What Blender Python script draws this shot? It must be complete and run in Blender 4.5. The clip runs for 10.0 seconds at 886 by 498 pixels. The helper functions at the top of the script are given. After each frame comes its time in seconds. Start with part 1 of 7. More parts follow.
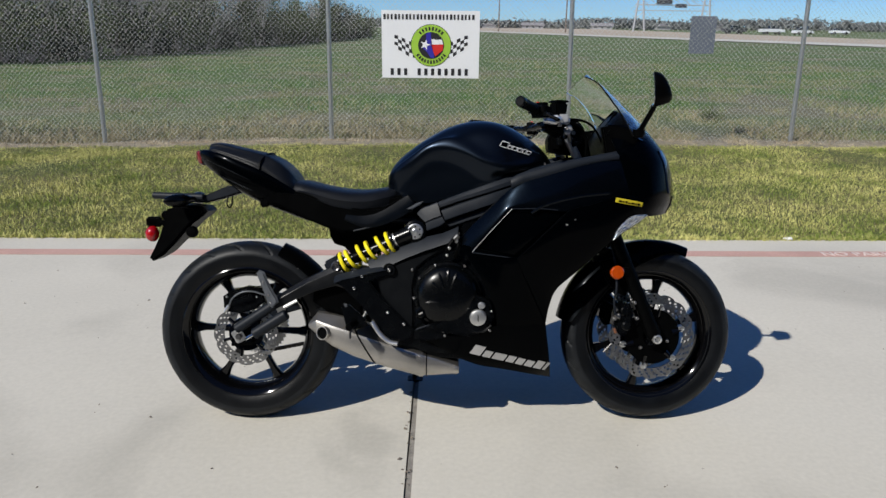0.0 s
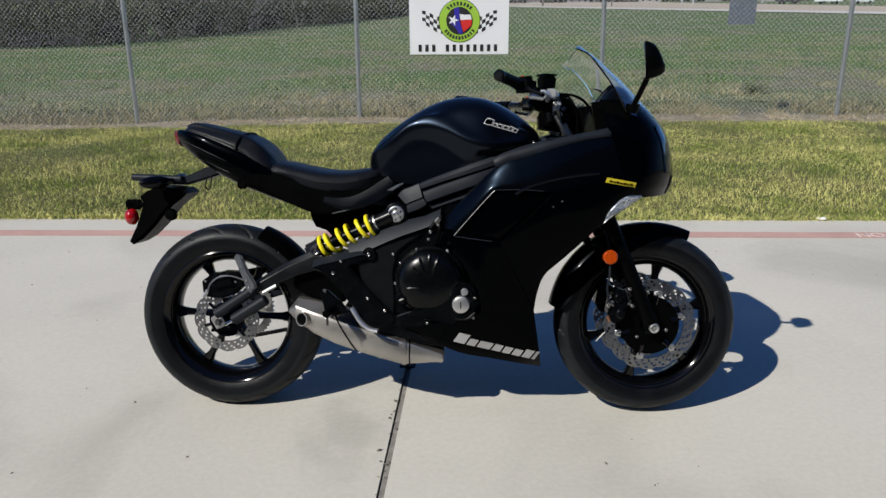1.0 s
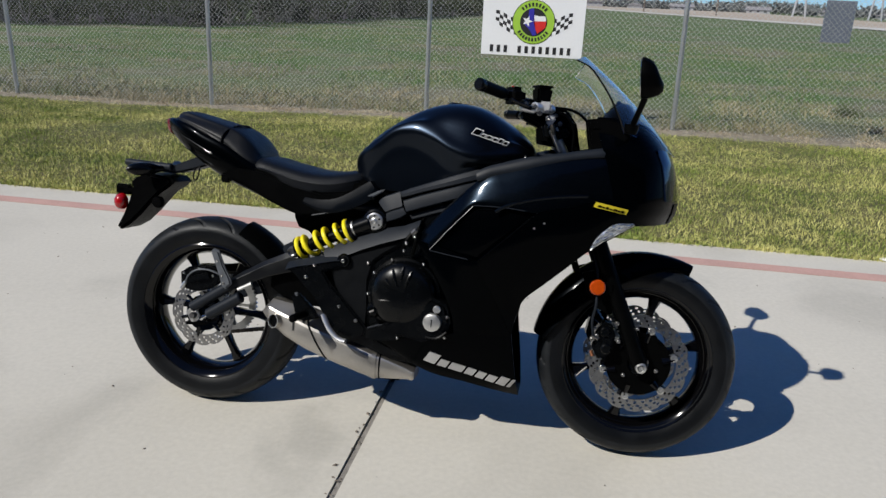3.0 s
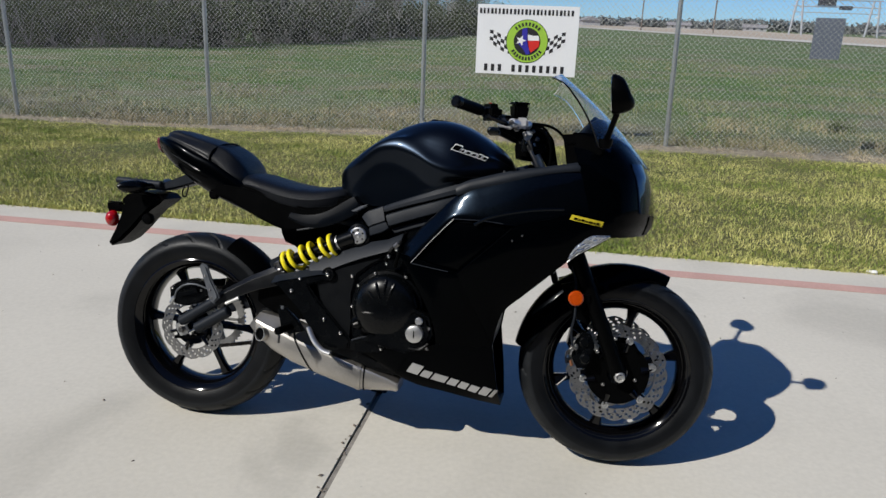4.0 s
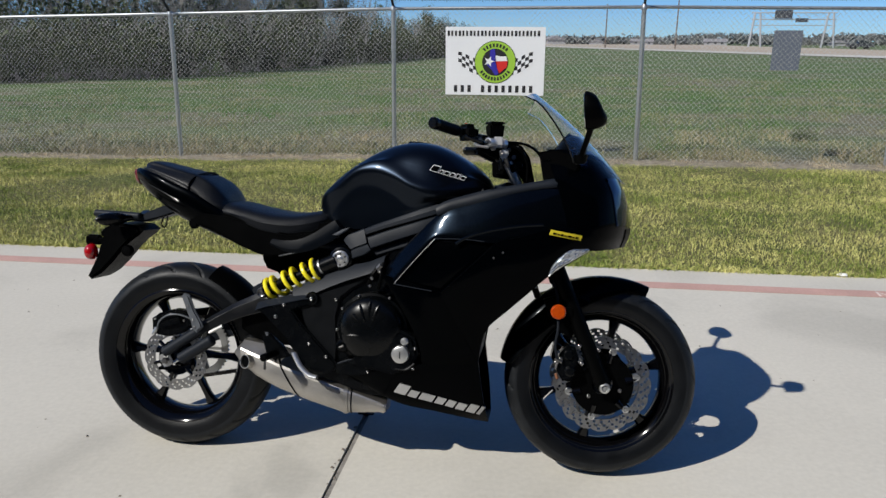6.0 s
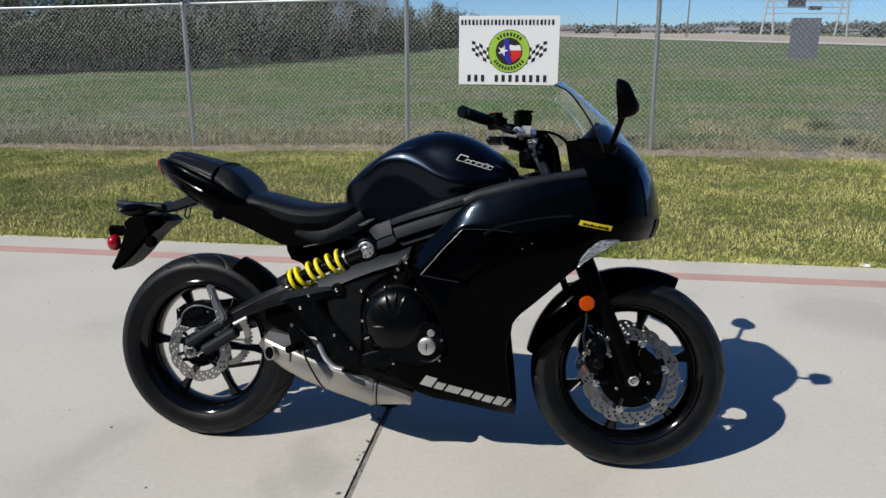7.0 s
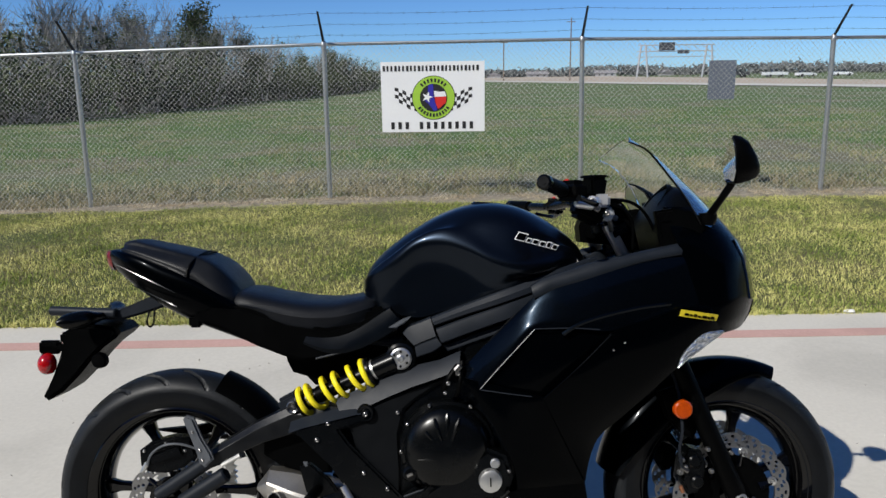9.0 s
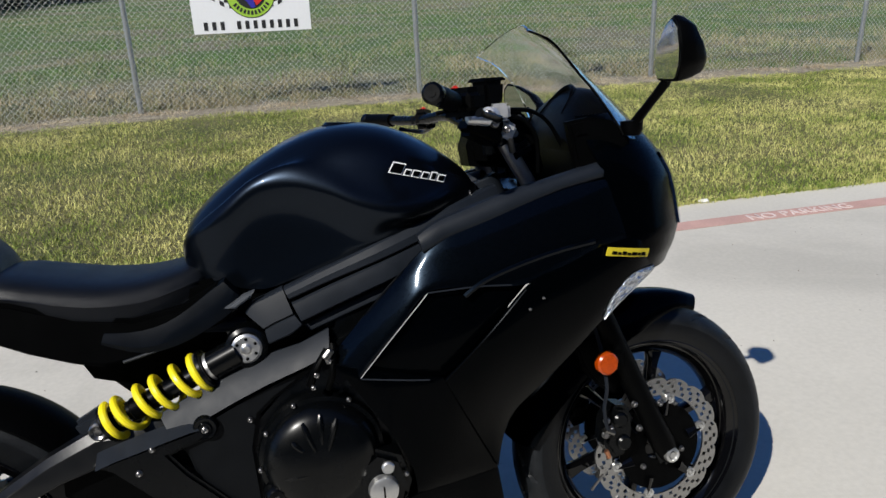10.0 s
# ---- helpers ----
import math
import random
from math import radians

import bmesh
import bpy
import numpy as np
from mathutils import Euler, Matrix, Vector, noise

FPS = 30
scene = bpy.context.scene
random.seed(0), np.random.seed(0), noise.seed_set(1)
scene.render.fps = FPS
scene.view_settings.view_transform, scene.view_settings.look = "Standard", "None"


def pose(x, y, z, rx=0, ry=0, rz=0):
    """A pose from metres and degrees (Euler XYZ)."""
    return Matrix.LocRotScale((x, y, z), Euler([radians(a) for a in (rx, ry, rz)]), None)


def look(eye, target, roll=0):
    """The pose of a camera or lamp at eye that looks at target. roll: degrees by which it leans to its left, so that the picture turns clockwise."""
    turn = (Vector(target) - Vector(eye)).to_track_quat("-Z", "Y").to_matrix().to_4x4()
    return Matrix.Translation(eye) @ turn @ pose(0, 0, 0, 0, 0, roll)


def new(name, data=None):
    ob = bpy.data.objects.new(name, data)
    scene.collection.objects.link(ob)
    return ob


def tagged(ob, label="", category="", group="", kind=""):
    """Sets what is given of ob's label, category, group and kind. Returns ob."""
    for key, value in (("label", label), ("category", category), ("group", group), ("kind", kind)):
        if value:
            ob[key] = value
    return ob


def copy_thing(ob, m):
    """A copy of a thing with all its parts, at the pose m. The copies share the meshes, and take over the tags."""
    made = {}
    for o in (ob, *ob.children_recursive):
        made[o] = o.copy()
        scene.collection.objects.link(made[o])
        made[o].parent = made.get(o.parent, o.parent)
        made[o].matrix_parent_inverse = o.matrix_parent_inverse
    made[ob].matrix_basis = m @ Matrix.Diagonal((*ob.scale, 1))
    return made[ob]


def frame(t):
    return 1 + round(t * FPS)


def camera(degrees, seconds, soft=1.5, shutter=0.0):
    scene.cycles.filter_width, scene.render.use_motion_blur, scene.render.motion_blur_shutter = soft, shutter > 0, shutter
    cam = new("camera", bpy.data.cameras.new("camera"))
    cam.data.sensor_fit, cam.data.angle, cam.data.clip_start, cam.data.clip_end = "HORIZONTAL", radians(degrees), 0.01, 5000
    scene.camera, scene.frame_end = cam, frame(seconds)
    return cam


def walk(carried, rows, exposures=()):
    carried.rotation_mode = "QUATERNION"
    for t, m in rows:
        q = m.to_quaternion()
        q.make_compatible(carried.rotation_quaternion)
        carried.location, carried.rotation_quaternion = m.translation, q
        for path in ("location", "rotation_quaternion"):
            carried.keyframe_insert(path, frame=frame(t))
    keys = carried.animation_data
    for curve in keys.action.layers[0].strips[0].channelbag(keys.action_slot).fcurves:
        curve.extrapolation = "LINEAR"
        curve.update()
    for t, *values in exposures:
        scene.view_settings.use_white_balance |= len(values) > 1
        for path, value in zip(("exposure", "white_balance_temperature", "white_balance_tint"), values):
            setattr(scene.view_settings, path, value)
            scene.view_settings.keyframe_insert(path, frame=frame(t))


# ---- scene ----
cam = camera(62.4, 10.0)
PATH = [
    (0, (0.217, 0.178, 1.342), (0.221, 2.089, 0.753), 0.6),
    (0.5, (0.34, 0.244, 1.335), (0.25, 2.145, 0.718), 1.6),
    (1, (0.41, 0.295, 1.324), (0.295, 2.184, 0.679), -0.5),
    (1.5, (0.442, 0.396, 1.312), (0.285, 2.281, 0.664), 0.6),
    (2, (0.496, 0.545, 1.313), (0.332, 2.427, 0.658), 0.3),
    (2.5, (0.566, 0.558, 1.32), (0.302, 2.418, 0.632), 0.0),
    (2.7, (0.626, 0.52, 1.337), (0.332, 2.387, 0.683), 1.9),
    (3.8, (0.754, 0.417, 1.336), (0.39, 2.272, 0.682), 2.2),
    (4, (0.76, 0.417, 1.34), (0.429, 2.294, 0.733), 2.0),
    (4.5, (0.761, 0.42, 1.343), (0.491, 2.312, 0.755), 1.4),
    (5, (0.756, 0.417, 1.344), (0.512, 2.319, 0.779), 0.8),
    (5.5, (0.747, 0.407, 1.353), (0.49, 2.322, 0.836), 0.5),
    (5.7, (0.746, 0.396, 1.345), (0.491, 2.305, 0.805), 0.8),
    (6.8, (0.714, 0.386, 1.338), (0.383, 2.278, 0.781), -2.1),
    (7, (0.69, 0.407, 1.335), (0.397, 2.3, 0.76), 0.0),
    (7.5, (0.559, 0.478, 1.339), (0.448, 2.421, 0.877), -0.6),
    (8, (0.417, 0.529, 1.328), (0.377, 2.457, 0.798), 0.4),
    (8.5, (0.328, 0.626, 1.334), (0.278, 2.56, 0.825), 1.5),
    (9, (0.253, 0.861, 1.343), (0.23, 2.807, 0.879), -0.8),
    (9.5, (0.218, 1.083, 1.322), (0.358, 2.987, 0.727), -1.3),
    (10, (0.23, 1.32, 1.298), (0.624, 3.141, 0.571), -1.9),
]
walk(cam, [(t, look(eye, target, roll)) for t, eye, target, roll in PATH],
     exposures=[(0.0, -0.02), (2.5, -0.03), (5.5, -0.04), (7.5, -0.01), (9.0, 0.03), (10.0, 0.09)])

# ---- light ----
SUN_DIR = Vector((-0.965, -0.908, 1.22)).normalized()      # towards the sun
sun_data = bpy.data.lights.new("sun", "SUN")
sun_data.energy, sun_data.angle, sun_data.color = 5.0, radians(0.55), (1.0, 0.97, 0.91)
sun = new("sun", sun_data)
sun.matrix_world = look((0, 0, 30), Vector((0, 0, 30)) - SUN_DIR)
world = bpy.data.worlds.new("world")
scene.world = world
world.use_nodes = True
wn = world.node_tree.nodes
sky = wn.new("ShaderNodeTexSky")
sky.sky_type, sky.sun_disc = "NISHITA", False
sky.sun_elevation = math.asin(SUN_DIR.z)
sky.sun_rotation = math.atan2(SUN_DIR.x, SUN_DIR.y)
sky.altitude = 2600
sky.air_density, sky.dust_density, sky.ozone_density = 1.0, 0.3, 3.6
wn["Background"].inputs[1].default_value = 0.090
tint = wn.new("ShaderNodeMix")
tint.data_type, tint.blend_type = "RGBA", "MULTIPLY"
tint.inputs["Factor"].default_value = 1.0
tint.inputs["B"].default_value = (0.50, 0.765, 1.11, 1)       # clear winter air
world.node_tree.links.new(sky.outputs[0], tint.inputs["A"])
world.node_tree.links.new(tint.outputs["Result"], wn["Background"].inputs[0])


# ---- materials ----
def mat(name, color, rough=0.6, metal=0.0, vary=0.15, scale=20.0, fine=200.0, bump=0.0, bump_scale=None, coat=0.0,
        rough_vary=0.1, second=None, island=0.0, spec=0.5, sheen=0.0, transmission=0.0, ior=1.45, coat_rough=0.05):
    """A surface with variation at two scales: blotches (scale) and grain (fine), per metre."""
    m = bpy.data.materials.new(name)
    m.use_nodes = True
    nt = m.node_tree
    n, l = nt.nodes, nt.links
    b = n["Principled BSDF"]
    tc = n.new("ShaderNodeTexCoord")
    a = n.new("ShaderNodeTexNoise")
    a.inputs["Scale"].default_value, a.inputs["Detail"].default_value = scale, 5
    f = n.new("ShaderNodeTexNoise")
    f.inputs["Scale"].default_value, f.inputs["Detail"].default_value = fine, 3
    for t in (a, f):
        l.new(tc.outputs["Object"], t.inputs["Vector"])
    add = n.new("ShaderNodeMath")
    add.operation = "ADD"
    l.new(a.outputs[0], add.inputs[0])
    l.new(f.outputs[0], add.inputs[1])
    src = add.outputs[0]
    if island:
        g = n.new("ShaderNodeNewGeometry")
        mm = n.new("ShaderNodeMath")
        mm.operation, mm.inputs[1].default_value = "MULTIPLY_ADD", island
        l.new(g.outputs["Random Per Island"], mm.inputs[0])
        l.new(src, mm.inputs[2])
        src = mm.outputs[0]
    ramp = n.new("ShaderNodeMapRange")
    ramp.inputs["From Min"].default_value, ramp.inputs["From Max"].default_value = 0.6, 1.4 + island
    l.new(src, ramp.inputs["Value"])
    mix = n.new("ShaderNodeMix")
    mix.data_type = "RGBA"
    c = Vector(color)
    lo, hi = c * (1 - vary), (Vector(second) if second else c * (1 + vary))
    mix.inputs["A"].default_value, mix.inputs["B"].default_value = (*lo, 1), (*hi, 1)
    l.new(ramp.outputs[0], mix.inputs["Factor"])
    l.new(mix.outputs["Result"], b.inputs["Base Color"])
    rr = n.new("ShaderNodeMapRange")
    rr.inputs["To Min"].default_value = max(0.02, rough - rough_vary)
    rr.inputs["To Max"].default_value = min(1.0, rough + rough_vary)
    l.new(a.outputs[0], rr.inputs["Value"])
    l.new(rr.outputs[0], b.inputs["Roughness"])
    b.inputs["Metallic"].default_value = metal
    b.inputs["Coat Weight"].default_value = coat
    b.inputs["Coat Roughness"].default_value = coat_rough
    b.inputs["Specular IOR Level"].default_value = spec
    b.inputs["Sheen Weight"].default_value = sheen
    b.inputs["Transmission Weight"].default_value = transmission
    b.inputs["IOR"].default_value = ior
    if bump:
        bn = n.new("ShaderNodeTexNoise")
        bn.inputs["Scale"].default_value, bn.inputs["Detail"].default_value = bump_scale or fine, 4
        l.new(tc.outputs["Object"], bn.inputs["Vector"])
        bb = n.new("ShaderNodeBump")
        bb.inputs["Strength"].default_value, bb.inputs["Distance"].default_value = 1.0, bump
        l.new(bn.outputs[0], bb.inputs["Height"])
        l.new(bb.outputs[0], b.inputs["Normal"])
    return m


# ---- mesh helpers ----
def mesh_of(name, bm, material, smooth=True, sharp=35):
    me = bpy.data.meshes.new(name)
    bmesh.ops.recalc_face_normals(bm, faces=bm.faces)
    if smooth:
        for f in bm.faces:
            f.smooth = True
        for e in bm.edges:
            if len(e.link_faces) == 2 and e.calc_face_angle(0) > radians(sharp):
                e.smooth = False
    bm.to_mesh(me)
    bm.free()
    for one in material if isinstance(material, (list, tuple)) else [material]:
        me.materials.append(one)
    return me


def part(name, bm, material, parent=None, label="", smooth=True, sharp=35):
    """One bmesh as one mesh object, under a thing or a part."""
    ob = new(name, mesh_of(name, bm, material, smooth, sharp))
    if parent is not None:
        ob.parent = parent
    if label:
        ob["label"] = label
    return ob


def thing(name, label, category, m=None, group="", kind=""):
    ob = new(name)
    ob.empty_display_size = 0.1
    if m is not None:
        ob.matrix_world = m
    return tagged(ob, label, category, group, kind)


def raw(name, verts, faces, material, parent=None, label="", smooth=False):
    me = bpy.data.meshes.new(name)
    me.from_pydata(verts, [], faces)
    if smooth:
        me.polygons.foreach_set("use_smooth", [True] * len(me.polygons))
    me.materials.append(material)
    ob = new(name, me)
    if parent is not None:
        ob.parent = parent
    if label:
        ob["label"] = label
    return ob


def box(size, at=(0, 0, 0), bevel=0.0, bm=None, turn=None, segments=2):
    bm = bm or bmesh.new()
    m = Matrix.Translation(at) @ (turn or Matrix()) @ Matrix.Diagonal((*size, 1))
    made = bmesh.ops.create_cube(bm, size=1, matrix=m)["verts"]
    if bevel:
        edges = {e for v in made for e in v.link_edges}
        bmesh.ops.bevel(bm, geom=list(edges), offset=bevel, segments=segments, affect="EDGES", clamp_overlap=True)
    return bm


def spline(points, per=6, closed=False):
    """A smooth line through the points."""
    p = [Vector(v) for v in points]
    n, out = len(p), []
    spans = n if closed else n - 1
    for i in range(spans):
        if closed:
            a, b, c, d = p[i - 1], p[i], p[(i + 1) % n], p[(i + 2) % n]
        else:
            a, b, c, d = p[max(i - 1, 0)], p[i], p[i + 1], p[min(i + 2, n - 1)]
        for k in range(per):
            t = k / per
            out.append(0.5 * (2 * b + (c - a) * t + (2 * a - 5 * b + 4 * c - d) * t * t + (3 * b - a - 3 * c + d) * t ** 3))
    if not closed:
        out.append(p[-1])
    return out


def resample(line, count):
    line = [Vector(v) for v in line]
    lengths = [0.0]
    for a, b in zip(line, line[1:]):
        lengths.append(lengths[-1] + (b - a).length)
    out, j = [], 0
    for k in range(count):
        want = lengths[-1] * k / (count - 1)
        while j < len(line) - 2 and lengths[j + 1] < want:
            j += 1
        span = lengths[j + 1] - lengths[j] or 1
        out.append(line[j].lerp(line[j + 1], min(1, (want - lengths[j]) / span)))
    return out


def rings_bm(rings, bm=None, closed=False, caps=True):
    """Joins rings of equally many points into a skin."""
    bm = bm or bmesh.new()
    vs = [[bm.verts.new(p) for p in ring] for ring in rings]
    n = len(vs[0])
    pairs = list(zip(vs, vs[1:])) + ([(vs[-1], vs[0])] if closed else [])
    for a, b in pairs:
        for i in range(n):
            bm.faces.new((a[i], a[(i + 1) % n], b[(i + 1) % n], b[i]))
    if caps and not closed:
        bm.faces.new(vs[0][::-1])
        bm.faces.new(vs[-1])
    return bm


def tube(line, r, seg=8, bm=None, caps=True, closed=False, flat=1.0):
    """A round bar along a line; r is one radius or one for each point."""
    line = [Vector(p) for p in line]
    n = len(line)
    rs = r if isinstance(r, (list, tuple)) else [r] * n
    rings, up = [], None
    for i, p in enumerate(line):
        if closed:
            d = line[(i + 1) % n] - line[i - 1]
        else:
            d = line[min(i + 1, n - 1)] - line[max(i - 1, 0)]
        d.normalize()
        if up is None:
            up = d.orthogonal().normalized()
        up = (up - d * up.dot(d)).normalized()
        side = d.cross(up)
        rings.append([p + (up * math.cos(2 * math.pi * k / seg) + side * flat * math.sin(2 * math.pi * k / seg)) * rs[i] for k in range(seg)])
    return rings_bm(rings, bm, closed, caps)


def lathe(profile, seg=48, at=(0, 0, 0), axis="y", bm=None, caps=True, closed=False):
    """Turns a profile of (radius, along) round an axis."""
    rings = []
    for r, h in profile:
        ring = []
        for k in range(seg):
            c, s = math.cos(2 * math.pi * k / seg) * r, math.sin(2 * math.pi * k / seg) * r
            q = {"y": (c, h, s), "z": (c, s, h), "x": (h, c, s)}[axis]
            ring.append(Vector(at) + Vector(q))
        rings.append(ring)
    return rings_bm(rings, bm, closed, caps)


def rod(a, b, r, seg=12, bm=None, r2=None, bevel=0.0):
    a, b = Vector(a), Vector(b)
    if bevel:
        d = (b - a).normalized() * bevel
        q = r2 or r
        return tube([a, a + d, b - d, b], [r - bevel, r, q, q - bevel], seg, bm)
    return tube([a, b], [r, r2 or r], seg, bm)


def plate(outline, y0, y1, bevel=0.003, holes=(), bm=None):
    """A flat outline in x and z, given thickness from y0 to y1."""
    bm = bm or bmesh.new()
    front = [bm.verts.new((x, y0, z)) for x, z in outline]
    back = [bm.verts.new((x, y1, z)) for x, z in outline]
    n = len(front)
    faces = [bm.faces.new(front), bm.faces.new(back[::-1])]
    for i in range(n):
        faces.append(bm.faces.new((front[i], back[i], back[(i + 1) % n], front[(i + 1) % n])))
    bmesh.ops.recalc_face_normals(bm, faces=faces)
    if bevel:
        edges = [e for v in front + back for e in v.link_edges if sum(w in front for w in e.verts) != 1]
        bmesh.ops.bevel(bm, geom=list(set(edges)), offset=bevel, segments=2, affect="EDGES", clamp_overlap=True)
    return bm


def mirror_y(bm):
    for v in bm.verts:
        v.co.y = -v.co.y
    return bm


def text_bm(words, size, extrude=0.0006):
    """Flat letters of Blender's own font, their left end at the origin, in x and y."""
    curve = bpy.data.curves.new("letters", "FONT")
    curve.body, curve.size, curve.extrude = words, size, extrude
    ob = new("letters", curve)
    me = bpy.data.meshes.new_from_object(ob)
    bm = bmesh.new()
    bm.from_mesh(me)
    bpy.data.objects.remove(ob)
    bpy.data.curves.remove(curve)
    bpy.data.meshes.remove(me)
    return bm

# ---- ground, pavement, lawn ----
rng = np.random.default_rng(7)
TILT = 0.0235                     # the pavement's edge runs slightly away from the fence line


def ground_z(x, y):
    dip = 0.024 * max(0.0, min(4.0, -x - 1.5))
    if y < 2.4:
        return 0.0
    if y < 4.9:
        return -0.035 * (y - 2.4) / 2.5
    if y < 10.0:
        return -0.035 - 0.105 * (y - 4.9) / 5.1 - 0.006 * max(-4.0, min(4.0, -x)) * (y - 4.9) / 5.1 - dip * max(0.0, (y - 6.5) / 3.5)
    return -0.14 - 0.16 * min(1.0, (y - 10.0) / 22.0) - 0.006 * max(-4.0, min(4.0, -x)) * max(0.0, 1 - (y - 10) / 20) - dip * max(0.0, 1 - (y - 10) / 12)


def edge_y(x):
    return 4.868 + TILT * x


def ground_material():
    m = bpy.data.materials.new("lawn_and_field")
    m.use_nodes = True
    n, l = m.node_tree.nodes, m.node_tree.links
    b = n["Principled BSDF"]
    tc = n.new("ShaderNodeTexCoord")
    sep = n.new("ShaderNodeSeparateXYZ")
    l.new(tc.outputs["Object"], sep.inputs[0])

    def noise_at(scale, detail=6, stretch=(1, 1, 1)):
        mp = n.new("ShaderNodeMapping")
        mp.inputs["Scale"].default_value = stretch
        l.new(tc.outputs["Object"], mp.inputs[0])
        t = n.new("ShaderNodeTexNoise")
        t.inputs["Scale"].default_value, t.inputs["Detail"].default_value = scale, detail
        l.new(mp.outputs[0], t.inputs["Vector"])
        return t.outputs[0]

    def ramp(src, *stops):
        r = n.new("ShaderNodeValToRGB")
        e = r.color_ramp.elements
        while len(e) < len(stops):
            e.new(0.5)
        for one, (at, c) in zip(e, stops):
            one.position, one.color = at, (*c, 1)
        l.new(src, r.inputs[0])
        return r.outputs[0]

    def mixed(fac, a, c):
        x = n.new("ShaderNodeMix")
        x.data_type = "RGBA"
        l.new(fac, x.inputs["Factor"])
        l.new(a, x.inputs["A"])
        l.new(c, x.inputs["B"])
        return x.outputs["Result"]

    def band(src, lo, hi):
        r = n.new("ShaderNodeMapRange")
        r.interpolation_type = "SMOOTHSTEP"
        r.inputs["From Min"].default_value, r.inputs["From Max"].default_value = lo, hi
        l.new(src, r.inputs["Value"])
        return r.outputs[0]

    lawn = mixed(band(noise_at(1.1, 5), 0.40, 0.68),
                 ramp(noise_at(45), (0.3, (0.05, 0.05, 0.016)), (0.7, (0.19, 0.17, 0.065))),
                 ramp(noise_at(60), (0.3, (0.03, 0.04, 0.008)), (0.7, (0.11, 0.125, 0.03))))
    far = n.new("ShaderNodeMath")
    far.operation, far.use_clamp = "MULTIPLY", True
    l.new(band(noise_at(0.42, 8, (0.5, 1.1, 1)), 0.38, 0.54), far.inputs[0])
    reach = n.new("ShaderNodeMapRange")
    reach.inputs["From Min"].default_value, reach.inputs["From Max"].default_value = 10.6, 15.5
    reach.inputs["To Min"].default_value = 0.35
    l.new(sep.outputs["Y"], reach.inputs["Value"])
    l.new(reach.outputs[0], far.inputs[1])
    field = mixed(far.outputs[0],
                  ramp(noise_at(9), (0.3, (0.075, 0.078, 0.045)), (0.7, (0.25, 0.23, 0.145))),
                  ramp(noise_at(7), (0.3, (0.028, 0.068, 0.014)), (0.7, (0.12, 0.190, 0.05))))
    field = mixed(band(noise_at(2.6, 7, (0.7, 1.3, 1)), 0.56, 0.72), field, ramp(noise_at(11), (0.3, (0.035, 0.05, 0.018)), (0.7, (0.10, 0.105, 0.045))))
    dirt = ramp(noise_at(14), (0.3, (0.17, 0.14, 0.095)), (0.7, (0.37, 0.325, 0.24)))
    wob = n.new("ShaderNodeMath")
    wob.operation, wob.inputs[1].default_value = "MULTIPLY_ADD", 0.7
    l.new(noise_at(1.6, 5), wob.inputs[0])
    l.new(sep.outputs["Y"], wob.inputs[2])
    col = mixed(band(wob.outputs[0], 9.62, 9.85), lawn, dirt)
    col = mixed(band(wob.outputs[0], 10.25, 10.7), col, field)
    l.new(col, b.inputs["Base Color"])
    b.inputs["Roughness"].default_value = 0.95
    bp = n.new("ShaderNodeBump")
    bp.inputs["Distance"].default_value = 0.04
    l.new(noise_at(35, 6), bp.inputs["Height"])
    l.new(bp.outputs[0], b.inputs["Normal"])
    return m


M_GROUND = ground_material()
xs = np.unique(np.concatenate([np.linspace(-2500, -60, 14), np.linspace(-60, 90, 76), np.linspace(90, 2500, 14), np.linspace(-6, 8, 71)]))
ys = np.unique(np.concatenate([np.linspace(-300, -10, 6), np.linspace(-10, 60, 141), np.linspace(60, 260, 41), np.linspace(260, 4000, 12)]))
gv = []
for gy in ys:
    for gx in xs:
        near = gy < edge_y(max(-60, min(60, gx))) + 0.05
        bumpy = 0.0 if near else 0.02 * noise.noise((gx * 0.9, gy * 0.9, 0)) * min(1, (gy - 5) / 3)
        far_bumps = 0.05 * noise.noise((gx * 0.25, gy * 0.25, 3)) if 11 < gy < 120 else 0.0
        gv.append((gx, gy, ground_z(gx, gy) + bumpy + far_bumps - (0.12 if near else 0.0)))
W = len(xs)
gf = [(j * W + i, j * W + i + 1, (j + 1) * W + i + 1, (j + 1) * W + i) for j in range(len(ys) - 1) for i in range(W - 1)]
ground = raw("ground", gv, gf, M_GROUND, smooth=True)
tagged(ground, "mown yellow-green lawn and rough winter field beyond the fence", "ground", kind="structure")


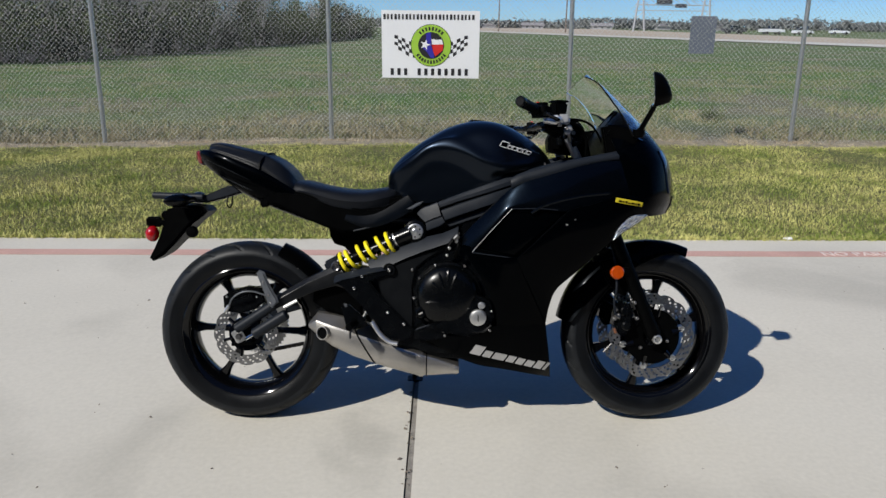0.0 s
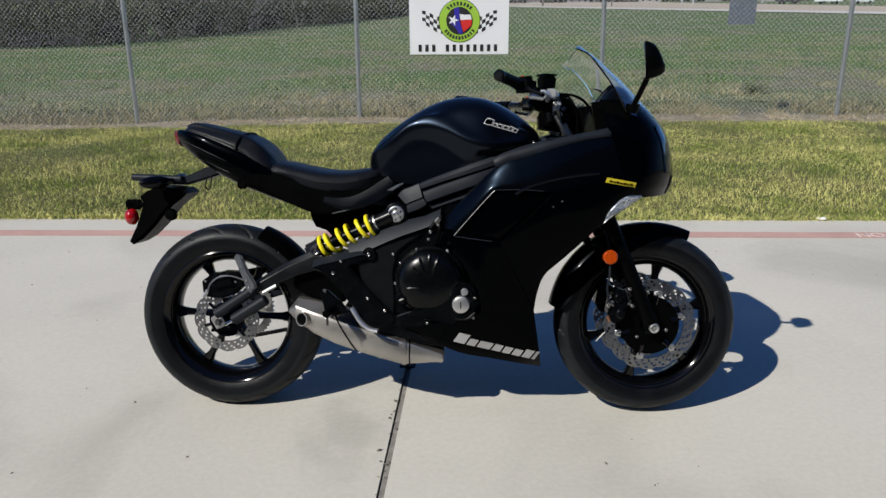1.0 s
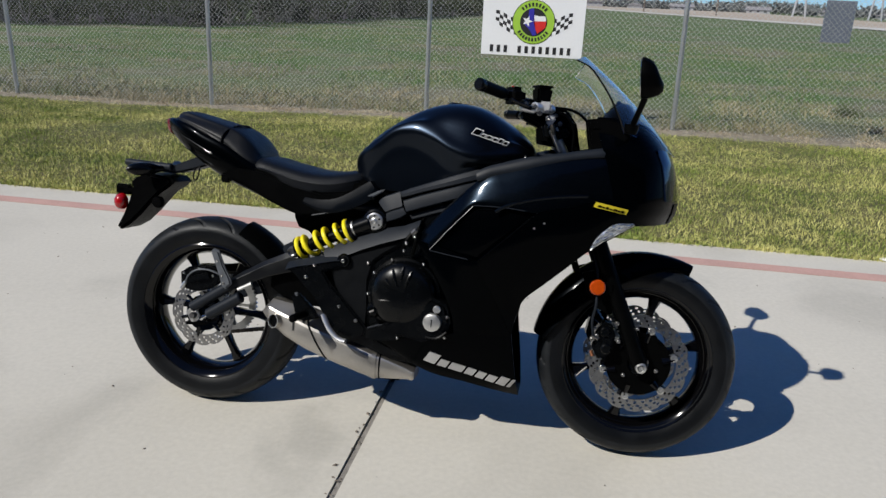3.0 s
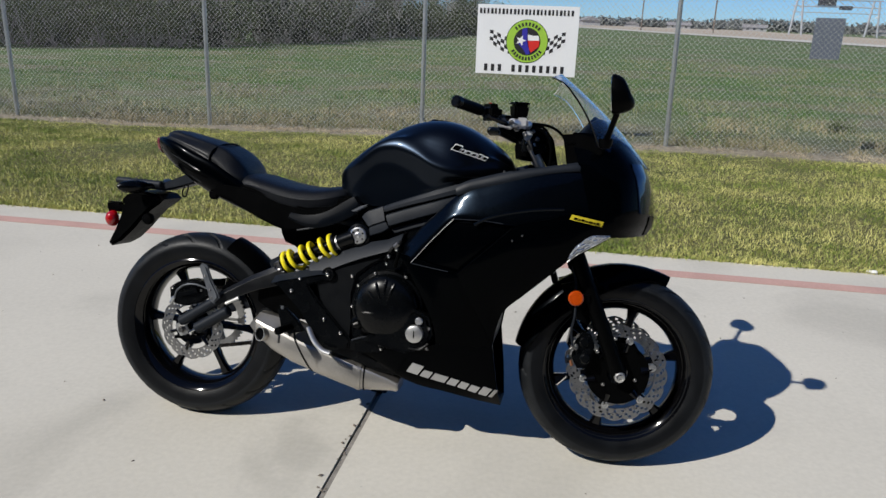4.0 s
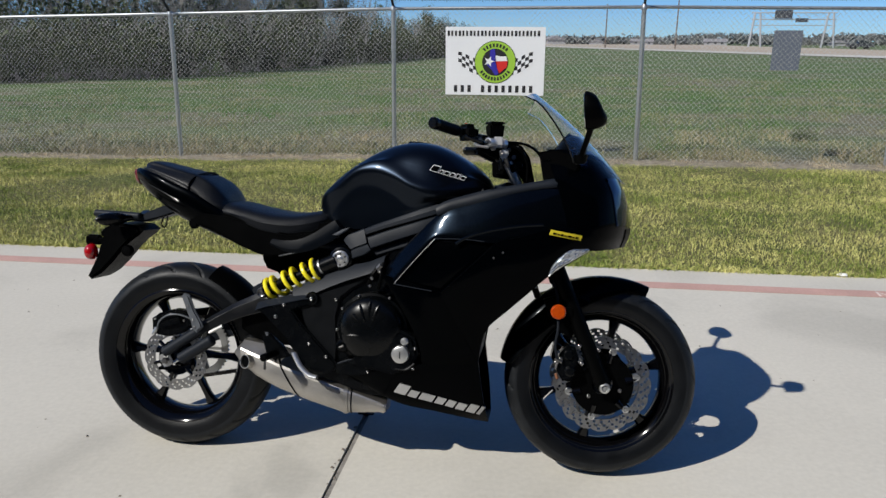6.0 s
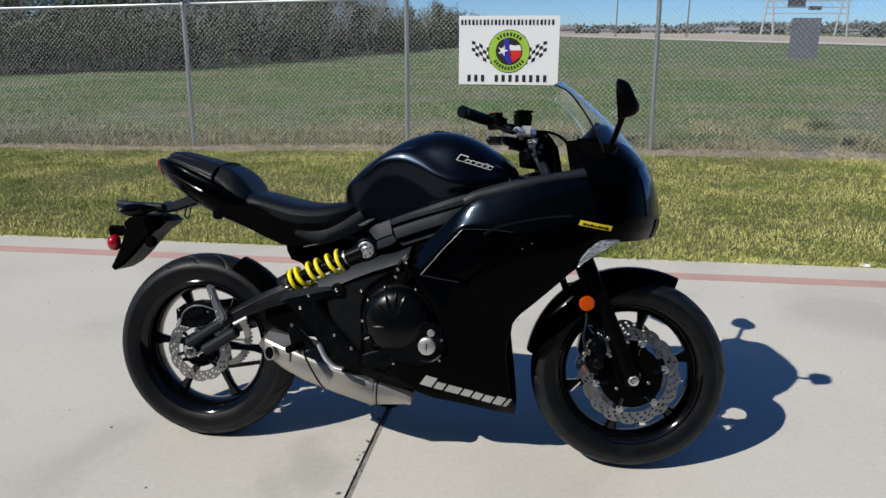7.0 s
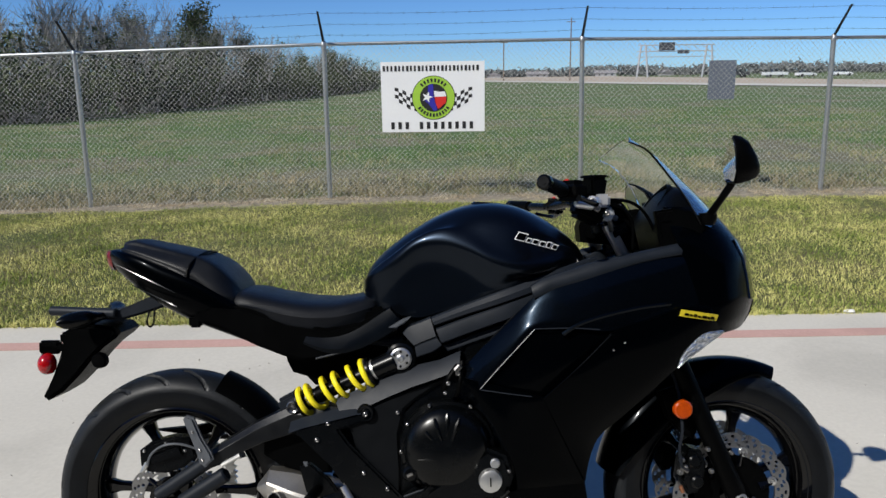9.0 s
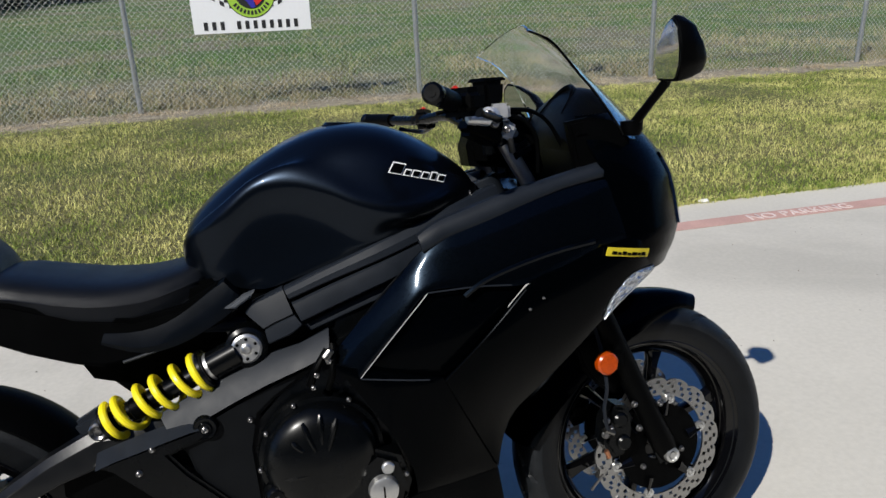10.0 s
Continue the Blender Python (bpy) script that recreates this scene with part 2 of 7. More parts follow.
def concrete_material():
    m = mat("broom_finished_concrete", (0.512, 0.486, 0.422), 0.85, vary=0.09, scale=0.9, fine=55, bump=0.0005, bump_scale=180)
    n, l = m.node_tree.nodes, m.node_tree.links
    tc = n["Texture Coordinate"]
    b = n["Principled BSDF"]
    old = b.inputs["Base Color"].links[0].from_socket
    v = n.new("ShaderNodeTexVoronoi")
    v.inputs["Scale"].default_value = 5.0
    l.new(tc.outputs["Object"], v.inputs["Vector"])
    spot = n.new("ShaderNodeMapRange")
    spot.inputs["From Min"].default_value, spot.inputs["From Max"].default_value = 0.018, 0.03
    spot.inputs["To Min"].default_value, spot.inputs["To Max"].default_value = 0.72, 1.0
    l.new(v.outputs["Distance"], spot.inputs["Value"])
    st = n.new("ShaderNodeTexNoise")
    st.inputs["Scale"].default_value, st.inputs["Detail"].default_value, st.inputs["Distortion"].default_value = 0.9, 11, 0.8
    l.new(tc.outputs["Object"], st.inputs["Vector"])
    stain = n.new("ShaderNodeMapRange")
    stain.inputs["From Min"].default_value, stain.inputs["From Max"].default_value = 0.32, 0.5
    stain.inputs["To Min"].default_value = 0.835
    l.new(st.outputs[0], stain.inputs["Value"])
    mul = n.new("ShaderNodeMath")
    mul.operation = "MULTIPLY"
    l.new(spot.outputs[0], mul.inputs[0])
    l.new(stain.outputs[0], mul.inputs[1])
    flat = n.new("ShaderNodeVectorMath")                # an old brown spill beside the joint
    flat.operation = "MULTIPLY_ADD"
    flat.inputs[1].default_value, flat.inputs[2].default_value = (1.0, 0.75, 0.0), (0.03, -1.73, 0.0)
    l.new(tc.outputs["Object"], flat.inputs[0])
    away = n.new("ShaderNodeVectorMath")
    away.operation = "LENGTH"
    l.new(flat.outputs[0], away.inputs[0])
    rim = n.new("ShaderNodeMath")
    rim.operation, rim.inputs[1].default_value = "MULTIPLY_ADD", 0.34
    rough = n.new("ShaderNodeTexNoise")
    rough.inputs["Scale"].default_value, rough.inputs["Detail"].default_value = 7.0, 8
    l.new(tc.outputs["Object"], rough.inputs["Vector"])
    l.new(rough.outputs[0], rim.inputs[0])
    l.new(away.outputs["Value"], rim.inputs[2])
    spill = n.new("ShaderNodeMapRange")
    spill.interpolation_type = "SMOOTHSTEP"
    spill.inputs["From Min"].default_value, spill.inputs["From Max"].default_value = 0.20, 0.38
    spill.inputs["To Min"].default_value = 0.82
    l.new(rim.outputs[0], spill.inputs["Value"])
    with_spill = n.new("ShaderNodeMath")
    with_spill.operation = "MULTIPLY"
    l.new(mul.outputs[0], with_spill.inputs[0])
    l.new(spill.outputs[0], with_spill.inputs[1])
    mul = with_spill
    oi = n.new("ShaderNodeObjectInfo")
    age = n.new("ShaderNodeMapRange")
    age.inputs["To Min"].default_value, age.inputs["To Max"].default_value = 1.03, 0.95
    l.new(oi.outputs["Random"], age.inputs["Value"])
    mul2 = n.new("ShaderNodeMath")
    mul2.operation = "MULTIPLY"
    l.new(mul.outputs[0], mul2.inputs[0])
    l.new(age.outputs[0], mul2.inputs[1])
    mul = mul2
    x = n.new("ShaderNodeMix")
    x.data_type, x.blend_type = "RGBA", "MULTIPLY"
    x.inputs["Factor"].default_value = 1
    l.new(old, x.inputs["A"])
    l.new(mul.outputs[0], x.inputs["B"])
    l.new(x.outputs["Result"], b.inputs["Base Color"])
    return m


M_CONCRETE = concrete_material()
M_JOINT = mat("grey_joint_sealant", (0.20, 0.185, 0.165), 0.95, vary=0.4, scale=30, fine=150, bump=0.003)
M_STRIPE = mat("faded_red_paint", (0.455, 0.285, 0.243), 0.85, vary=0.16, scale=5, fine=90, bump=0.001)
M_LETTER = mat("worn_white_paint", (0.62, 0.52, 0.48), 0.85, vary=0.2, scale=18, fine=120)

pavement = thing("pavement", "pale broom-finished concrete apron with a dark joint", "pavement", kind="structure")
JOINT_X = 0.122


def slab(x0, x1, y0, y1, steps=24):
    """A cast concrete slab that follows the ground's fall; y1 None: up to the lawn's edge."""
    bm = bmesh.new()
    rows = []
    for i in range(7):
        x = x0 + (x1 - x0) * i / 6
        end = edge_y(x) if y1 is None else y1
        ring = []
        for j in range(steps + 1):
            y = y0 + (end - y0) * j / steps
            ring.append((x, y, ground_z(x, y)))
        rows.append(ring)
    top = [[bm.verts.new(p) for p in r] for r in rows]
    low = [[bm.verts.new((p[0], p[1], p[2] - 0.11)) for p in r] for r in rows]
    for i in range(6):
        for j in range(steps):
            bm.faces.new((top[i][j], top[i + 1][j], top[i + 1][j + 1], top[i][j + 1]))
        for j in (0, steps):
            bm.faces.new((top[i][j], low[i][j], low[i + 1][j], top[i + 1][j]))
    for i in (0, 6):
        for j in range(steps):
            bm.faces.new((top[i][j], top[i][j + 1], low[i][j + 1], low[i][j]))
    rim = [e for e in bm.edges if len(e.link_faces) == 2 and e.calc_face_angle(0) > 1.0]
    bmesh.ops.bevel(bm, geom=rim, offset=0.006, segments=2, affect="EDGES")
    return bm


for sx0, sx1 in ((-12, JOINT_X - 0.011), (JOINT_X + 0.011, 14)):
    part("slab", slab(sx0, sx1, -9, None), M_CONCRETE, pavement)
filler = bmesh.new()
fl = []
for j in range(120):
    y = -9 + (edge_y(JOINT_X) + 9) * j / 119
    w = 0.0095 + 0.002 * noise.noise((0, y * 3, 1))
    off = 0.004 * noise.noise((1, y * 4, 0))
    fl.append([filler.verts.new((JOINT_X + 0.004 + s * w + off * 0.5, y, ground_z(0, y) - 0.007 + 0.003 * noise.noise((s, y * 9, 0)))) for s in (-1, 0, 1)])
for a, c in zip(fl, fl[1:]):
    for k in (0, 1):
        filler.faces.new((a[k], a[k + 1], c[k + 1], c[k]))
part("joint_filler", filler, M_JOINT, pavement, "weathered grey joint sealant with a dark crack")

stripe = bmesh.new()
sv = []
for j in range(121):
    x = -11.9 + 25.8 * j / 120
    y0, y1 = edge_y(x) - 0.388 + 0.004 * noise.noise((x * 2, 0, 0)), edge_y(x) - 0.274 + 0.004 * noise.noise((x * 2, 9, 0))
    sv.append([stripe.verts.new((x, y, ground_z(x, y) + dz)) for y, dz in ((y0, 0.0006), (y0, 0.0026), (y1, 0.0026), (y1, 0.0006))])
for a, c in zip(sv, sv[1:]):
    for k in range(3):
        stripe.faces.new((a[k], a[k + 1], c[k + 1], c[k]))
part("painted_stripe", stripe, M_STRIPE, pavement, "faded red fire-lane stripe")
letters = text_bm("NO PARKING", 0.096, 0.0012)
for v in letters.verts:
    x, y = v.co.x * 1.12 + 2.62, v.co.y * 1.12
    v.co.x = x
    gy_ = edge_y(x) - 0.370 + y
    v.co.y = gy_
    v.co.z = ground_z(x, gy_) + 0.0042 + v.co.z
part("painted_letters", letters, M_LETTER, pavement, "worn white painted letters", smooth=False)


# unseen wall added behind the camera: blocks sky light and darkens the bike's reflections
M_DARKWALL = mat("dark_blocking_wall", (0.10, 0.102, 0.106), 0.7, vary=0.1, scale=0.6, fine=12)
wall_south = thing("wall_south", "unseen plain dark wall added to block sky light from behind", "wall", kind="structure")
part("cladding", box((44, 0.3, 7.4), (1, -5.4, 3.65), 0.02), M_DARKWALL, wall_south)

# crumbs and chips along the joint, small litter on the slabs
chips = random.Random(17)
cv, cf = [], []
for k in range(240):
    if k < 90:
        y = chips.uniform(1.0, 4.8)
        x = JOINT_X - 0.014 + chips.gauss(0, 0.012)
        size = chips.choice((0.0025, 0.003, 0.004, 0.006))
    else:
        x, y = chips.uniform(-2.2, 3.2), chips.uniform(0.9, 4.4)
        size = chips.choice((0.0015, 0.002, 0.0025, 0.003, 0.0045))
    c0, n0 = Vector((x, y, ground_z(x, y) + size * 0.3)), len(cv)
    a = chips.uniform(0, 6.28)
    u, w = Vector((math.cos(a), math.sin(a), 0)) * size * chips.uniform(1, 2.2), Vector((-math.sin(a), math.cos(a), 0)) * size
    cv += [c0 - u, c0 + w, c0 + u, c0 - w, c0 + Vector((0, 0, size * 0.9)), c0 - Vector((0, 0, size * 0.4))]
    cf += [(n0 + i, n0 + (i + 1) % 4, n0 + 4) for i in range(4)] + [(n0 + (i + 1) % 4, n0 + i, n0 + 5) for i in range(4)]
tagged(raw("concrete_crumbs", cv, cf, mat("dark_crumbs", (0.16, 0.135, 0.11), 0.9, vary=0.5, scale=4, fine=30, island=0.8)), "small dark crumbs and leaf bits scattered on the concrete", "debris", kind="stuff")


# ---- grass as stuff ----
def blades(name, xy, height, lean, width, material, label, category, clump=22.0):
    """Many single blades in one mesh: a bent strip of three triangles each."""
    n = len(xy)
    tuft = np.array([noise.noise((x * clump, y * clump, 4)) for x, y in xy])
    h = height * rng.uniform(0.5, 1.25, n) * (1 + 0.45 * np.clip(tuft * 2.2, -1, 1))
    ang, lean_a = rng.uniform(0, 2 * np.pi, n), rng.uniform(0, 2 * np.pi, n)
    z = np.array([ground_z(x, y) for x, y in xy]) - 0.004
    base = np.c_[xy, z]
    side = np.c_[np.cos(ang), np.sin(ang), 0 * ang] * (width * rng.uniform(0.6, 1.3, n))[:, None]
    tip = np.c_[np.cos(lean_a), np.sin(lean_a), 0 * ang] * (h * lean * rng.uniform(0.2, 1.4, n))[:, None]
    up = np.c_[0 * h, 0 * h, h]
    v = np.stack([base - side, base + side, base + up * 0.55 + tip * 0.35 - side * 0.7, base + up * 0.55 + tip * 0.35 + side * 0.7, base + up + tip], 1)
    verts = v.reshape(-1, 3)
    k = np.arange(n)[:, None] * 5
    tris = np.concatenate([k + [0, 1, 3], k + [0, 3, 2], k + [2, 3, 4]], 1).reshape(-1, 3)
    me = bpy.data.meshes.new(name)
    me.vertices.add(len(verts))
    me.vertices.foreach_set("co", verts.astype(np.float32).ravel())
    me.loops.add(len(tris) * 3)
    me.loops.foreach_set("vertex_index", tris.astype(np.int32).ravel())
    me.polygons.add(len(tris))
    me.polygons.foreach_set("loop_start", (np.arange(len(tris)) * 3).astype(np.int32))
    me.update(calc_edges=True)
    me.materials.append(material)
    return tagged(new(name, me), label, category, kind="stuff")


def blade_material(name, dry, green, patch, tuft=26.0, parched=None):
    m = bpy.data.materials.new(name)
    m.use_nodes = True
    n, l = m.node_tree.nodes, m.node_tree.links
    b = n["Principled BSDF"]
    g = n.new("ShaderNodeNewGeometry")
    tc = n.new("ShaderNodeTexCoord")
    t = n.new("ShaderNodeTexNoise")
    t.inputs["Scale"].default_value, t.inputs["Detail"].default_value, t.inputs["Roughness"].default_value = patch, 7, 0.62
    l.new(tc.outputs["Object"], t.inputs["Vector"])
    t2 = n.new("ShaderNodeTexNoise")
    t2.inputs["Scale"].default_value, t2.inputs["Detail"].default_value = tuft, 4
    l.new(tc.outputs["Object"], t2.inputs["Vector"])
    both = n.new("ShaderNodeMix")
    both.inputs["Factor"].default_value = 0.36
    l.new(t.outputs[0], both.inputs["A"])
    l.new(t2.outputs[0], both.inputs["B"])
    a = n.new("ShaderNodeMath")
    a.operation, a.inputs[1].default_value = "MULTIPLY_ADD", 0.13
    l.new(g.outputs["Random Per Island"], a.inputs[0])
    l.new(both.outputs["Result"], a.inputs[2])
    r = n.new("ShaderNodeValToRGB")
    e = r.color_ramp.elements
    e.new(0.5)
    for one, at, c in zip(e, (0.48, 0.565, 0.68), (green, tuple((p + q) / 2 for p, q in zip(dry, green)), dry)):
        one.position, one.color = at, (*c, 1)
    level_ = a.outputs[0]
    if parched:                       # drier between two distances from the pavement
        sep = n.new("ShaderNodeSeparateXYZ")
        l.new(tc.outputs["Object"], sep.inputs[0])
        near = n.new("ShaderNodeMapRange")
        near.interpolation_type = "SMOOTHSTEP"
        near.inputs["From Min"].default_value, near.inputs["From Max"].default_value = parched
        near.inputs["To Min"].default_value, near.inputs["To Max"].default_value = 0.075, -0.02
        l.new(sep.outputs["Y"], near.inputs["Value"])
        add = n.new("ShaderNodeMath")
        l.new(level_, add.inputs[0])
        l.new(near.outputs[0], add.inputs[1])
        level_ = add.outputs[0]
    l.new(level_, r.inputs[0])
    l.new(r.outputs[0], b.inputs["Base Color"])
    b.inputs["Roughness"].default_value = 0.7
    b.inputs["Specular IOR Level"].default_value = 0.25
    return m


M_BLADE = blade_material("lawn_blades", (0.65, 0.605, 0.225), (0.148, 0.212, 0.032), 1.3)
M_WEED = blade_material("field_blades", (0.340, 0.288, 0.172), (0.070, 0.165, 0.034), 0.34, 2.2, (10.6, 15.5))
bx = rng.uniform(-8.0, 9.5, 335000)
by = edge_y(bx) + (rng.uniform(0, 1, 335000) ** 1.2) * 4.75
stay = np.array([y < 9.42 + 0.22 * noise.noise((x * 1.3, 0, 8)) + 0.1 * noise.noise((x * 5, y * 5, 8)) for x, y in zip(bx, by)])
bx, by = bx[stay], by[stay]
blades("lawn_grass", np.c_[bx, by], 0.029, 0.8, 0.0023, M_BLADE, "short yellow-green winter lawn, patchy with dry blades", "grass")
ex = rng.uniform(-6.5, 9.5, 9600)
blades("edge_grass", np.c_[ex, edge_y(ex) + rng.normal(0.0, 0.014, 9600)], 0.035, 0.9, 0.0026, M_BLADE, "uneven grass fringe along the concrete edge", "grass")
fx = rng.uniform(-14, 18, 130000)
fy = 10.1 + (rng.uniform(0, 1, 130000) ** 1.7) * 26
keep = np.array([noise.noise((x * 0.8, y * 0.5, 5)) + 0.6 * noise.noise((x * 3.1, y * 2.2, 6)) > -0.12 for x, y in zip(fx, fy)])
blades("field_grass", np.c_[fx, fy][keep], 0.085, 0.9, 0.007, M_WEED, "rough brown-green winter field grass behind the fence", "grass", 1.9)
tx = rng.uniform(-9, 12, 9000)
ty = 10.12 + rng.normal(0, 0.12, 9000)
keep = np.array([noise.noise((x * 1.7, 0, 2)) > -0.05 for x in tx])
blades("fence_weeds", np.c_[tx, ty][keep], 0.10, 0.5, 0.004, M_WEED, "unmown weeds along the foot of the fence", "grass")
M_STRAW = blade_material("dry_straw", (0.60, 0.52, 0.36), (0.34, 0.26, 0.16), 2.5)
lx = rng.uniform(-7, 11, 14000)
ly = 9.82 + rng.normal(0, 0.17, 14000)
keep = np.array([noise.noise((x * 2.3, y * 2.3, 12)) > -0.02 for x, y in zip(lx, ly)])
blades("fence_litter", np.c_[lx, ly][keep], 0.028, 2.4, 0.0035, M_STRAW, "dry straw litter lying along the fence", "grass")
bit = bmesh.new()
bmesh.ops.create_icosphere(bit, subdivisions=2, radius=0.03)
for v in bit.verts:
    v.co = Vector((v.co.x * 1.1, v.co.y * 0.7, v.co.z * 0.35)) * (1 + 0.3 * noise.noise(v.co * 60))
ob = part("paper_scrap", bit, mat("litter_white", (0.75, 0.75, 0.72), 0.8), label="")
ob.location = (2.56, edge_y(2.56) + 0.0, ground_z(2.56, 4.93) + 0.012)
tagged(ob, "crumpled white paper scrap at the lawn's edge", "litter")


# ---- fence ----
M_GALV = mat("galvanised_steel", (0.40, 0.42, 0.43), 0.45, metal=0.75, vary=0.15, scale=12, fine=160)
M_WIRE = mat("galvanised_wire", (0.49, 0.50, 0.465), 0.55, metal=0.2, vary=0.12, scale=6, fine=90)
M_ARM = mat("dark_painted_steel", (0.035, 0.035, 0.04), 0.6, metal=0.2, vary=0.3)
FENCE_Y, POST_X, PITCH, TOP = 9.925, -1.255, 3.04, 1.70
POSTS = [(-10.35, 0.0, 1.54), (-7.32, 0.3, 1.60), (-4.283, 0.9, 1.652), (-1.260, 0.4, 1.714), (1.868, -1.0, 1.732), (4.846, -0.9, 1.708), (7.87, 0.0, 1.70), (10.90, 0.3, 1.70)]      # place along the fence, lean in degrees, height


def rise(x):
    """How far the fence's top stands above or below its usual height."""
    return float(np.interp(x, [q[0] for q in POSTS], [q[2] for q in POSTS])) - TOP


fence = thing("chain_link_fence", "galvanised chain-link fence with barbed-wire arms between lawn and field", "fence")
post_bm = tube([(0, 0, -0.35), (0, 0, TOP + 0.0)], 0.0285, 16)
post_me = mesh_of("post", post_bm, M_GALV)
cap_bm = lathe([(0.0, TOP + 0.045), (0.02, TOP + 0.04), (0.034, TOP + 0.02), (0.035, TOP - 0.03), (0.0305, TOP - 0.032)], 16, axis="z")
cap_me = mesh_of("post_cap", cap_bm, M_GALV)
arm_bm = plate([(-0.016, 0), (0.016, 0), (0.011, 0.47), (-0.011, 0.47)], -0.011, 0.011, 0.003)
for v in arm_bm.verts:
    v.co = Vector((v.co.x, v.co.y - v.co.z * 0.72, TOP + 0.02 + v.co.z * 0.70))
arm_me = mesh_of("barb_arm", arm_bm, M_ARM)
band_bm = lathe([(0.0295, -0.012), (0.0325, -0.012), (0.0325, 0.012), (0.0295, 0.012)], 16, axis="z", closed=True)
band_me = mesh_of("tension_band", band_bm, M_GALV)
for px, tip, _ in POSTS:
    for nm, me in (("post", post_me), ("post_cap", cap_me), ("barb_arm", arm_me)):
        ob = new(nm, me)
        ob.parent = fence
        ob.matrix_basis = pose(px, FENCE_Y, rise(px), 0, tip, 0)
    for bz in (0.25, 0.75, 1.25):
        ob = new("tie_band", band_me)
        ob.parent = fence
        ob.location = (px + bz * math.tan(radians(tip)), FENCE_Y, bz)
FX0, FX1 = POST_X - 3.2 * PITCH, POST_X + 4.2 * PITCH
part("top_rail", tube([(x, FENCE_Y, TOP + rise(x)) for x in [FX0] + [q[0] for q in POSTS] + [FX1]], 0.0205, 12), M_GALV, fence)
for k, f in enumerate((0.25, 0.6, 0.95)):
    line = []
    for s in range(121):
        x = FX0 + (FX1 - FX0) * s / 120
        u = ((x - POST_X) / PITCH) % 1
        line.append((x, FENCE_Y - 0.47 * 0.72 * f, TOP + rise(x) + 0.02 + 0.47 * 0.70 * f - 0.02 * 4 * u * (1 - u)))
    strand = tube(line, 0.0022, 4)
    for s in range(0, 150):
        bxx = FX0 + (FX1 - FX0) * (s + 0.5) / 150
        u = ((bxx - POST_X) / PITCH) % 1
        c0 = Vector((bxx, FENCE_Y - 0.47 * 0.72 * f, TOP + rise(bxx) + 0.02 + 0.47 * 0.70 * f - 0.08 * u * (1 - u)))
        for d in ((0.004, 0.008, 0.016), (0.004, 0.008, -0.016)):
            tube([c0 - Vector(d), c0 + Vector(d)], [0.0012, 0.0008], 3, strand)
    part("barbed_wire", strand, M_ARM, fence)


def mesh_fabric(x0, x1, z0, z1, cell, y):
    """Chain-link fabric: bent wires that hook into each other at every turn."""
    verts, faces = [], []
    half = cell / 2
    rows = int((z1 - z0) / half)
    cols = int((x1 - x0) / half)
    r = 0.0020
    for c in range(cols):
        base, lift = len(verts), rise(x0 + half * c)
        for j in range(rows + 1):
            x = x0 + half * (c + ((j + c) % 2)) + 0.004 * noise.noise((c * 0.2, j * 0.2, 0))
            z = z0 + half * j + lift
            yy = y + (0.0022 if (j + c) % 2 else -0.0022) + 0.006 * noise.noise((x * 0.8, z * 0.8, 7))
            verts += [(x - r, yy - r * 0.6, z), (x + r, yy - r * 0.6, z), (x, yy + r, z)]
        for j in range(rows):
            a = base + 3 * j
            for k in range(3):
                faces.append((a + k, a + (k + 1) % 3, a + 3 + (k + 1) % 3, a + 3 + k))
    return verts, faces


mv, mf = mesh_fabric(FX0 + 0.2, FX1 - 0.3, -0.19, TOP + 0.03, 0.062, FENCE_Y - 0.034)
fab = raw("mesh_fabric", mv, mf, M_WIRE, fence, "woven diamond wire mesh")
fab["kind"] = "stuff"

# ---- signs on the fence ----
M_SIGN = mat("white_sign_enamel", (0.78, 0.79, 0.80), 0.35, vary=0.03, scale=3, fine=40)
M_INK = mat("black_vinyl", (0.02, 0.02, 0.022), 0.5, vary=0.2)
M_LIME = mat("lime_vinyl", (0.33, 0.55, 0.06), 0.45, vary=0.06)
M_BLUE = mat("blue_vinyl", (0.035, 0.03, 0.32), 0.45, vary=0.08)
M_RED = mat("red_vinyl", (0.62, 0.03, 0.025), 0.45, vary=0.08)
SX0, SX1, SZ0, SZ1 = -0.572, 0.675, 0.665, 1.497
SY = FENCE_Y - 0.046
board = thing("dealer_sign", "white rectangular sign board with a round green emblem, on the fence", "sign")
part("sign_board", box((SX1 - SX0, 0.004, SZ1 - SZ0), ((SX0 + SX1) / 2, SY, (SZ0 + SZ1) / 2), 0.0012), M_SIGN, board)
SW, SH = SX1 - SX0, SZ1 - SZ0


def on_sign(u, v, lift=1):
    """A place on the board from shares of its width and height (v down)."""
    return Vector((SX0 + u * SW, SY - 0.002 - 0.0035 * lift, SZ1 - v * SH))


def patch(points, lift=1):
    bm = bmesh.new()
    ring = [on_sign(u, v, lift) for u, v in points]
    front = [bm.verts.new(p) for p in ring]
    back = [bm.verts.new(p + Vector((0, 0.0034, 0))) for p in ring]
    bm.faces.new(front)
    for i in range(len(front)):
        bm.faces.new((front[i], front[(i + 1) % len(front)], back[(i + 1) % len(front)], back[i]))
    return bm


def bars(spans, v0, v1, lift=1):
    """Plain bars in place of a line of words."""
    bm = bmesh.new()
    for u0, u1 in spans:
        ring = [on_sign(u, v, lift) for u, v in ((u0, v0), (u1, v0), (u1, v1), (u0, v1))]
        f = [bm.verts.new(p) for p in ring]
        g = [bm.verts.new(p + Vector((0, 0.0034, 0))) for p in ring]
        bm.faces.new(f)
        for i in range(4):
            bm.faces.new((f[i], f[(i + 1) % 4], g[(i + 1) % 4], g[i]))
    return bm


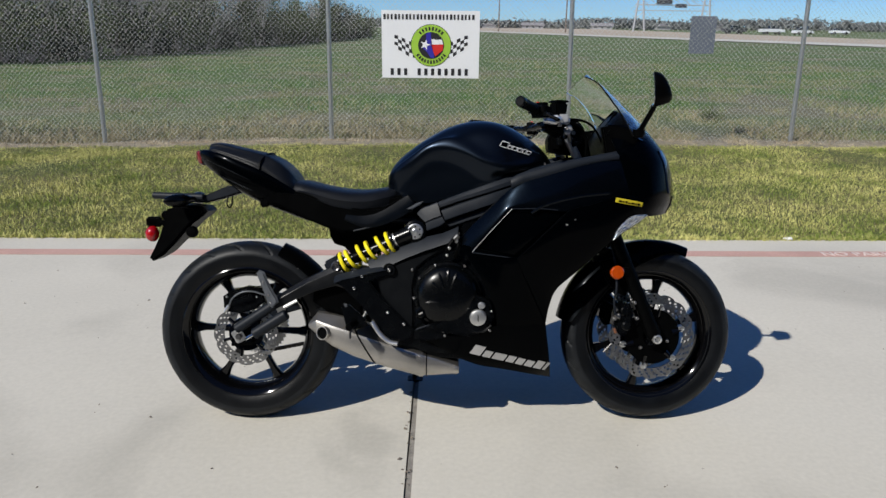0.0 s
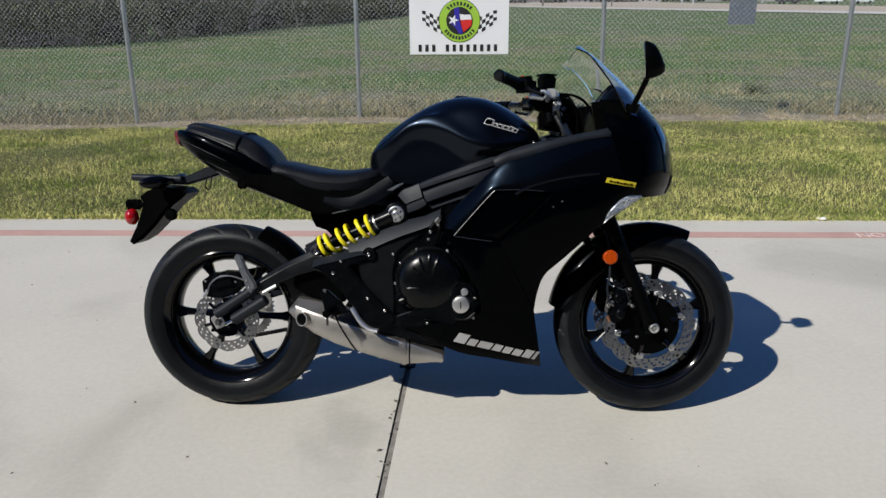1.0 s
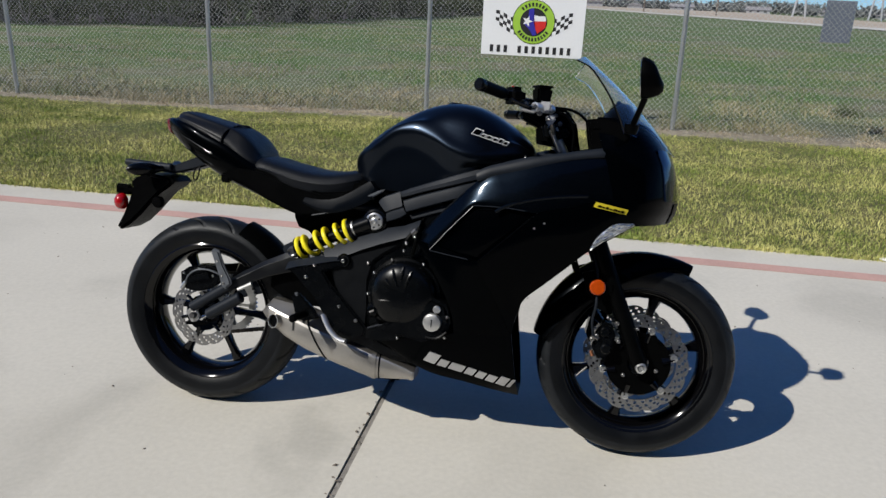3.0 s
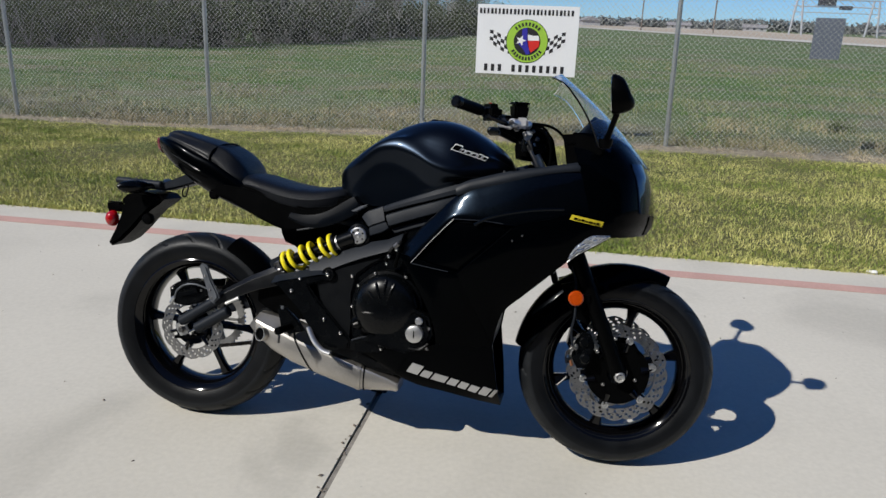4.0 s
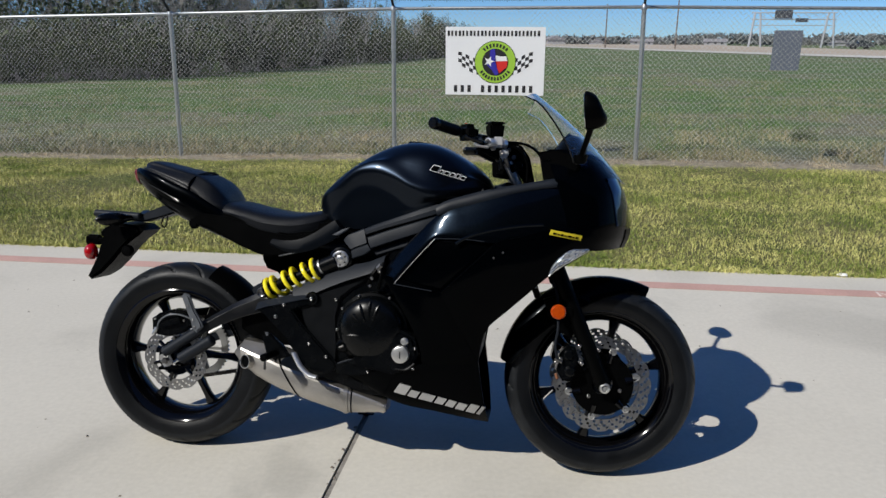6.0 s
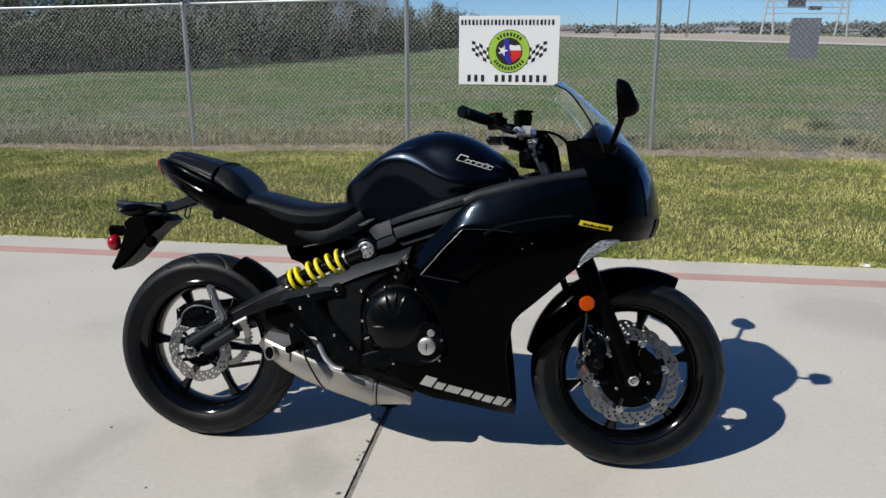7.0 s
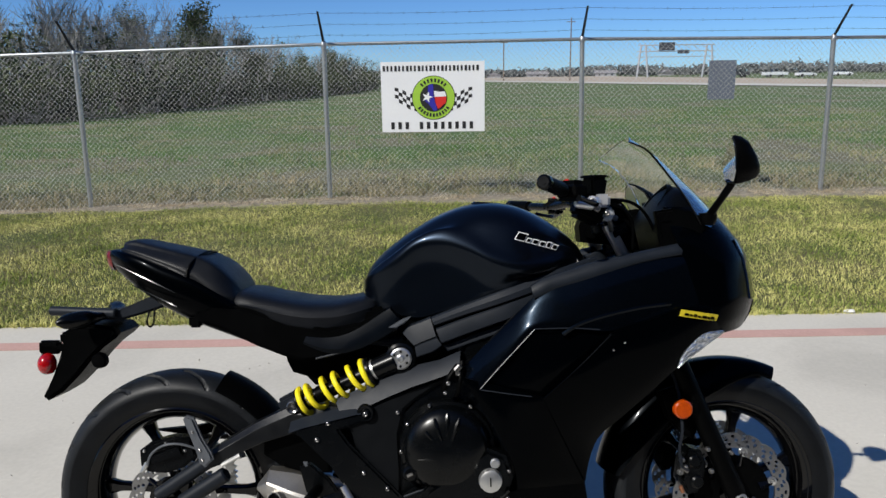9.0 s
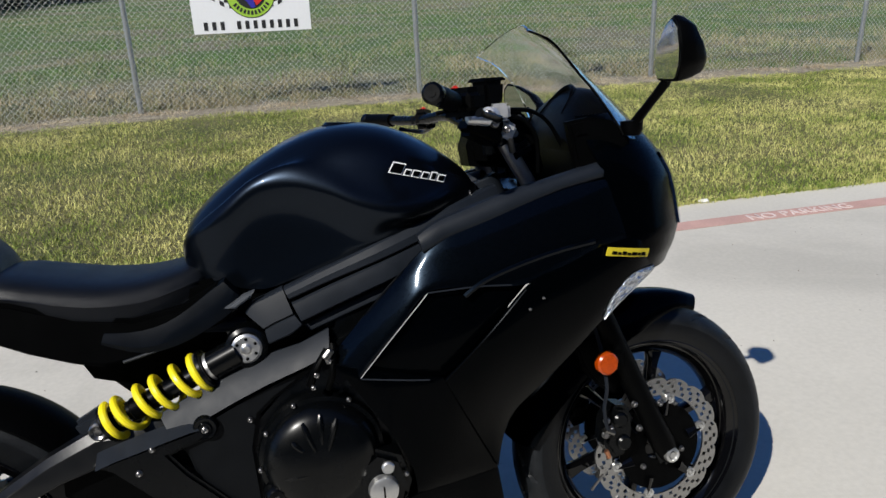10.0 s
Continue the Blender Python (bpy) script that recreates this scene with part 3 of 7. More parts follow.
web = [(0.02 + 0.0375 * k, 0.02 + 0.0375 * k + (0.018 if k % 3 else 0.023)) for k in range(25)]
for span in web:
    part("web_bar", bars([span], 0.055, 0.13), M_INK, board, smooth=False)
tel = [(0.088 + 0.0695 * k, 0.088 + 0.0695 * k + 0.033) for k in range(12) if k not in (3,)]
for span in tel:
    part("number_bar", bars([span], 0.855, 0.957), M_INK, board, smooth=False)
CU, CV, ASP = 0.505, 0.51, SW / SH


def disc(r, lift, n=56):
    return patch([(CU + r * math.cos(2 * math.pi * k / n), CV + r * ASP * math.sin(2 * math.pi * k / n)) for k in range(n)], lift)


part("emblem_rim", disc(0.209, 1), M_INK, board, "thin black rim", smooth=False)
part("emblem_ring", disc(0.203, 2), M_LIME, board, "lime green ring", smooth=False)
part("emblem_disc", disc(0.132, 3), M_INK, board, "black disc", smooth=False)
part("blue_shape", patch([(0.455, 0.33), (0.50, 0.31), (0.515, 0.50), (0.54, 0.69), (0.505, 0.70), (0.47, 0.62), (0.42, 0.55), (0.45, 0.47)], 4), M_BLUE, board, smooth=False)
part("red_shape", patch([(0.505, 0.50), (0.63, 0.49), (0.625, 0.58), (0.57, 0.645), (0.55, 0.67), (0.525, 0.60)], 4), M_RED, board, smooth=False)
part("white_shape", patch([(0.505, 0.41), (0.56, 0.425), (0.615, 0.42), (0.63, 0.495), (0.505, 0.495)], 4), M_SIGN, board, smooth=False)
star = [(0.445 + (0.055 if k % 2 == 0 else 0.022) * math.sin(k * math.pi / 5 + 0.3), 0.50 - (0.055 if k % 2 == 0 else 0.022) * ASP * math.cos(k * math.pi / 5 + 0.3)) for k in range(10)]
part("star", patch(star, 5), M_SIGN, board, "white five-pointed star", smooth=False)
for upper in (True, False):
    bm = bmesh.new()
    for k in range(8 if upper else 11):
        n_ = 8 if upper else 11
        a = (-1 if upper else 1) * (math.pi / 2 + (k - (n_ - 1) / 2) * (0.21 if upper else 0.19) * (1 if upper else -1))
        r0, r1, w = 0.148, 0.182, 0.055
        for sgn in (0,):
            pts = [(r0, a - w), (r1, a - w), (r1, a + w), (r0, a + w)]
            f = [bm.verts.new(on_sign(CU + r * math.cos(q), CV + r * ASP * math.sin(q), 3)) for r, q in pts]
            bm.faces.new(f)
    part("ring_bars", bm, M_INK, board, "plain black bars round the ring", smooth=False)
for side in (-1, 1):
    flag, dark = bmesh.new(), bmesh.new()
    for i in range(6):
        for j in range(4):
            def corner(a, c):
                s = 0.150 + 0.225 * a / 6
                droop = 0.02 * math.sin(a * 0.9) - 0.03 * a / 6
                return (CU + side * s, 0.405 + droop + (0.245 - 0.05 * a / 6) * c / 4 + 0.05 * (1 - a / 6))
            quad = [corner(i, j), corner(i + 1, j), corner(i + 1, j + 1), corner(i, j + 1)]
            ring = [on_sign(u, v, 0.5) for u, v in quad]
            target = dark if (i + j) % 2 else flag
            target.faces.new([target.verts.new(p) for p in ring])
    part("chequered_flag", dark, M_INK, board, "black squares of a chequered flag", smooth=False)
    part("flag_cloth", flag, M_SIGN, board, "white squares of a chequered flag", smooth=False)

M_BACK = mat("weathered_aluminium", (0.17, 0.20, 0.255), 0.5, metal=0.3, vary=0.1, scale=8, fine=70)
small = box((0.325, 0.003, 0.46), (3.525, FENCE_Y - 0.012, 1.235), 0.001)
tagged(part("notice_plate", small, M_BACK), "small blank grey metal plate behind the fence mesh", "sign")

# ---- woodland, far road and its things ----
M_BARK = mat("grey_bark", (0.28, 0.276, 0.25), 0.9, vary=0.45, scale=3, fine=25, bump=0.01, bump_scale=20)
M_TWIG = mat("winter_twigs", (0.185, 0.18, 0.167), 0.9, vary=0.42, scale=2, fine=15)
M_LEAF = mat("dark_evergreen_leaves", (0.035, 0.055, 0.018), 0.7, vary=0.5, scale=1.5, fine=20, island=0.8, second=(0.120, 0.145, 0.060))
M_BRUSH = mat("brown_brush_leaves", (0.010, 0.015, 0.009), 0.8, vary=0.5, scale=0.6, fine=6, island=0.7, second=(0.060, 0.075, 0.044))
M_THICKET = mat("tan_thicket_leaves", (0.075, 0.073, 0.055), 0.85, vary=0.5, scale=0.6, fine=6, island=0.8, second=(0.21, 0.198, 0.155))


def limbs(rand, height, spread, levels, lean=0.15, kids=(5, 7), base_r=None):
    """Tapered trunk and limbs: a list of lines with radii, thickest first, and the twig ends."""
    out, ends = [], []

    def grow(p, d, length, r, level):
        line, rs, q, dd = [p.copy()], [r], p.copy(), d.copy()
        steps = 5 if level == 0 else 4
        for s in range(steps):
            dd = (dd + Vector((rand.gauss(0, 0.12), rand.gauss(0, 0.12), rand.gauss(0.05, 0.08)))).normalized()
            q = q + dd * length / steps
            line.append(q.copy())
            rs.append(r * (1 - 0.75 * (s + 1) / steps))
        out.append((level, line, rs))
        if level >= levels:
            ends.extend(line[2:])
            return
        for _ in range(rand.randint(*kids)):
            k = rand.uniform(0.35, 1.0) * steps
            i = min(int(k), steps - 1)
            at = line[i].lerp(line[i + 1], k - i)
            a = rand.uniform(0, 2 * math.pi)
            side = Vector((math.cos(a), math.sin(a), rand.uniform(0.1, 0.9)))
            grow(at, (dd * 0.7 + side * spread).normalized(), length * rand.uniform(0.42, 0.66), rs[i] * 0.55, level + 1)

    grow(Vector((0, 0, -0.15)), Vector((rand.gauss(0, lean), rand.gauss(0, lean), 1)).normalized(), height * 0.62, base_r or height * 0.018, 0)
    return out, ends


def leaf_mesh(points, rand, size, count, spread):
    verts, faces = [], []
    for _ in range(count):
        p = rand.choice(points) + Vector((rand.gauss(0, spread), rand.gauss(0, spread), rand.gauss(0, spread)))
        u = Vector((rand.gauss(0, 1), rand.gauss(0, 1), rand.gauss(0, 1))).normalized()
        w = u.orthogonal().normalized()
        s = size * rand.uniform(0.6, 1.4)
        k = len(verts)
        verts += [p - u * s, p + w * s * 0.45, p + u * s, p - w * s * 0.45]
        faces.append((k, k + 1, k + 2, k + 3))
    return verts, faces


def make_tree(seed, height, spread, leaves, leaf_mat, name, label):
    rand = random.Random(seed)
    lines, ends = limbs(rand, height, spread, 3)
    tree = thing(name, label, "tree", group="trees of the woodland")
    trunk, twigs = bmesh.new(), bmesh.new()
    for level, line, rs in lines:
        if level <= 1:
            tube(line, [max(r, 0.006) for r in rs], 6 if level == 0 else 5, trunk)
        else:
            tube(line, [max(r, 0.0085) for r in rs], 3, twigs, caps=False)
    part("trunk", trunk, M_BARK, tree)
    part("branchwork", twigs, M_TWIG, tree, "bare grey winter twigs")["kind"] = "stuff"
    if leaves:
        raw("crown", *leaf_mesh(ends, rand, 0.075, leaves, 0.20), leaf_mat, tree, "thin remaining foliage")["kind"] = "stuff"
    return tree


tree_kinds = [
    make_tree(1, 5.6, 0.75, 0, M_BRUSH, "bare_tree", "leafless grey winter tree with fine twigs"),
    make_tree(2, 6.4, 0.6, 0, M_BRUSH, "bare_tree", "tall leafless grey winter tree"),
    make_tree(3, 4.6, 0.9, 120, M_BRUSH, "bare_tree", "low spreading winter tree with brown remnants of leaves"),
    make_tree(4, 5.0, 0.5, 4200, M_LEAF, "evergreen_tree", "narrow dark green evergreen tree among bare trees"),
]


def wood_edge(s):
    """The wood's front edge, from near the fence (s = 0) to the far end (s = 1)."""
    pts = [(-34, 15), (-20, 25), (-15.2, 30), (-14.2, 39), (-13.6, 48), (-11.8, 58), (-9, 73), (-8, 95)]
    k = s * (len(pts) - 1)
    i = min(int(k), len(pts) - 2)
    return Vector(pts[i]).lerp(Vector(pts[i + 1]), k - i)


placer = random.Random(11)
first = [True] * 4
for k in range(124):
    s = (k + placer.random()) / 84 if k < 84 else (k - 84 + placer.random()) / 40 * 0.62
    e = wood_edge(s)
    depth = abs(placer.gauss(2.5, 2.6)) if k < 84 else placer.uniform(4.5, 10.0)
    x, y = e.x - depth * 0.9, e.y + depth * 0.5
    kind = placer.choice((0, 0, 1, 1, 2, 2, 0, 3)) if k % 5 else 1
    if s > 0.61 and k % 7 == 3:
        kind = 3
    m = pose(x, y, ground_z(x, y), 0, 0, placer.uniform(0, 360)) @ Matrix.Diagonal((*(placer.uniform(0.76, 1.10) * (0.96 + 0.28 * s if s < 0.61 else 1.0 - 0.75 * (s - 0.61)),) * 3, 1))
    if first[kind]:
        tree_kinds[kind].matrix_world, first[kind] = m, False
    else:
        copy_thing(tree_kinds[kind], m)

bv, bf, sv_, sf_, dv, df, ev, ef = [], [], [], [], [], [], [], []
bushes = random.Random(5)
for k in range(300):
    e = wood_edge(bushes.random())
    depth = abs(bushes.gauss(1.2, 1.9))
    c = Vector((e.x - depth, e.y + 0.4 * depth, ground_z(e.x, e.y)))
    size = bushes.choice((0.4, 0.6, 0.8, 1.0, 1.3, 1.6, 2.0)) * (0.75 + 0.5 * (0.5 + noise.noise((e.x * 0.35, e.y * 0.35, 2))))
    pts = []
    kind = 0.5 + 0.95 * noise.noise((e.x * 0.22 + depth * 0.3, e.y * 0.22, 7)) + bushes.gauss(0, 0.13)
    tan, green = kind < 0.40, kind > 0.58
    if green:
        size = max(size, 0.9) * 1.15
    for j in range(30 if tan else 16):
        a, h = bushes.uniform(0, 2 * math.pi), bushes.uniform(0.3, 1.0) * size * 1.5
        tip = c + Vector((math.cos(a) * size * bushes.uniform(0.2, 0.9), math.sin(a) * size * 0.7, h))
        mid = c.lerp(tip, 0.5) + Vector((bushes.gauss(0, 0.1), bushes.gauss(0, 0.1), 0.1))
        pts += [mid, tip, c.lerp(tip, 0.75)]
        n0 = len(sv_)
        w = 0.012
        for p in (c, mid, tip):
            sv_ += [p + Vector((w, 0, 0)), p + Vector((-w, w, 0)), p + Vector((-w, -w, 0))]
        for q in range(2):
            for z in range(3):
                sf_.append((n0 + 3 * q + z, n0 + 3 * q + (z + 1) % 3, n0 + 3 * q + 3 + (z + 1) % 3, n0 + 3 * q + 3 + z))
    v, f = leaf_mesh(pts, bushes, 0.07 if tan else 0.10, 170 if tan else 620 if green else 330, 0.20)
    vv, ff_ = (dv, df) if tan else (ev, ef) if green else (bv, bf)
    n0 = len(vv)
    vv += v
    ff_ += [tuple(i + n0 for i in q) for q in f]
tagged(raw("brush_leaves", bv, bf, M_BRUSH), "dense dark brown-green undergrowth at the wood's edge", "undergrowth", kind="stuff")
tagged(raw("evergreen_brush", ev, ef, M_LEAF), "dark green evergreen bushes along the wood's edge", "undergrowth", kind="stuff")
tagged(raw("thicket_leaves", dv, df, M_THICKET), "dry tan leaf remnants on the thicket stems", "undergrowth", kind="stuff")
tagged(raw("brush_stems", sv_, sf_, M_TWIG), "tangled bare stems of the undergrowth", "undergrowth", kind="stuff")

# far road and yard
M_ROAD = mat("pale_concrete_road", (0.52, 0.50, 0.46), 0.9, vary=0.08, scale=0.05, fine=0.6)
M_YARD = mat("pale_dry_ground", (0.40, 0.335, 0.26), 0.95, vary=0.15, scale=0.02, fine=0.3)


def road_y(x):
    """The highway's near edge: far off by the wood, nearer to the east."""
    return 188 - 3.6 * x + 0.0115 * x * x


def strip(name, off0, off1, z, material, label, category):
    """A band along the far highway, whose line runs obliquely away."""
    bm = bmesh.new()
    rows = []
    for k in range(61):
        x = -60 + 125 * k / 60
        y = road_y(x)
        rows.append([bm.verts.new((x, y + o, -0.3 + z)) for o in (off0, off1)])
    for a, c in zip(rows, rows[1:]):
        bm.faces.new((a[0], c[0], c[1], a[1]))
    return tagged(part(name, bm, material), label, category, kind="structure")


strip("yard", 0, 420, 0.03, M_YARD, "pale bare ground along the highway", "ground")
strip("road", 0, 24, 0.08, M_ROAD, "pale concrete highway far across the field", "road")


M_STEEL = mat("grey_steel", (0.45, 0.45, 0.46), 0.5, metal=0.3, vary=0.15, scale=2, fine=20)
M_DARKPANEL = mat("sign_back_panel", (0.05, 0.055, 0.065), 0.6, metal=0.2, vary=0.2, scale=1)
gx0, gy0, span, high = 55.0, 215.0, 18.5, 8.6
gantry = thing("sign_gantry", "steel overhead sign gantry on two trestle legs beside the highway", "gantry")
for gx in (gx0, gx0 + span):
    for dx in (-1.3, 1.3):
        part("leg", rod((gx + dx * 1.2, gy0, -0.3), (gx + dx * 0.5, gy0, high), 0.26, 8), M_STEEL, gantry)
    part("brace", rod((gx - 1.2, gy0, 3.2), (gx + 1.2, gy0, 5.2), 0.09, 6), M_STEEL, gantry)
for z, r in ((high, 0.14), (high - 1.7, 0.14), (high - 3.2, 0.1)):
    part("chord", rod((gx0 - 1.5, gy0, z), (gx0 + span + 1.5, gy0, z), r, 8), M_STEEL, gantry)
for k in range(8):
    xx = gx0 + span * k / 8
    part("diagonal", rod((xx, gy0, high), (xx + span / 8, gy0, high - 1.7), 0.07, 6), M_STEEL, gantry)
part("sign_panel", box((4.4, 0.2, 2.2), (gx0 + 6.5, gy0 - 0.3, high - 0.4), 0.03), M_DARKPANEL, gantry, "dark back of a sign panel")
part("sign_panel", box((3.2, 0.2, 1.0), (gx0 + 11.2, gy0 - 0.3, high - 1.9), 0.03), M_DARKPANEL, gantry, "dark back of a sign panel")

M_POLE = mat("weathered_pole_wood", (0.16, 0.125, 0.10), 0.9, vary=0.25)
for px_, py_, ph in ((27.0, 168.0, 13.3), (13.0, 178.0, 9.5), (105.0, 160.0, 7.5)):
    pole = thing("utility_pole", "weathered wooden utility pole with a short cross-arm", "pole", pose(px_, py_, -0.3), group="utility poles")
    part("mast", rod((0, 0, 0), (0, 0, ph), 0.17, 8, r2=0.11), M_POLE, pole)
    part("cross_arm", box((1.9, 0.12, 0.14), (0, 0.12, ph - 0.8), 0.01), M_POLE, pole)

# far tree line
fv, ff = [], []
line = random.Random(21)
for k in range(1000):
    x = line.uniform(-60, 420)
    y = 345 + line.gauss(0, 10) - 0.1 * x
    tall = 2.8 + 2.6 * max(0, noise.noise((x * 0.02, 0, 4))) + (2.4 if x > 110 else 0.0) * max(0.2, 0.6 + noise.noise((x * 0.03, 2, 0)))
    pts = [Vector((x + line.gauss(0, 2.2), y + line.gauss(0, 1), -0.3 + line.uniform(0.2, 1.0) * tall * (1 - 0.12 * abs(line.gauss(0, 1))))) for _ in range(8)]
    v, f = leaf_mesh(pts, line, 0.85, 34, 0.5)
    n0 = len(fv)
    fv += v
    ff += [tuple(i + n0 for i in q) for q in f]
# air haze is mixed into these leaf colours as a pale grey-green
M_FARWOOD = mat("haze_tinted_foliage", (0.09, 0.105, 0.10), 0.9, vary=0.4, scale=0.05, fine=0.4, island=0.6, second=(0.185, 0.195, 0.19))
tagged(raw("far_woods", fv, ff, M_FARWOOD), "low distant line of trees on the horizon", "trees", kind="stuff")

# wall and roof colours are greyed and flattened to imitate distance haze
M_WALLF = mat("hazed_house_wall", (0.34, 0.33, 0.33), 0.9, vary=0.15, scale=0.2, fine=1)
M_ROOFF = mat("hazed_house_roof", (0.23, 0.22, 0.225), 0.9, vary=0.2, scale=0.2, fine=1)
M_DARKWIN = mat("dark_window_glass", (0.03, 0.035, 0.04), 0.1)
house = thing("house", "small distant gable-roofed house with haze greyed into its colours", "house", group="houses along the highway")
part("wall", box((13, 9, 3.0), (0, 0, 1.5), 0.02), M_WALLF, house)
rb = bmesh.new()
rp = [(-7.2, 5.2, 2.9), (-7.2, -5.2, 2.9), (-7.2, 0, 5.4)]
rings_bm([[Vector((s * p[0], p[1], p[2])) for p in rp] for s in (1, -1)], rb)
part("roof", rb, M_ROOFF, house, smooth=False)
for wx in (-4, 0, 4):
    part("window", box((1.4, 0.1, 1.3), (wx, -4.52, 1.6), 0.01), M_DARKWIN, house)
hp = random.Random(3)
for k in range(9):
    x = 4 + 14.5 * k + hp.uniform(-4, 4)
    m = pose(x, 318 + hp.uniform(-12, 10), -0.3, 0, 0, hp.choice((0, 90, 0)) + hp.uniform(-12, 12)) @ Matrix.Diagonal((0.8, 0.8, hp.uniform(0.55, 0.75), 1))
    if k == 0:
        house.matrix_world = m
    elif k not in (3, 5):
        copy_thing(house, m)
M_TANK = mat("white_tank_paint", (0.8, 0.8, 0.8), 0.5, vary=0.03)
tower = thing("water_tower", "distant white water tower above the tree line", "tower", pose(690, 1150, 0))
part("tank", lathe([(0.0, 44), (6, 43), (11, 39), (12.5, 35), (11, 31), (5, 28.5), (2.4, 27)], 20, axis="z"), M_TANK, tower)
part("stem", rod((0, 0, 0), (0, 0, 28), 2.4, 12), M_TANK, tower)

M_CARW = mat("white_car_paint", (0.75, 0.75, 0.75), 0.3, coat=0.5, vary=0.03)
M_CARD = mat("dark_car_paint", (0.05, 0.05, 0.055), 0.3, coat=0.5, vary=0.1)
M_TYREF = mat("far_tyre_rubber", (0.02, 0.02, 0.02), 0.9)


def vehicle(name, label, paint, x, off, profile, cabin, turn):
    car = thing(name, label, "vehicle", pose(x, off, -0.27, 0, 0, turn), group="vehicles on the highway")
    part("body", plate(profile, -0.85, 0.85, 0.06), paint, car)
    part("cabin", plate(cabin, -0.72, 0.72, 0.05), M_DARKWIN, car, "dark glazed cabin")
    for wx in (-1.35, 1.4):
        for wy in (-0.78, 0.78):
            part("wheel", lathe([(0.0, -0.1), (0.3, -0.1), (0.34, -0.07), (0.34, 0.07), (0.3, 0.1), (0.0, 0.1)], 14, at=(wx, wy, 0.34)), M_TYREF, car)
    return car


SEDAN = [(-2.2, 0.35), (2.2, 0.35), (2.25, 0.7), (1.2, 0.95), (-1.5, 0.98), (-2.2, 0.9)]
SEDCAB = [(-1.6, 0.94), (1.0, 0.92), (0.35, 1.42), (-0.9, 1.44)]
TRUCK = [(-2.7, 0.5), (2.7, 0.5), (2.75, 1.05), (1.5, 1.2), (0.2, 1.2), (-2.7, 1.15)]
TRUCAB = [(-0.6, 1.15), (1.45, 1.15), (0.85, 1.85), (-0.5, 1.87)]
vehicle("sedan", "small white sedan on the distant highway", M_CARW, 81.0, 172.0, SEDAN, SEDCAB, 8)
vehicle("sedan", "small white sedan on the distant highway", M_CARW, 96.0, 185.0, SEDAN, SEDCAB, -6)
vehicle("pickup_truck", "dark pickup truck on the distant highway", M_CARD, 67.0, 176.0, TRUCK, TRUCAB, 4)
vehicle("pickup_truck", "white pickup truck on the distant highway", M_CARW, 74.0, 172.0, TRUCK, TRUCAB, 3)

# a low shrub just behind the fence
M_SHRUB = mat("field_shrub_leaves", (0.075, 0.105, 0.035), 0.7, vary=0.4, scale=3, fine=20, island=0.6, second=(0.16, 0.19, 0.08))
sh = random.Random(9)
shrub = thing("shrub", "small low green shrub in the field behind the fence", "shrub", pose(4.6, 12.3, ground_z(4.6, 12.3)) @ Matrix.Diagonal((0.62, 0.6, 0.5, 1)))
stems, tips = bmesh.new(), []
for k in range(14):
    a, h = sh.uniform(0, 6.28), sh.uniform(0.15, 0.36)
    tip = Vector((math.cos(a) * 0.34 * sh.random(), math.sin(a) * 0.25 * sh.random(), h))
    tube([(0, 0, -0.03), tip * 0.5 + Vector((0, 0, 0.03)), tip], [0.008, 0.006, 0.003], 4, stems)
    tips += [tip, tip * 0.8, tip * 0.6]
part("stem", stems, M_BARK, shrub)
raw("foliage", *leaf_mesh(tips, sh, 0.030, 900, 0.08), M_SHRUB, shrub, "green leaves")

# ---- motorcycle ----
# Its own axes: x ahead, y to its left, z up, from the rear tyre's foot; it leans on its side stand.
LEAN = 10.5
bike = thing("motorcycle", "black sport motorcycle with yellow shock spring leaning on its side stand", "motorcycle",
             pose(-0.47, 2.515, 0.003) @ pose(0, 0, 0, -LEAN, 0, 0))

M_GLOSS = mat("gloss_black_paint", (0.0001, 0.00015, 0.0002), 0.27, metal=0.45, vary=0.6, scale=900, fine=3000, second=(0.0008, 0.0014, 0.0022), coat_rough=0.10, coat=0.05, rough_vary=0.04, spec=0.02)
# brighter version of the same black paint, for the side cowl's sunlit flake glow
M_SPARK = mat("lit_black_flake_paint", (0.0012, 0.0019, 0.0031), 0.28, metal=0.85, vary=0.7, scale=700, fine=2600, second=(0.0056, 0.0090, 0.0138), coat=0.25, coat_rough=0.08, rough_vary=0.05, spec=0.04)
M_TANK_P = mat("satin_blue_black_paint", (0.0104, 0.0148, 0.0224), 0.30, metal=0.92, vary=0.3, scale=600, fine=2400, rough_vary=0.02, spec=0.25, coat=0.14)
M_PLASTIC = mat("matte_black_plastic", (0.0008, 0.0009, 0.0010), 0.42, vary=0.3, scale=25, fine=900, bump=0.0002, bump_scale=1500, spec=0.048)
M_FRAME = mat("satin_grey_frame_paint", (0.0076, 0.0101, 0.0146), 0.50, vary=0.25, scale=30, fine=600, bump=0.0001, bump_scale=900, spec=0.24)
M_SWING = mat("satin_swingarm_paint", (0.0034, 0.0038, 0.0044), 0.32, vary=0.25, scale=30, fine=600, bump=0.0001, bump_scale=900, spec=0.45)
M_ENGINE = mat("black_engine_enamel", (0.0012, 0.0015, 0.0018), 0.26, vary=0.3, scale=30, fine=500, spec=0.25)
M_RUBBER = mat("tyre_rubber", (0.0014, 0.0017, 0.0021), 0.38, vary=0.3, scale=14, fine=240, bump=0.0003, bump_scale=700, second=(0.0040, 0.0050, 0.0066), spec=0.26)
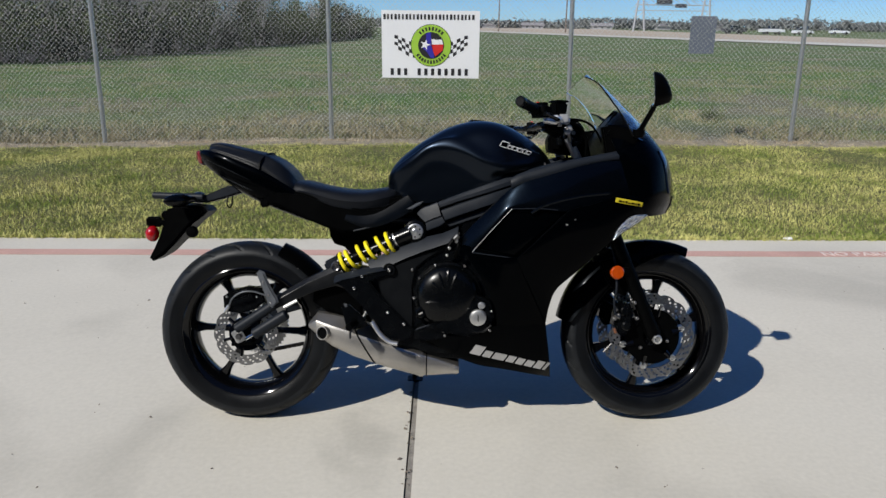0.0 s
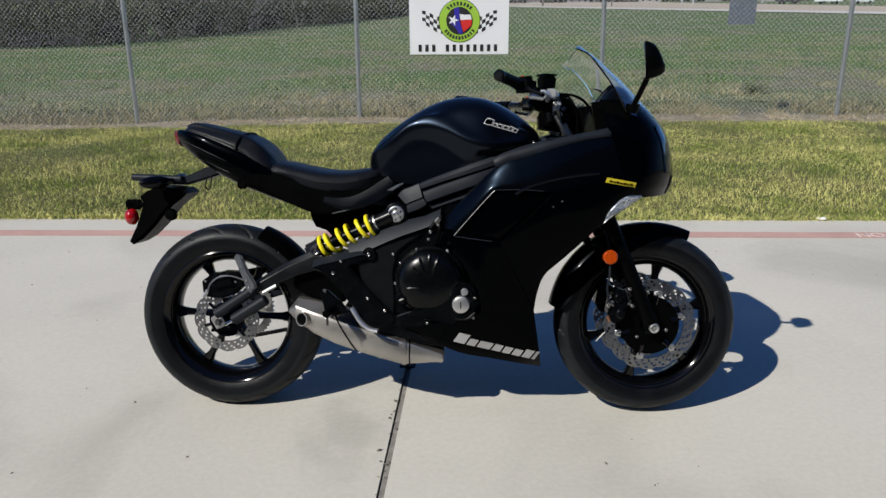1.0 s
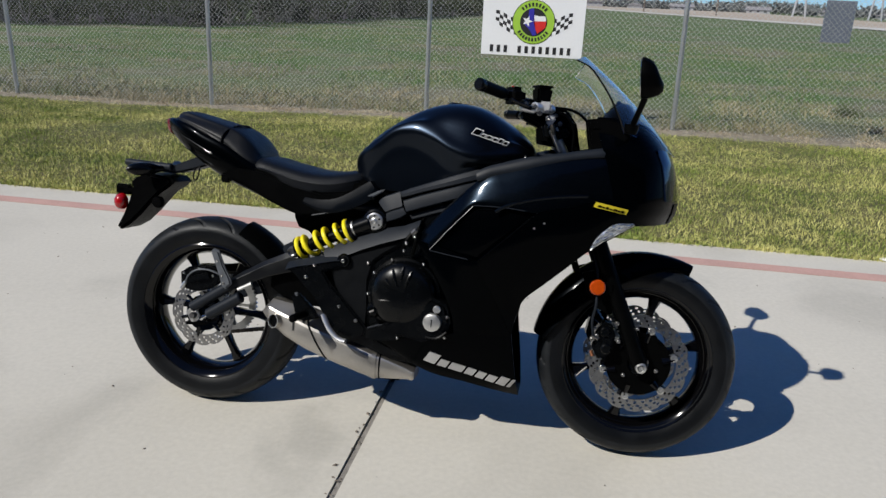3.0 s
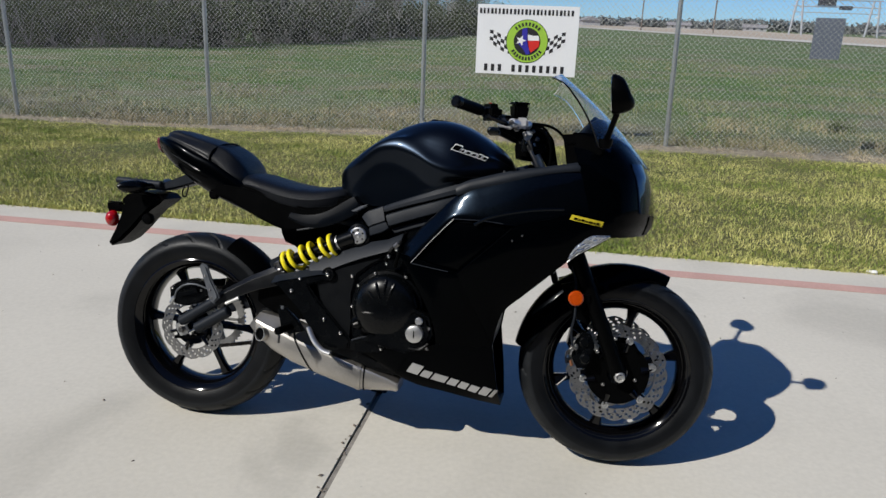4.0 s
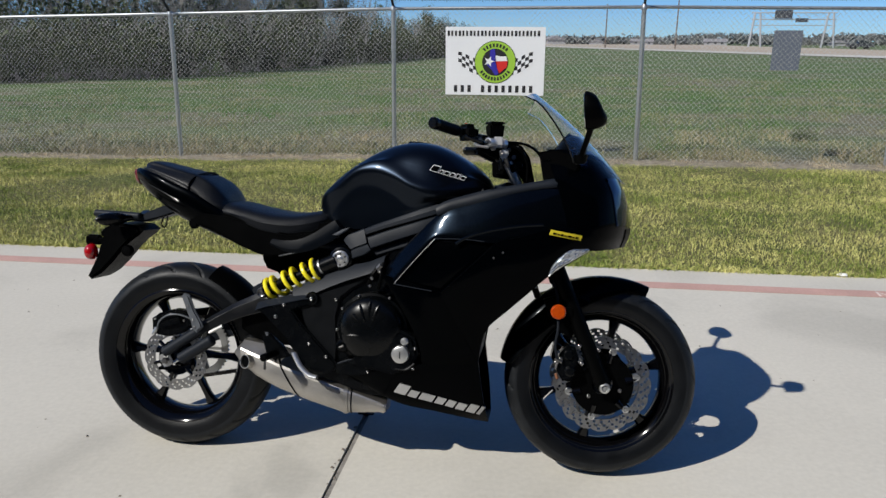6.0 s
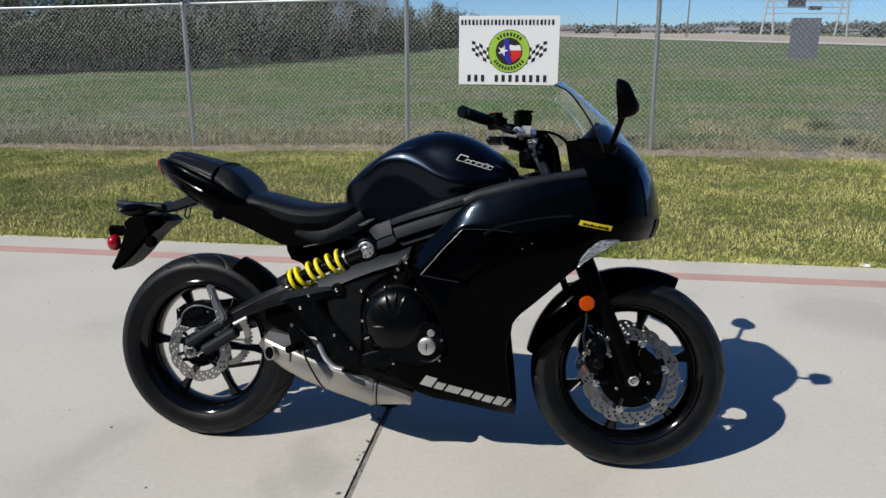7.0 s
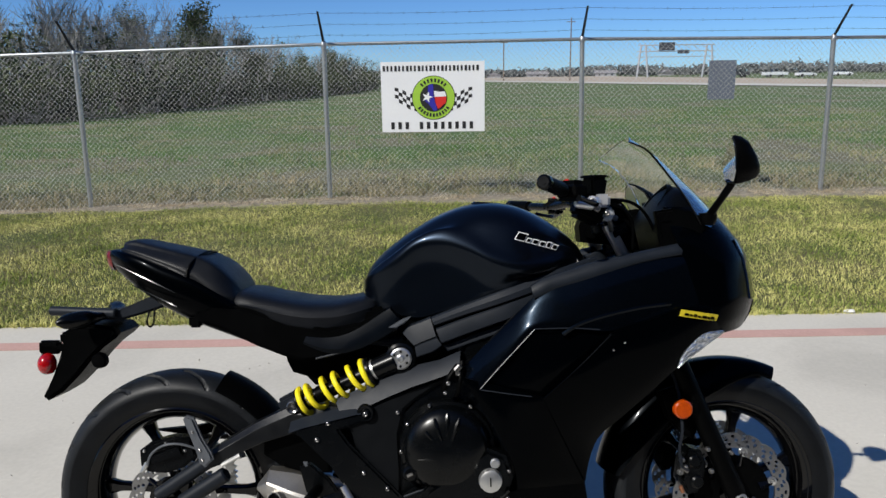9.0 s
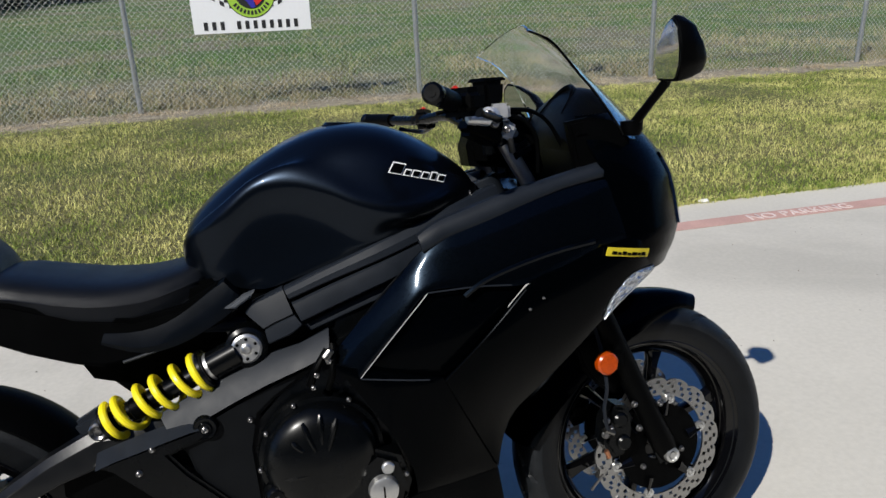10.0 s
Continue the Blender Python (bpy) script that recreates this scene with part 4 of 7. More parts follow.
M_TREAD = mat("scuffed_tread_rubber", (0.0042, 0.0051, 0.0063), 0.47, vary=0.45, scale=22, fine=300, bump=0.0003, bump_scale=700, second=(0.0105, 0.0126, 0.0155), spec=0.28)
M_RIM = mat("gloss_black_rim", (0.0015, 0.0015, 0.0018), 0.12, vary=0.2, coat=0.5, rough_vary=0.05, spec=0.08)
M_STEELD = mat("brake_disc_steel", (0.38, 0.375, 0.365), 0.30, metal=1.0, vary=0.2, scale=60, fine=700)
M_COVER = mat("dark_satin_cover", (0.0028, 0.0034, 0.0043), 0.48, vary=0.25, scale=30, fine=600, bump=0.0001, bump_scale=900, spec=0.14)
M_TRIM = mat("satin_blue_black_trim", (0.0018, 0.0030, 0.0052), 0.42, vary=0.25, scale=30, fine=600, spec=0.08)
M_STAIN = mat("brushed_stainless", (0.46, 0.44, 0.41), 0.42, metal=1.0, vary=0.2, scale=9, fine=400, bump=0.00006, bump_scale=700)
M_ALU = mat("bare_aluminium", (0.56, 0.56, 0.55), 0.36, metal=0.9, vary=0.12, scale=40, fine=600)
M_CHROME = mat("bright_chrome", (0.75, 0.75, 0.75), 0.12, metal=1.0, vary=0.05, rough_vary=0.04)
M_BOLT = mat("zinc_bolt", (0.20, 0.195, 0.19), 0.3, metal=0.95, vary=0.3)
M_YELLOW = mat("yellow_spring_paint", (0.82, 0.69, 0.015), 0.35, vary=0.08, scale=30, coat=0.4)
M_SEAT = mat("black_seat_vinyl", (0.0042, 0.0050, 0.0066), 0.42, vary=0.3, scale=20, fine=700, bump=0.0003, bump_scale=1200, spec=0.27)
M_ORANGE = mat("orange_reflector", (0.36, 0.045, 0.0012), 0.25, vary=0.45, scale=90, fine=500, coat=0.25)
M_REDL = mat("red_reflector", (0.30, 0.002, 0.004), 0.2, vary=0.6, scale=90, fine=500, coat=0.6)
M_LENS = mat("clear_lens", (0.50, 0.53, 0.58), 0.10, metal=0.8, vary=0.85, scale=110, fine=260, coat=1.0, bump=0.005, bump_scale=130)
M_LAMP = mat("headlight_glass", (0.008, 0.018, 0.050), 0.05, coat=0.2, vary=0.3, scale=30, metal=0.5, rough_vary=0.03)
M_SILVERINK = mat("silver_decal", (0.45, 0.45, 0.45), 0.4, metal=0.4, vary=0.05)
M_YELLOWINK = mat("yellow_decal", (0.52, 0.42, 0.02), 0.45, vary=0.08)
M_REDPL = mat("red_switch_plastic", (0.5, 0.02, 0.015), 0.45)
M_GREYCAST = mat("grey_cast_metal", (0.13, 0.14, 0.155), 0.42, metal=0.6, vary=0.2, scale=40, fine=500)
M_LCD = mat("grey_display", (0.07, 0.074, 0.08), 0.25, vary=0.1, scale=60, fine=300)
M_CAST = mat("bright_cast_alloy", (0.72, 0.72, 0.73), 0.34, metal=0.75, vary=0.1, scale=60, fine=500)
M_TAILRED = mat("smoked_red_lens", (0.11, 0.006, 0.005), 0.25, vary=0.4, scale=60, fine=300, coat=0.2)
M_CHAIN = mat("oiled_chain", (0.10, 0.09, 0.08), 0.45, metal=0.8, vary=0.3, scale=200)


def screen_material():
    m = bpy.data.materials.new("clear_acrylic")
    m.use_nodes = True
    n, l = m.node_tree.nodes, m.node_tree.links
    b = n["Principled BSDF"]
    b.inputs["Base Color"].default_value = (0.97, 0.985, 1.0, 1)
    b.inputs["Roughness"].default_value = 0.03
    b.inputs["Transmission Weight"].default_value = 1.0
    b.inputs["IOR"].default_value = 1.25
    return m


M_SCREEN = screen_material()


def mirror_material():
    m = bpy.data.materials.new("mirror_glass")
    m.use_nodes = True
    b = m.node_tree.nodes["Principled BSDF"]
    b.inputs["Base Color"].default_value = (0.85, 0.87, 0.88, 1)
    b.inputs["Metallic"].default_value = 1.0
    b.inputs["Roughness"].default_value = 0.02
    return m


M_MIRROR = mirror_material()

# shared small fasteners
bolt_me = mesh_of("bolt", lathe([(0.0, -0.006), (0.0022, -0.0035), (0.0042, -0.0045), (0.0058, -0.0035), (0.0062, 0.0), (0.0075, 0.0015), (0.0075, 0.004)], 10), M_BOLT)


def bolt(parent, x, y, z, size=1.0, turn=0.0):
    ob = new("bolt", bolt_me)
    ob.parent = parent
    ob.matrix_local = pose(x, y, z, 0, 0, turn) @ Matrix.Diagonal((0.66 * size, 0.66 * size, 0.66 * size, 1))
    return ob


def hull(stations, per=5, ring_per=4):
    """A body built from cross-sections along x: (x, half outline of (y, z) from top to bottom)."""
    halves = []
    for x, half in stations:
        smooth = spline([(x, y, z) for y, z in half], ring_per)
        halves.append(smooth)
    lines = [spline([h[k] for h in halves], per) for k in range(len(halves[0]))]
    rings = []
    for i in range(len(lines[0])):
        half = [ln[i] for ln in lines]
        left = [Vector((p.x, max(p.y, 0.0), p.z)) for p in half]
        right = [Vector((p.x, -p.y, p.z)) for p in left[1:-1]][::-1]
        rings.append(left + right)
    return rings_bm(rings)


SPLAY = 5.4                        # the left side sits a little lower than a mirror image would


def recentred(bm):
    """Turn a body's middle and left about its length, leaving its right flank as it is."""
    for v in bm.verts:
        t = max(0.0, min(1.0, (v.co.y + 0.19) / 0.38))
        v.co = Matrix.Rotation(radians(-SPLAY * t), 3, "X") @ v.co
    return bm


def settle(ob, s):
    """Lower a left-hand part to its side's place."""
    if s > 0:
        ob.matrix_basis = pose(0, 0, 0, -SPLAY, 0, 0) @ ob.matrix_basis
    return ob


# -- wheels --
def tyre_bm(cx, cz, radius, bead, half, grooves, slant):
    """A tyre with a round crown, slanted tread grooves cut into it, and full sidewalls."""
    n, wall = 44, 0.47 * (radius - bead)
    crown = [math.pi * (k / n - 0.5) for k in range(n + 1)]
    prof = [(radius - wall * (1 - math.cos(a)), half * math.sin(a)) for a in crown]
    side = [(bead - 0.004, 0.80), (bead + 0.006, 0.86), (bead + 0.2 * (radius - bead), 0.955), (bead + 0.38 * (radius - bead), 0.992)]
    prof = [(r, -half * q) for r, q in side] + prof + [(r, half * q) for r, q in side[::-1]]
    seg, bm = 720, bmesh.new()
    rings = []
    for j in range(seg):
        th = 2 * math.pi * j / seg
        ring = []
        for r, y in prof:
            s = y / half
            cut = 0.0
            if 0.08 < abs(s) < 0.93 and r > bead + 0.5 * (radius - bead):
                ph = (th * grooves / (2 * math.pi) + slant * abs(s) + (0.5 if s > 0 else 0)) % 1
                if abs(ph - 0.5) < 0.075 * (1.15 - 0.55 * abs(s)):
                    cut = 0.005
            r2 = r - cut
            ring.append(bm.verts.new((cx + r2 * math.cos(th), y, cz + r2 * math.sin(th))))
        rings.append(ring)
    for j in range(seg):
        a, b = rings[j], rings[(j + 1) % seg]
        for k in range(len(prof) - 1):
            f = bm.faces.new((a[k], a[k + 1], b[k + 1], b[k]))
            mid = (prof[k][0] + prof[k + 1][0]) / 2
            # groove faces get the darker sidewall rubber, which puts their shade into colour
            low = max(math.hypot(v.co.x - cx, v.co.z - cz) - q for v, q in ((a[k], prof[k][0]), (b[k + 1], prof[k + 1][0])))
            f.material_index = 0 if mid > bead + 0.50 * (radius - bead) and low > -0.004 else 1
    return bm


def petal_disc(cx, y, cz, r_out, r_in, waves, depth, thick=0.0045, holes=True):
    """A wavy-edged brake disc, drilled right through."""
    bm = bmesh.new()
    n = waves * 6
    radial = [0.0, 0.14, 0.34, 0.44, 0.62, 0.68, 0.86, 1.0]
    faces_out = []
    for yy in (y - thick / 2, y + thick / 2):
        grid = []
        for j in range(n):
            th = 2 * math.pi * j / n
            edge = r_out + depth * (abs(math.cos(waves * th / 2)) ** 0.6 - 1)
            grid.append([bm.verts.new((cx + (r_in + (edge - r_in) * q) * math.cos(th), yy, cz + (r_in + (edge - r_in) * q) * math.sin(th))) for q in radial])
        faces_out.append(grid)
    g0, g1 = faces_out
    last = len(radial) - 1
    drilled = set()
    if holes:
        for j in range(n):
            for k in range(last):
                if (k == 1 and j % 3 == 0) or (k == 3 and j % 3 == 1) or (k == 5 and j % 3 == 2):
                    drilled.add((j, k))
    for j in range(n):
        i = (j + 1) % n
        for k in range(last):
            if (j, k) in drilled:
                for p, q in (((j, k), (i, k)), ((i, k), (i, k + 1)), ((i, k + 1), (j, k + 1)), ((j, k + 1), (j, k))):
                    bm.faces.new((g0[p[0]][p[1]], g0[q[0]][q[1]], g1[q[0]][q[1]], g1[p[0]][p[1]]))
                continue
            bm.faces.new((g0[j][k], g0[i][k], g0[i][k + 1], g0[j][k + 1]))
            bm.faces.new((g1[j][k], g1[j][k + 1], g1[i][k + 1], g1[i][k]))
        for k in (0, last):
            bm.faces.new((g0[j][k], g1[j][k], g1[i][k], g0[i][k]))
    return bm


def spoke_bm(cx, cz, ang, r0, r1, w0, w1, t0, t1):
    """One tapered spoke with rounded edges, from hub to rim."""
    d, s = Vector((math.cos(ang), 0, math.sin(ang))), Vector((-math.sin(ang), 0, math.cos(ang)))
    c = Vector((cx, 0, cz))
    rings = []
    for q in range(6):
        u = q / 5
        r = r0 + (r1 - r0) * u
        w, t = w0 + (w1 - w0) * u ** 0.7, t0 + (t1 - t0) * u
        w += 0.012 * max(0, u - 0.75) * 4
        pts = [(w, 0.5 * t), (0.6 * w, t), (-0.6 * w, t), (-w, 0.5 * t), (-w, -0.5 * t), (-0.6 * w, -t), (0.6 * w, -t), (w, -0.5 * t)]
        rings.append([c + d * r + s * a + Vector((0, b, 0)) for a, b in pts])
    return rings_bm(rings)


def wheel(name, cx, cz, radius, half, rim_half, start, grooves, slant, label):
    rim_prof = [(0.224, -rim_half - 0.006), (0.228, -rim_half - 0.004), (0.227, -rim_half), (0.214, -rim_half + 0.006), (0.207, -rim_half * 0.62),
                (0.202, 0), (0.207, rim_half * 0.62), (0.214, rim_half - 0.006), (0.227, rim_half), (0.228, rim_half + 0.004), (0.224, rim_half + 0.006),
                (0.208, rim_half - 0.003), (0.195, rim_half * 0.55), (0.190, 0.012), (0.190, -0.012), (0.195, -rim_half * 0.55), (0.208, -rim_half + 0.003)]
    w = part(name, lathe(rim_prof, 96, (cx, 0, cz), closed=True), M_RIM, bike, label)
    part("tyre", tyre_bm(cx, cz, radius, 0.219, half, grooves, slant), [M_TREAD, M_RUBBER], w, "black road tyre with slanted grooves")
    part("hub", lathe([(0.0, -0.062), (0.03, -0.062), (0.038, -0.05), (0.034, -0.02), (0.034, 0.02), (0.038, 0.05), (0.03, 0.062), (0.0, 0.062)], 32, (cx, 0, cz)), M_RIM, w)
    for k in range(6):
        part("spoke", spoke_bm(cx, cz, start + k * math.pi / 3, 0.028, 0.197, 0.015, 0.0085, 0.020, 0.014), M_RIM, w)
    a = start - 1.1
    d = Vector((math.cos(a), 0, math.sin(a)))
    c = Vector((cx, 0, cz))
    part("valve", rod(c + d * 0.186, c + d * 0.150, 0.0045, 8, bevel=0.001), M_PLASTIC, w)
    return w


RC, FC = (0.020, 0.305), (1.417, 0.300)
rear_wheel = wheel("rear_wheel", RC[0], RC[1], 0.312, 0.070, 0.058, radians(-2), 18, 0.95, "gloss black six-spoke rear wheel")
front_wheel = wheel("front_wheel", FC[0], FC[1], 0.301, 0.057, 0.044, radians(17), 18, -0.95, "gloss black six-spoke front wheel")

rd = part("brake_disc", petal_disc(RC[0], -0.082, RC[1], 0.110, 0.074, 12, 0.006), M_STEELD, rear_wheel, "drilled wavy steel brake disc")
part("disc_carrier", lathe([(0.030, -0.085), (0.058, -0.086), (0.060, -0.079), (0.030, -0.076)], 32, (RC[0], 0, RC[1]), closed=True), M_RIM, rear_wheel)
for k in range(6):
    a = k * math.pi / 3 + 0.3
    part("disc_arm", rod((RC[0] + 0.05 * math.cos(a), -0.082, RC[1] + 0.05 * math.sin(a)), (RC[0] + 0.08 * math.cos(a), -0.082, RC[1] + 0.08 * math.sin(a)), 0.006, 6), M_RIM, rear_wheel)
for side in (-1, 1):
    part("brake_disc", petal_disc(FC[0], side * 0.074, FC[1], 0.150, 0.112, 16, 0.007), M_STEELD, front_wheel, "drilled wavy steel brake disc")
    part("disc_carrier", lathe([(0.032, side * 0.070), (0.094, side * 0.074), (0.096, side * 0.080), (0.032, side * 0.078)], 40, (FC[0], 0, FC[1]), closed=True), M_PLASTIC, front_wheel)
    for k in range(6):
        a = k * math.pi / 3 + 0.25
        c, s = math.cos(a), math.sin(a)
        part("disc_arm", tube([(FC[0] + 0.07 * c, side * 0.078, FC[1] + 0.07 * s), (FC[0] + 0.106 * c, side * 0.077, FC[1] + 0.106 * s)], [0.016, 0.009], 8, flat=0.4), M_RIM, front_wheel)
        part("disc_button", lathe([(0.0, -0.006), (0.0045, -0.006), (0.005, -0.003), (0.0065, -0.0065), (0.0105, -0.006), (0.0115, 0.0), (0.0, 0.0)], 16, (FC[0] + 0.106 * c, side * 0.0775, FC[1] + 0.106 * s)), M_ALU, front_wheel, "round steel disc button")
        if side < 0 and k % 2:
            bolt(front_wheel, FC[0] + 0.056 * math.cos(a + 0.5), -0.083, FC[1] + 0.056 * math.sin(a + 0.5), 1.3)

# sprocket and chain on the far side
spr = bmesh.new()
teeth = 46
outer, inner = [], []
for k in range(teeth * 2):
    a = math.pi * k / teeth
    r = 0.112 if k % 2 else 0.104
    outer.append((r * math.cos(a), r * math.sin(a)))
rings_bm([[Vector((RC[0] + x, yy, RC[1] + z)) for x, z in (outer if f else [(0.082 * math.cos(math.pi * k / teeth), 0.082 * math.sin(math.pi * k / teeth)) for k in range(teeth * 2)])]
          for f, yy in ((0, 0.088), (1, 0.088), (1, 0.096), (0, 0.096))], spr, closed=True, caps=False)
sprocket = part("sprocket", spr, M_ALU, rear_wheel, "toothed steel rear sprocket")
for k in range(5):
    a = k * 2 * math.pi / 5
    part("sprocket_arm", rod((RC[0] + 0.03 * math.cos(a), 0.091, RC[1] + 0.03 * math.sin(a)), (RC[0] + 0.085 * math.cos(a), 0.092, RC[1] + 0.085 * math.sin(a)), 0.011, 6), M_ALU, rear_wheel)
for sgn in (1, -1):
    ch = bmesh.new()
    for k in range(62):
        u = k / 61
        a0 = Vector((RC[0], 0.092, RC[1] + sgn * 0.108))
        b0 = Vector((0.56, 0.092, 0.375 + sgn * 0.036))
        p = a0.lerp(b0, u) + Vector((0, 0, -0.012 * math.sin(math.pi * u) * (1 if sgn < 0 else 0.3)))
        box((0.0115, 0.013 if k % 2 else 0.009, 0.0135), p, 0.002, ch, segments=1)
    part("chain", ch, M_CHAIN, bike, "oily drive chain run", smooth=False)

# -- swingarm and rear hardware --
def beam(points, sizes, y, half, facet=False):
    """A box-section arm along points in x and z, with rounded corners."""
    rings = []
    n = len(points)
    for i, (x, z) in enumerate(points):
        a, b = points[max(i - 1, 0)], points[min(i + 1, n - 1)]
        d = Vector((b[0] - a[0], 0, b[1] - a[1])).normalized()
        up = Vector((-d.z, 0, d.x))
        h, w = sizes[i], half
        c = Vector((x, y, z))
        ring = []
        if facet:
            rings.append([c + up * (h * a) + Vector((0, w * b, 0)) for a, b in ((1, 0.9), (1.0, -0.30), (0.96, -0.40), (0.46, -0.96), (0.36, -1.0), (-0.9, -1.0), (-1.0, -0.9), (-1.0, 0.9), (-0.9, 1.0), (0.9, 1.0))])
            continue
        for k in range(16):
            t = 2 * math.pi * k / 16
            cx, cy = math.cos(t), math.sin(t)
            ring.append(c + up * (h * math.copysign(abs(cx) ** 0.45, cx)) + Vector((0, w * math.copysign(abs(cy) ** 0.45, cy), 0)))
        rings.append(ring)
    return rings_bm(rings)


swing = part("swingarm", beam([(0.10, 0.402), (0.17, 0.442), (0.25, 0.484), (0.33, 0.515), (0.40, 0.508), (0.48, 0.480), (0.56, 0.44)], [0.016, 0.020, 0.025, 0.032, 0.045, 0.055, 0.055], -0.104, 0.022, True), M_SWING, bike, "satin black box-section swingarm", sharp=18)
part("swingarm_leg", mirror_y(beam([(-0.03, 0.31), (0.10, 0.36), (0.25, 0.41), (0.40, 0.43), (0.56, 0.42)], [0.02, 0.026, 0.032, 0.038, 0.04], -0.118, 0.018)), M_FRAME, swing)
part("axle_tube", rod((-0.005, -0.112, 0.328), (0.125, -0.112, 0.414), 0.0175, 18, bevel=0.003), M_FRAME, swing)
part("adjuster_tube", rod((0.055, -0.120, 0.312), (0.168, -0.120, 0.384), 0.019, 18, bevel=0.004), M_FRAME, swing)
part("adjuster_screw", rod((0.028, -0.120, 0.296), (0.058, -0.120, 0.314), 0.0055, 10), M_CHROME, swing, "bright chain adjuster screw")
part("axle_block", box((0.036, 0.012, 0.046), (0.004, -0.116, 0.306), 0.003, turn=pose(0, 0, 0, 0, -30, 0)), M_ALU, swing, "bare aluminium axle block")
part("axle_nut", lathe([(0.0, -0.137), (0.009, -0.137), (0.012, -0.131), (0.013, -0.12), (0.0, -0.12)], 6, (0.007, 0, 0.306)), M_BOLT, swing, "zinc axle nut", smooth=False)
part("adjuster_plate", plate([(-0.02, 0.272), (0.045, 0.275), (0.06, 0.283), (0.02, 0.284), (-0.02, 0.281)], -0.124, -0.10, 0.002), M_PLASTIC, swing)
part("bobbin_bracket", plate([(0.075, 0.526), (0.084, 0.536), (0.101, 0.530), (0.120, 0.482), (0.142, 0.444), (0.146, 0.428), (0.126, 0.409), (0.112, 0.420), (0.104, 0.450)], -0.152, -0.136, 0.005), M_GREYCAST, swing, "grey metal stand bracket")
for bz in ((0.098, 0.497), (0.115, 0.452), (0.121, 0.428)):
    bolt(swing, bz[0], -0.152, bz[1], 0.9)
part("shock_link", box((0.06, 0.03, 0.05), (0.325, -0.088, 0.548), 0.008, turn=pose(0, 0, 0, 0, -28, 0)), M_FRAME, swing)
caliper = part("rear_caliper", plate([(-0.046, 0.402), (-0.048, 0.440), (-0.020, 0.460), (0.034, 0.474), (0.082, 0.470), (0.095, 0.425), (0.060, 0.396), (0.013, 0.382), (-0.028, 0.386)], -0.115, -0.075, 0.007), M_ENGINE, bike, "black rear brake caliper")
part("caliper_pin", rod((-0.040, -0.119, 0.388), (-0.026, -0.119, 0.412), 0.006, 10, bevel=0.002), M_ALU, caliper)
for x, z in ((-0.034, 0.440), (0.020, 0.458), (0.066, 0.440)):
    bolt(caliper, x, -0.117, z, 0.9)
part("caliper_bridge", box((0.085, 0.014, 0.030), (0.022, -0.120, 0.432), 0.006, turn=pose(0, 0, 0, 0, -18, 0)), M_ENGINE, caliper)
part("brake_hose", tube(spline([(-0.026, -0.120, 0.405), (-0.012, -0.127, 0.436), (0.020, -0.130, 0.458), (0.062, -0.128, 0.460), (0.115, -0.122, 0.44)], 6), 0.0030, 8), M_GREYCAST, caliper, "braided brake hose")
part("hose_clip", rod((0.16, -0.128, 0.408), (0.205, -0.128, 0.432), 0.006, 8), M_ALU, swing)

part("linkage_guard", plate([(0.255, 0.478), (0.300, 0.496), (0.360, 0.500), (0.420, 0.430), (0.420, 0.372), (0.355, 0.372), (0.292, 0.392), (0.252, 0.420)], -0.094, 0.06, 0.008), M_PLASTIC, swing, "black plastic linkage guard")
# hugger and chain guard
hug = bmesh.new()
arc = [radians(a) for a in range(28, 69, 4)]
rings = []
for a in arc:
    wide = 0.062 * (0.55 + 0.45 * math.sin((a - arc[0]) / (arc[-1] - arc[0]) * math.pi * 0.5 + 0.6))
    ring = []
    for thick in (0.0, 0.004):
        row = []
        for k in range(9):
            t = (k / 8 - 0.5) * 2
            r = 0.326 + thick - 0.035 * t * t
            row.append(Vector((RC[0] + r * math.cos(a), t * wide * 1.25, RC[1] + r * math.sin(a))))
        ring += row if thick == 0 else row[::-1]
    rings.append(ring)
rings_bm(rings, hug)
part("rear_hugger", hug, M_PLASTIC, bike, "black plastic rear hugger")
part("chain_guard", plate([(-0.09, 0.43), (0.02, 0.44), (0.30, 0.50), (0.45, 0.48), (0.30, 0.475), (0.03, 0.415), (-0.02, 0.42)], 0.086, 0.112, 0.003), M_PLASTIC, bike)

# hidden block added to stop sun leaking through the bike's ground shadow
part("link_housing", box((0.17, 0.17, 0.10), (0.50, 0.03, 0.315), 0.012), M_PLASTIC, bike)

# -- shock --
sa, sb = Vector((0.335, -0.112, 0.548)), Vector((0.600, -0.142, 0.670))
ax = (sb - sa).normalized()
shock = part("rear_shock", rod(sa + ax * 0.015, sa + ax * 0.215, 0.0185, 20, bevel=0.002), M_ENGINE, bike, "black shock absorber body")
part("shock_shaft", rod(sa + ax * 0.040, sa + ax * 0.062, 0.0192, 20), M_CHROME, shock, "bright damper sleeve")
part("bump_stop", rod(sa + ax * 0.066, sa + ax * 0.090, 0.0205, 20, bevel=0.004), M_PLASTIC, shock)
u1 = ax.orthogonal().normalized()
u2 = ax.cross(u1)
coil = []
turns, n_c = 5.6, 170
for k in range(n_c + 1):
    q = k / n_c
    along = 0.028 + 0.178 * (q - 0.055 * math.sin(4 * math.pi * q) * 0.6 - 0.05 * math.sin(2 * math.pi * q))
    a = 2 * math.pi * turns * q + 0.6
    coil.append(sa + ax * along + (u1 * math.cos(a) + u2 * math.sin(a)) * 0.032)
part("coil_spring", tube(coil, 0.0068, 10), M_YELLOW, shock, "bright yellow coil spring")
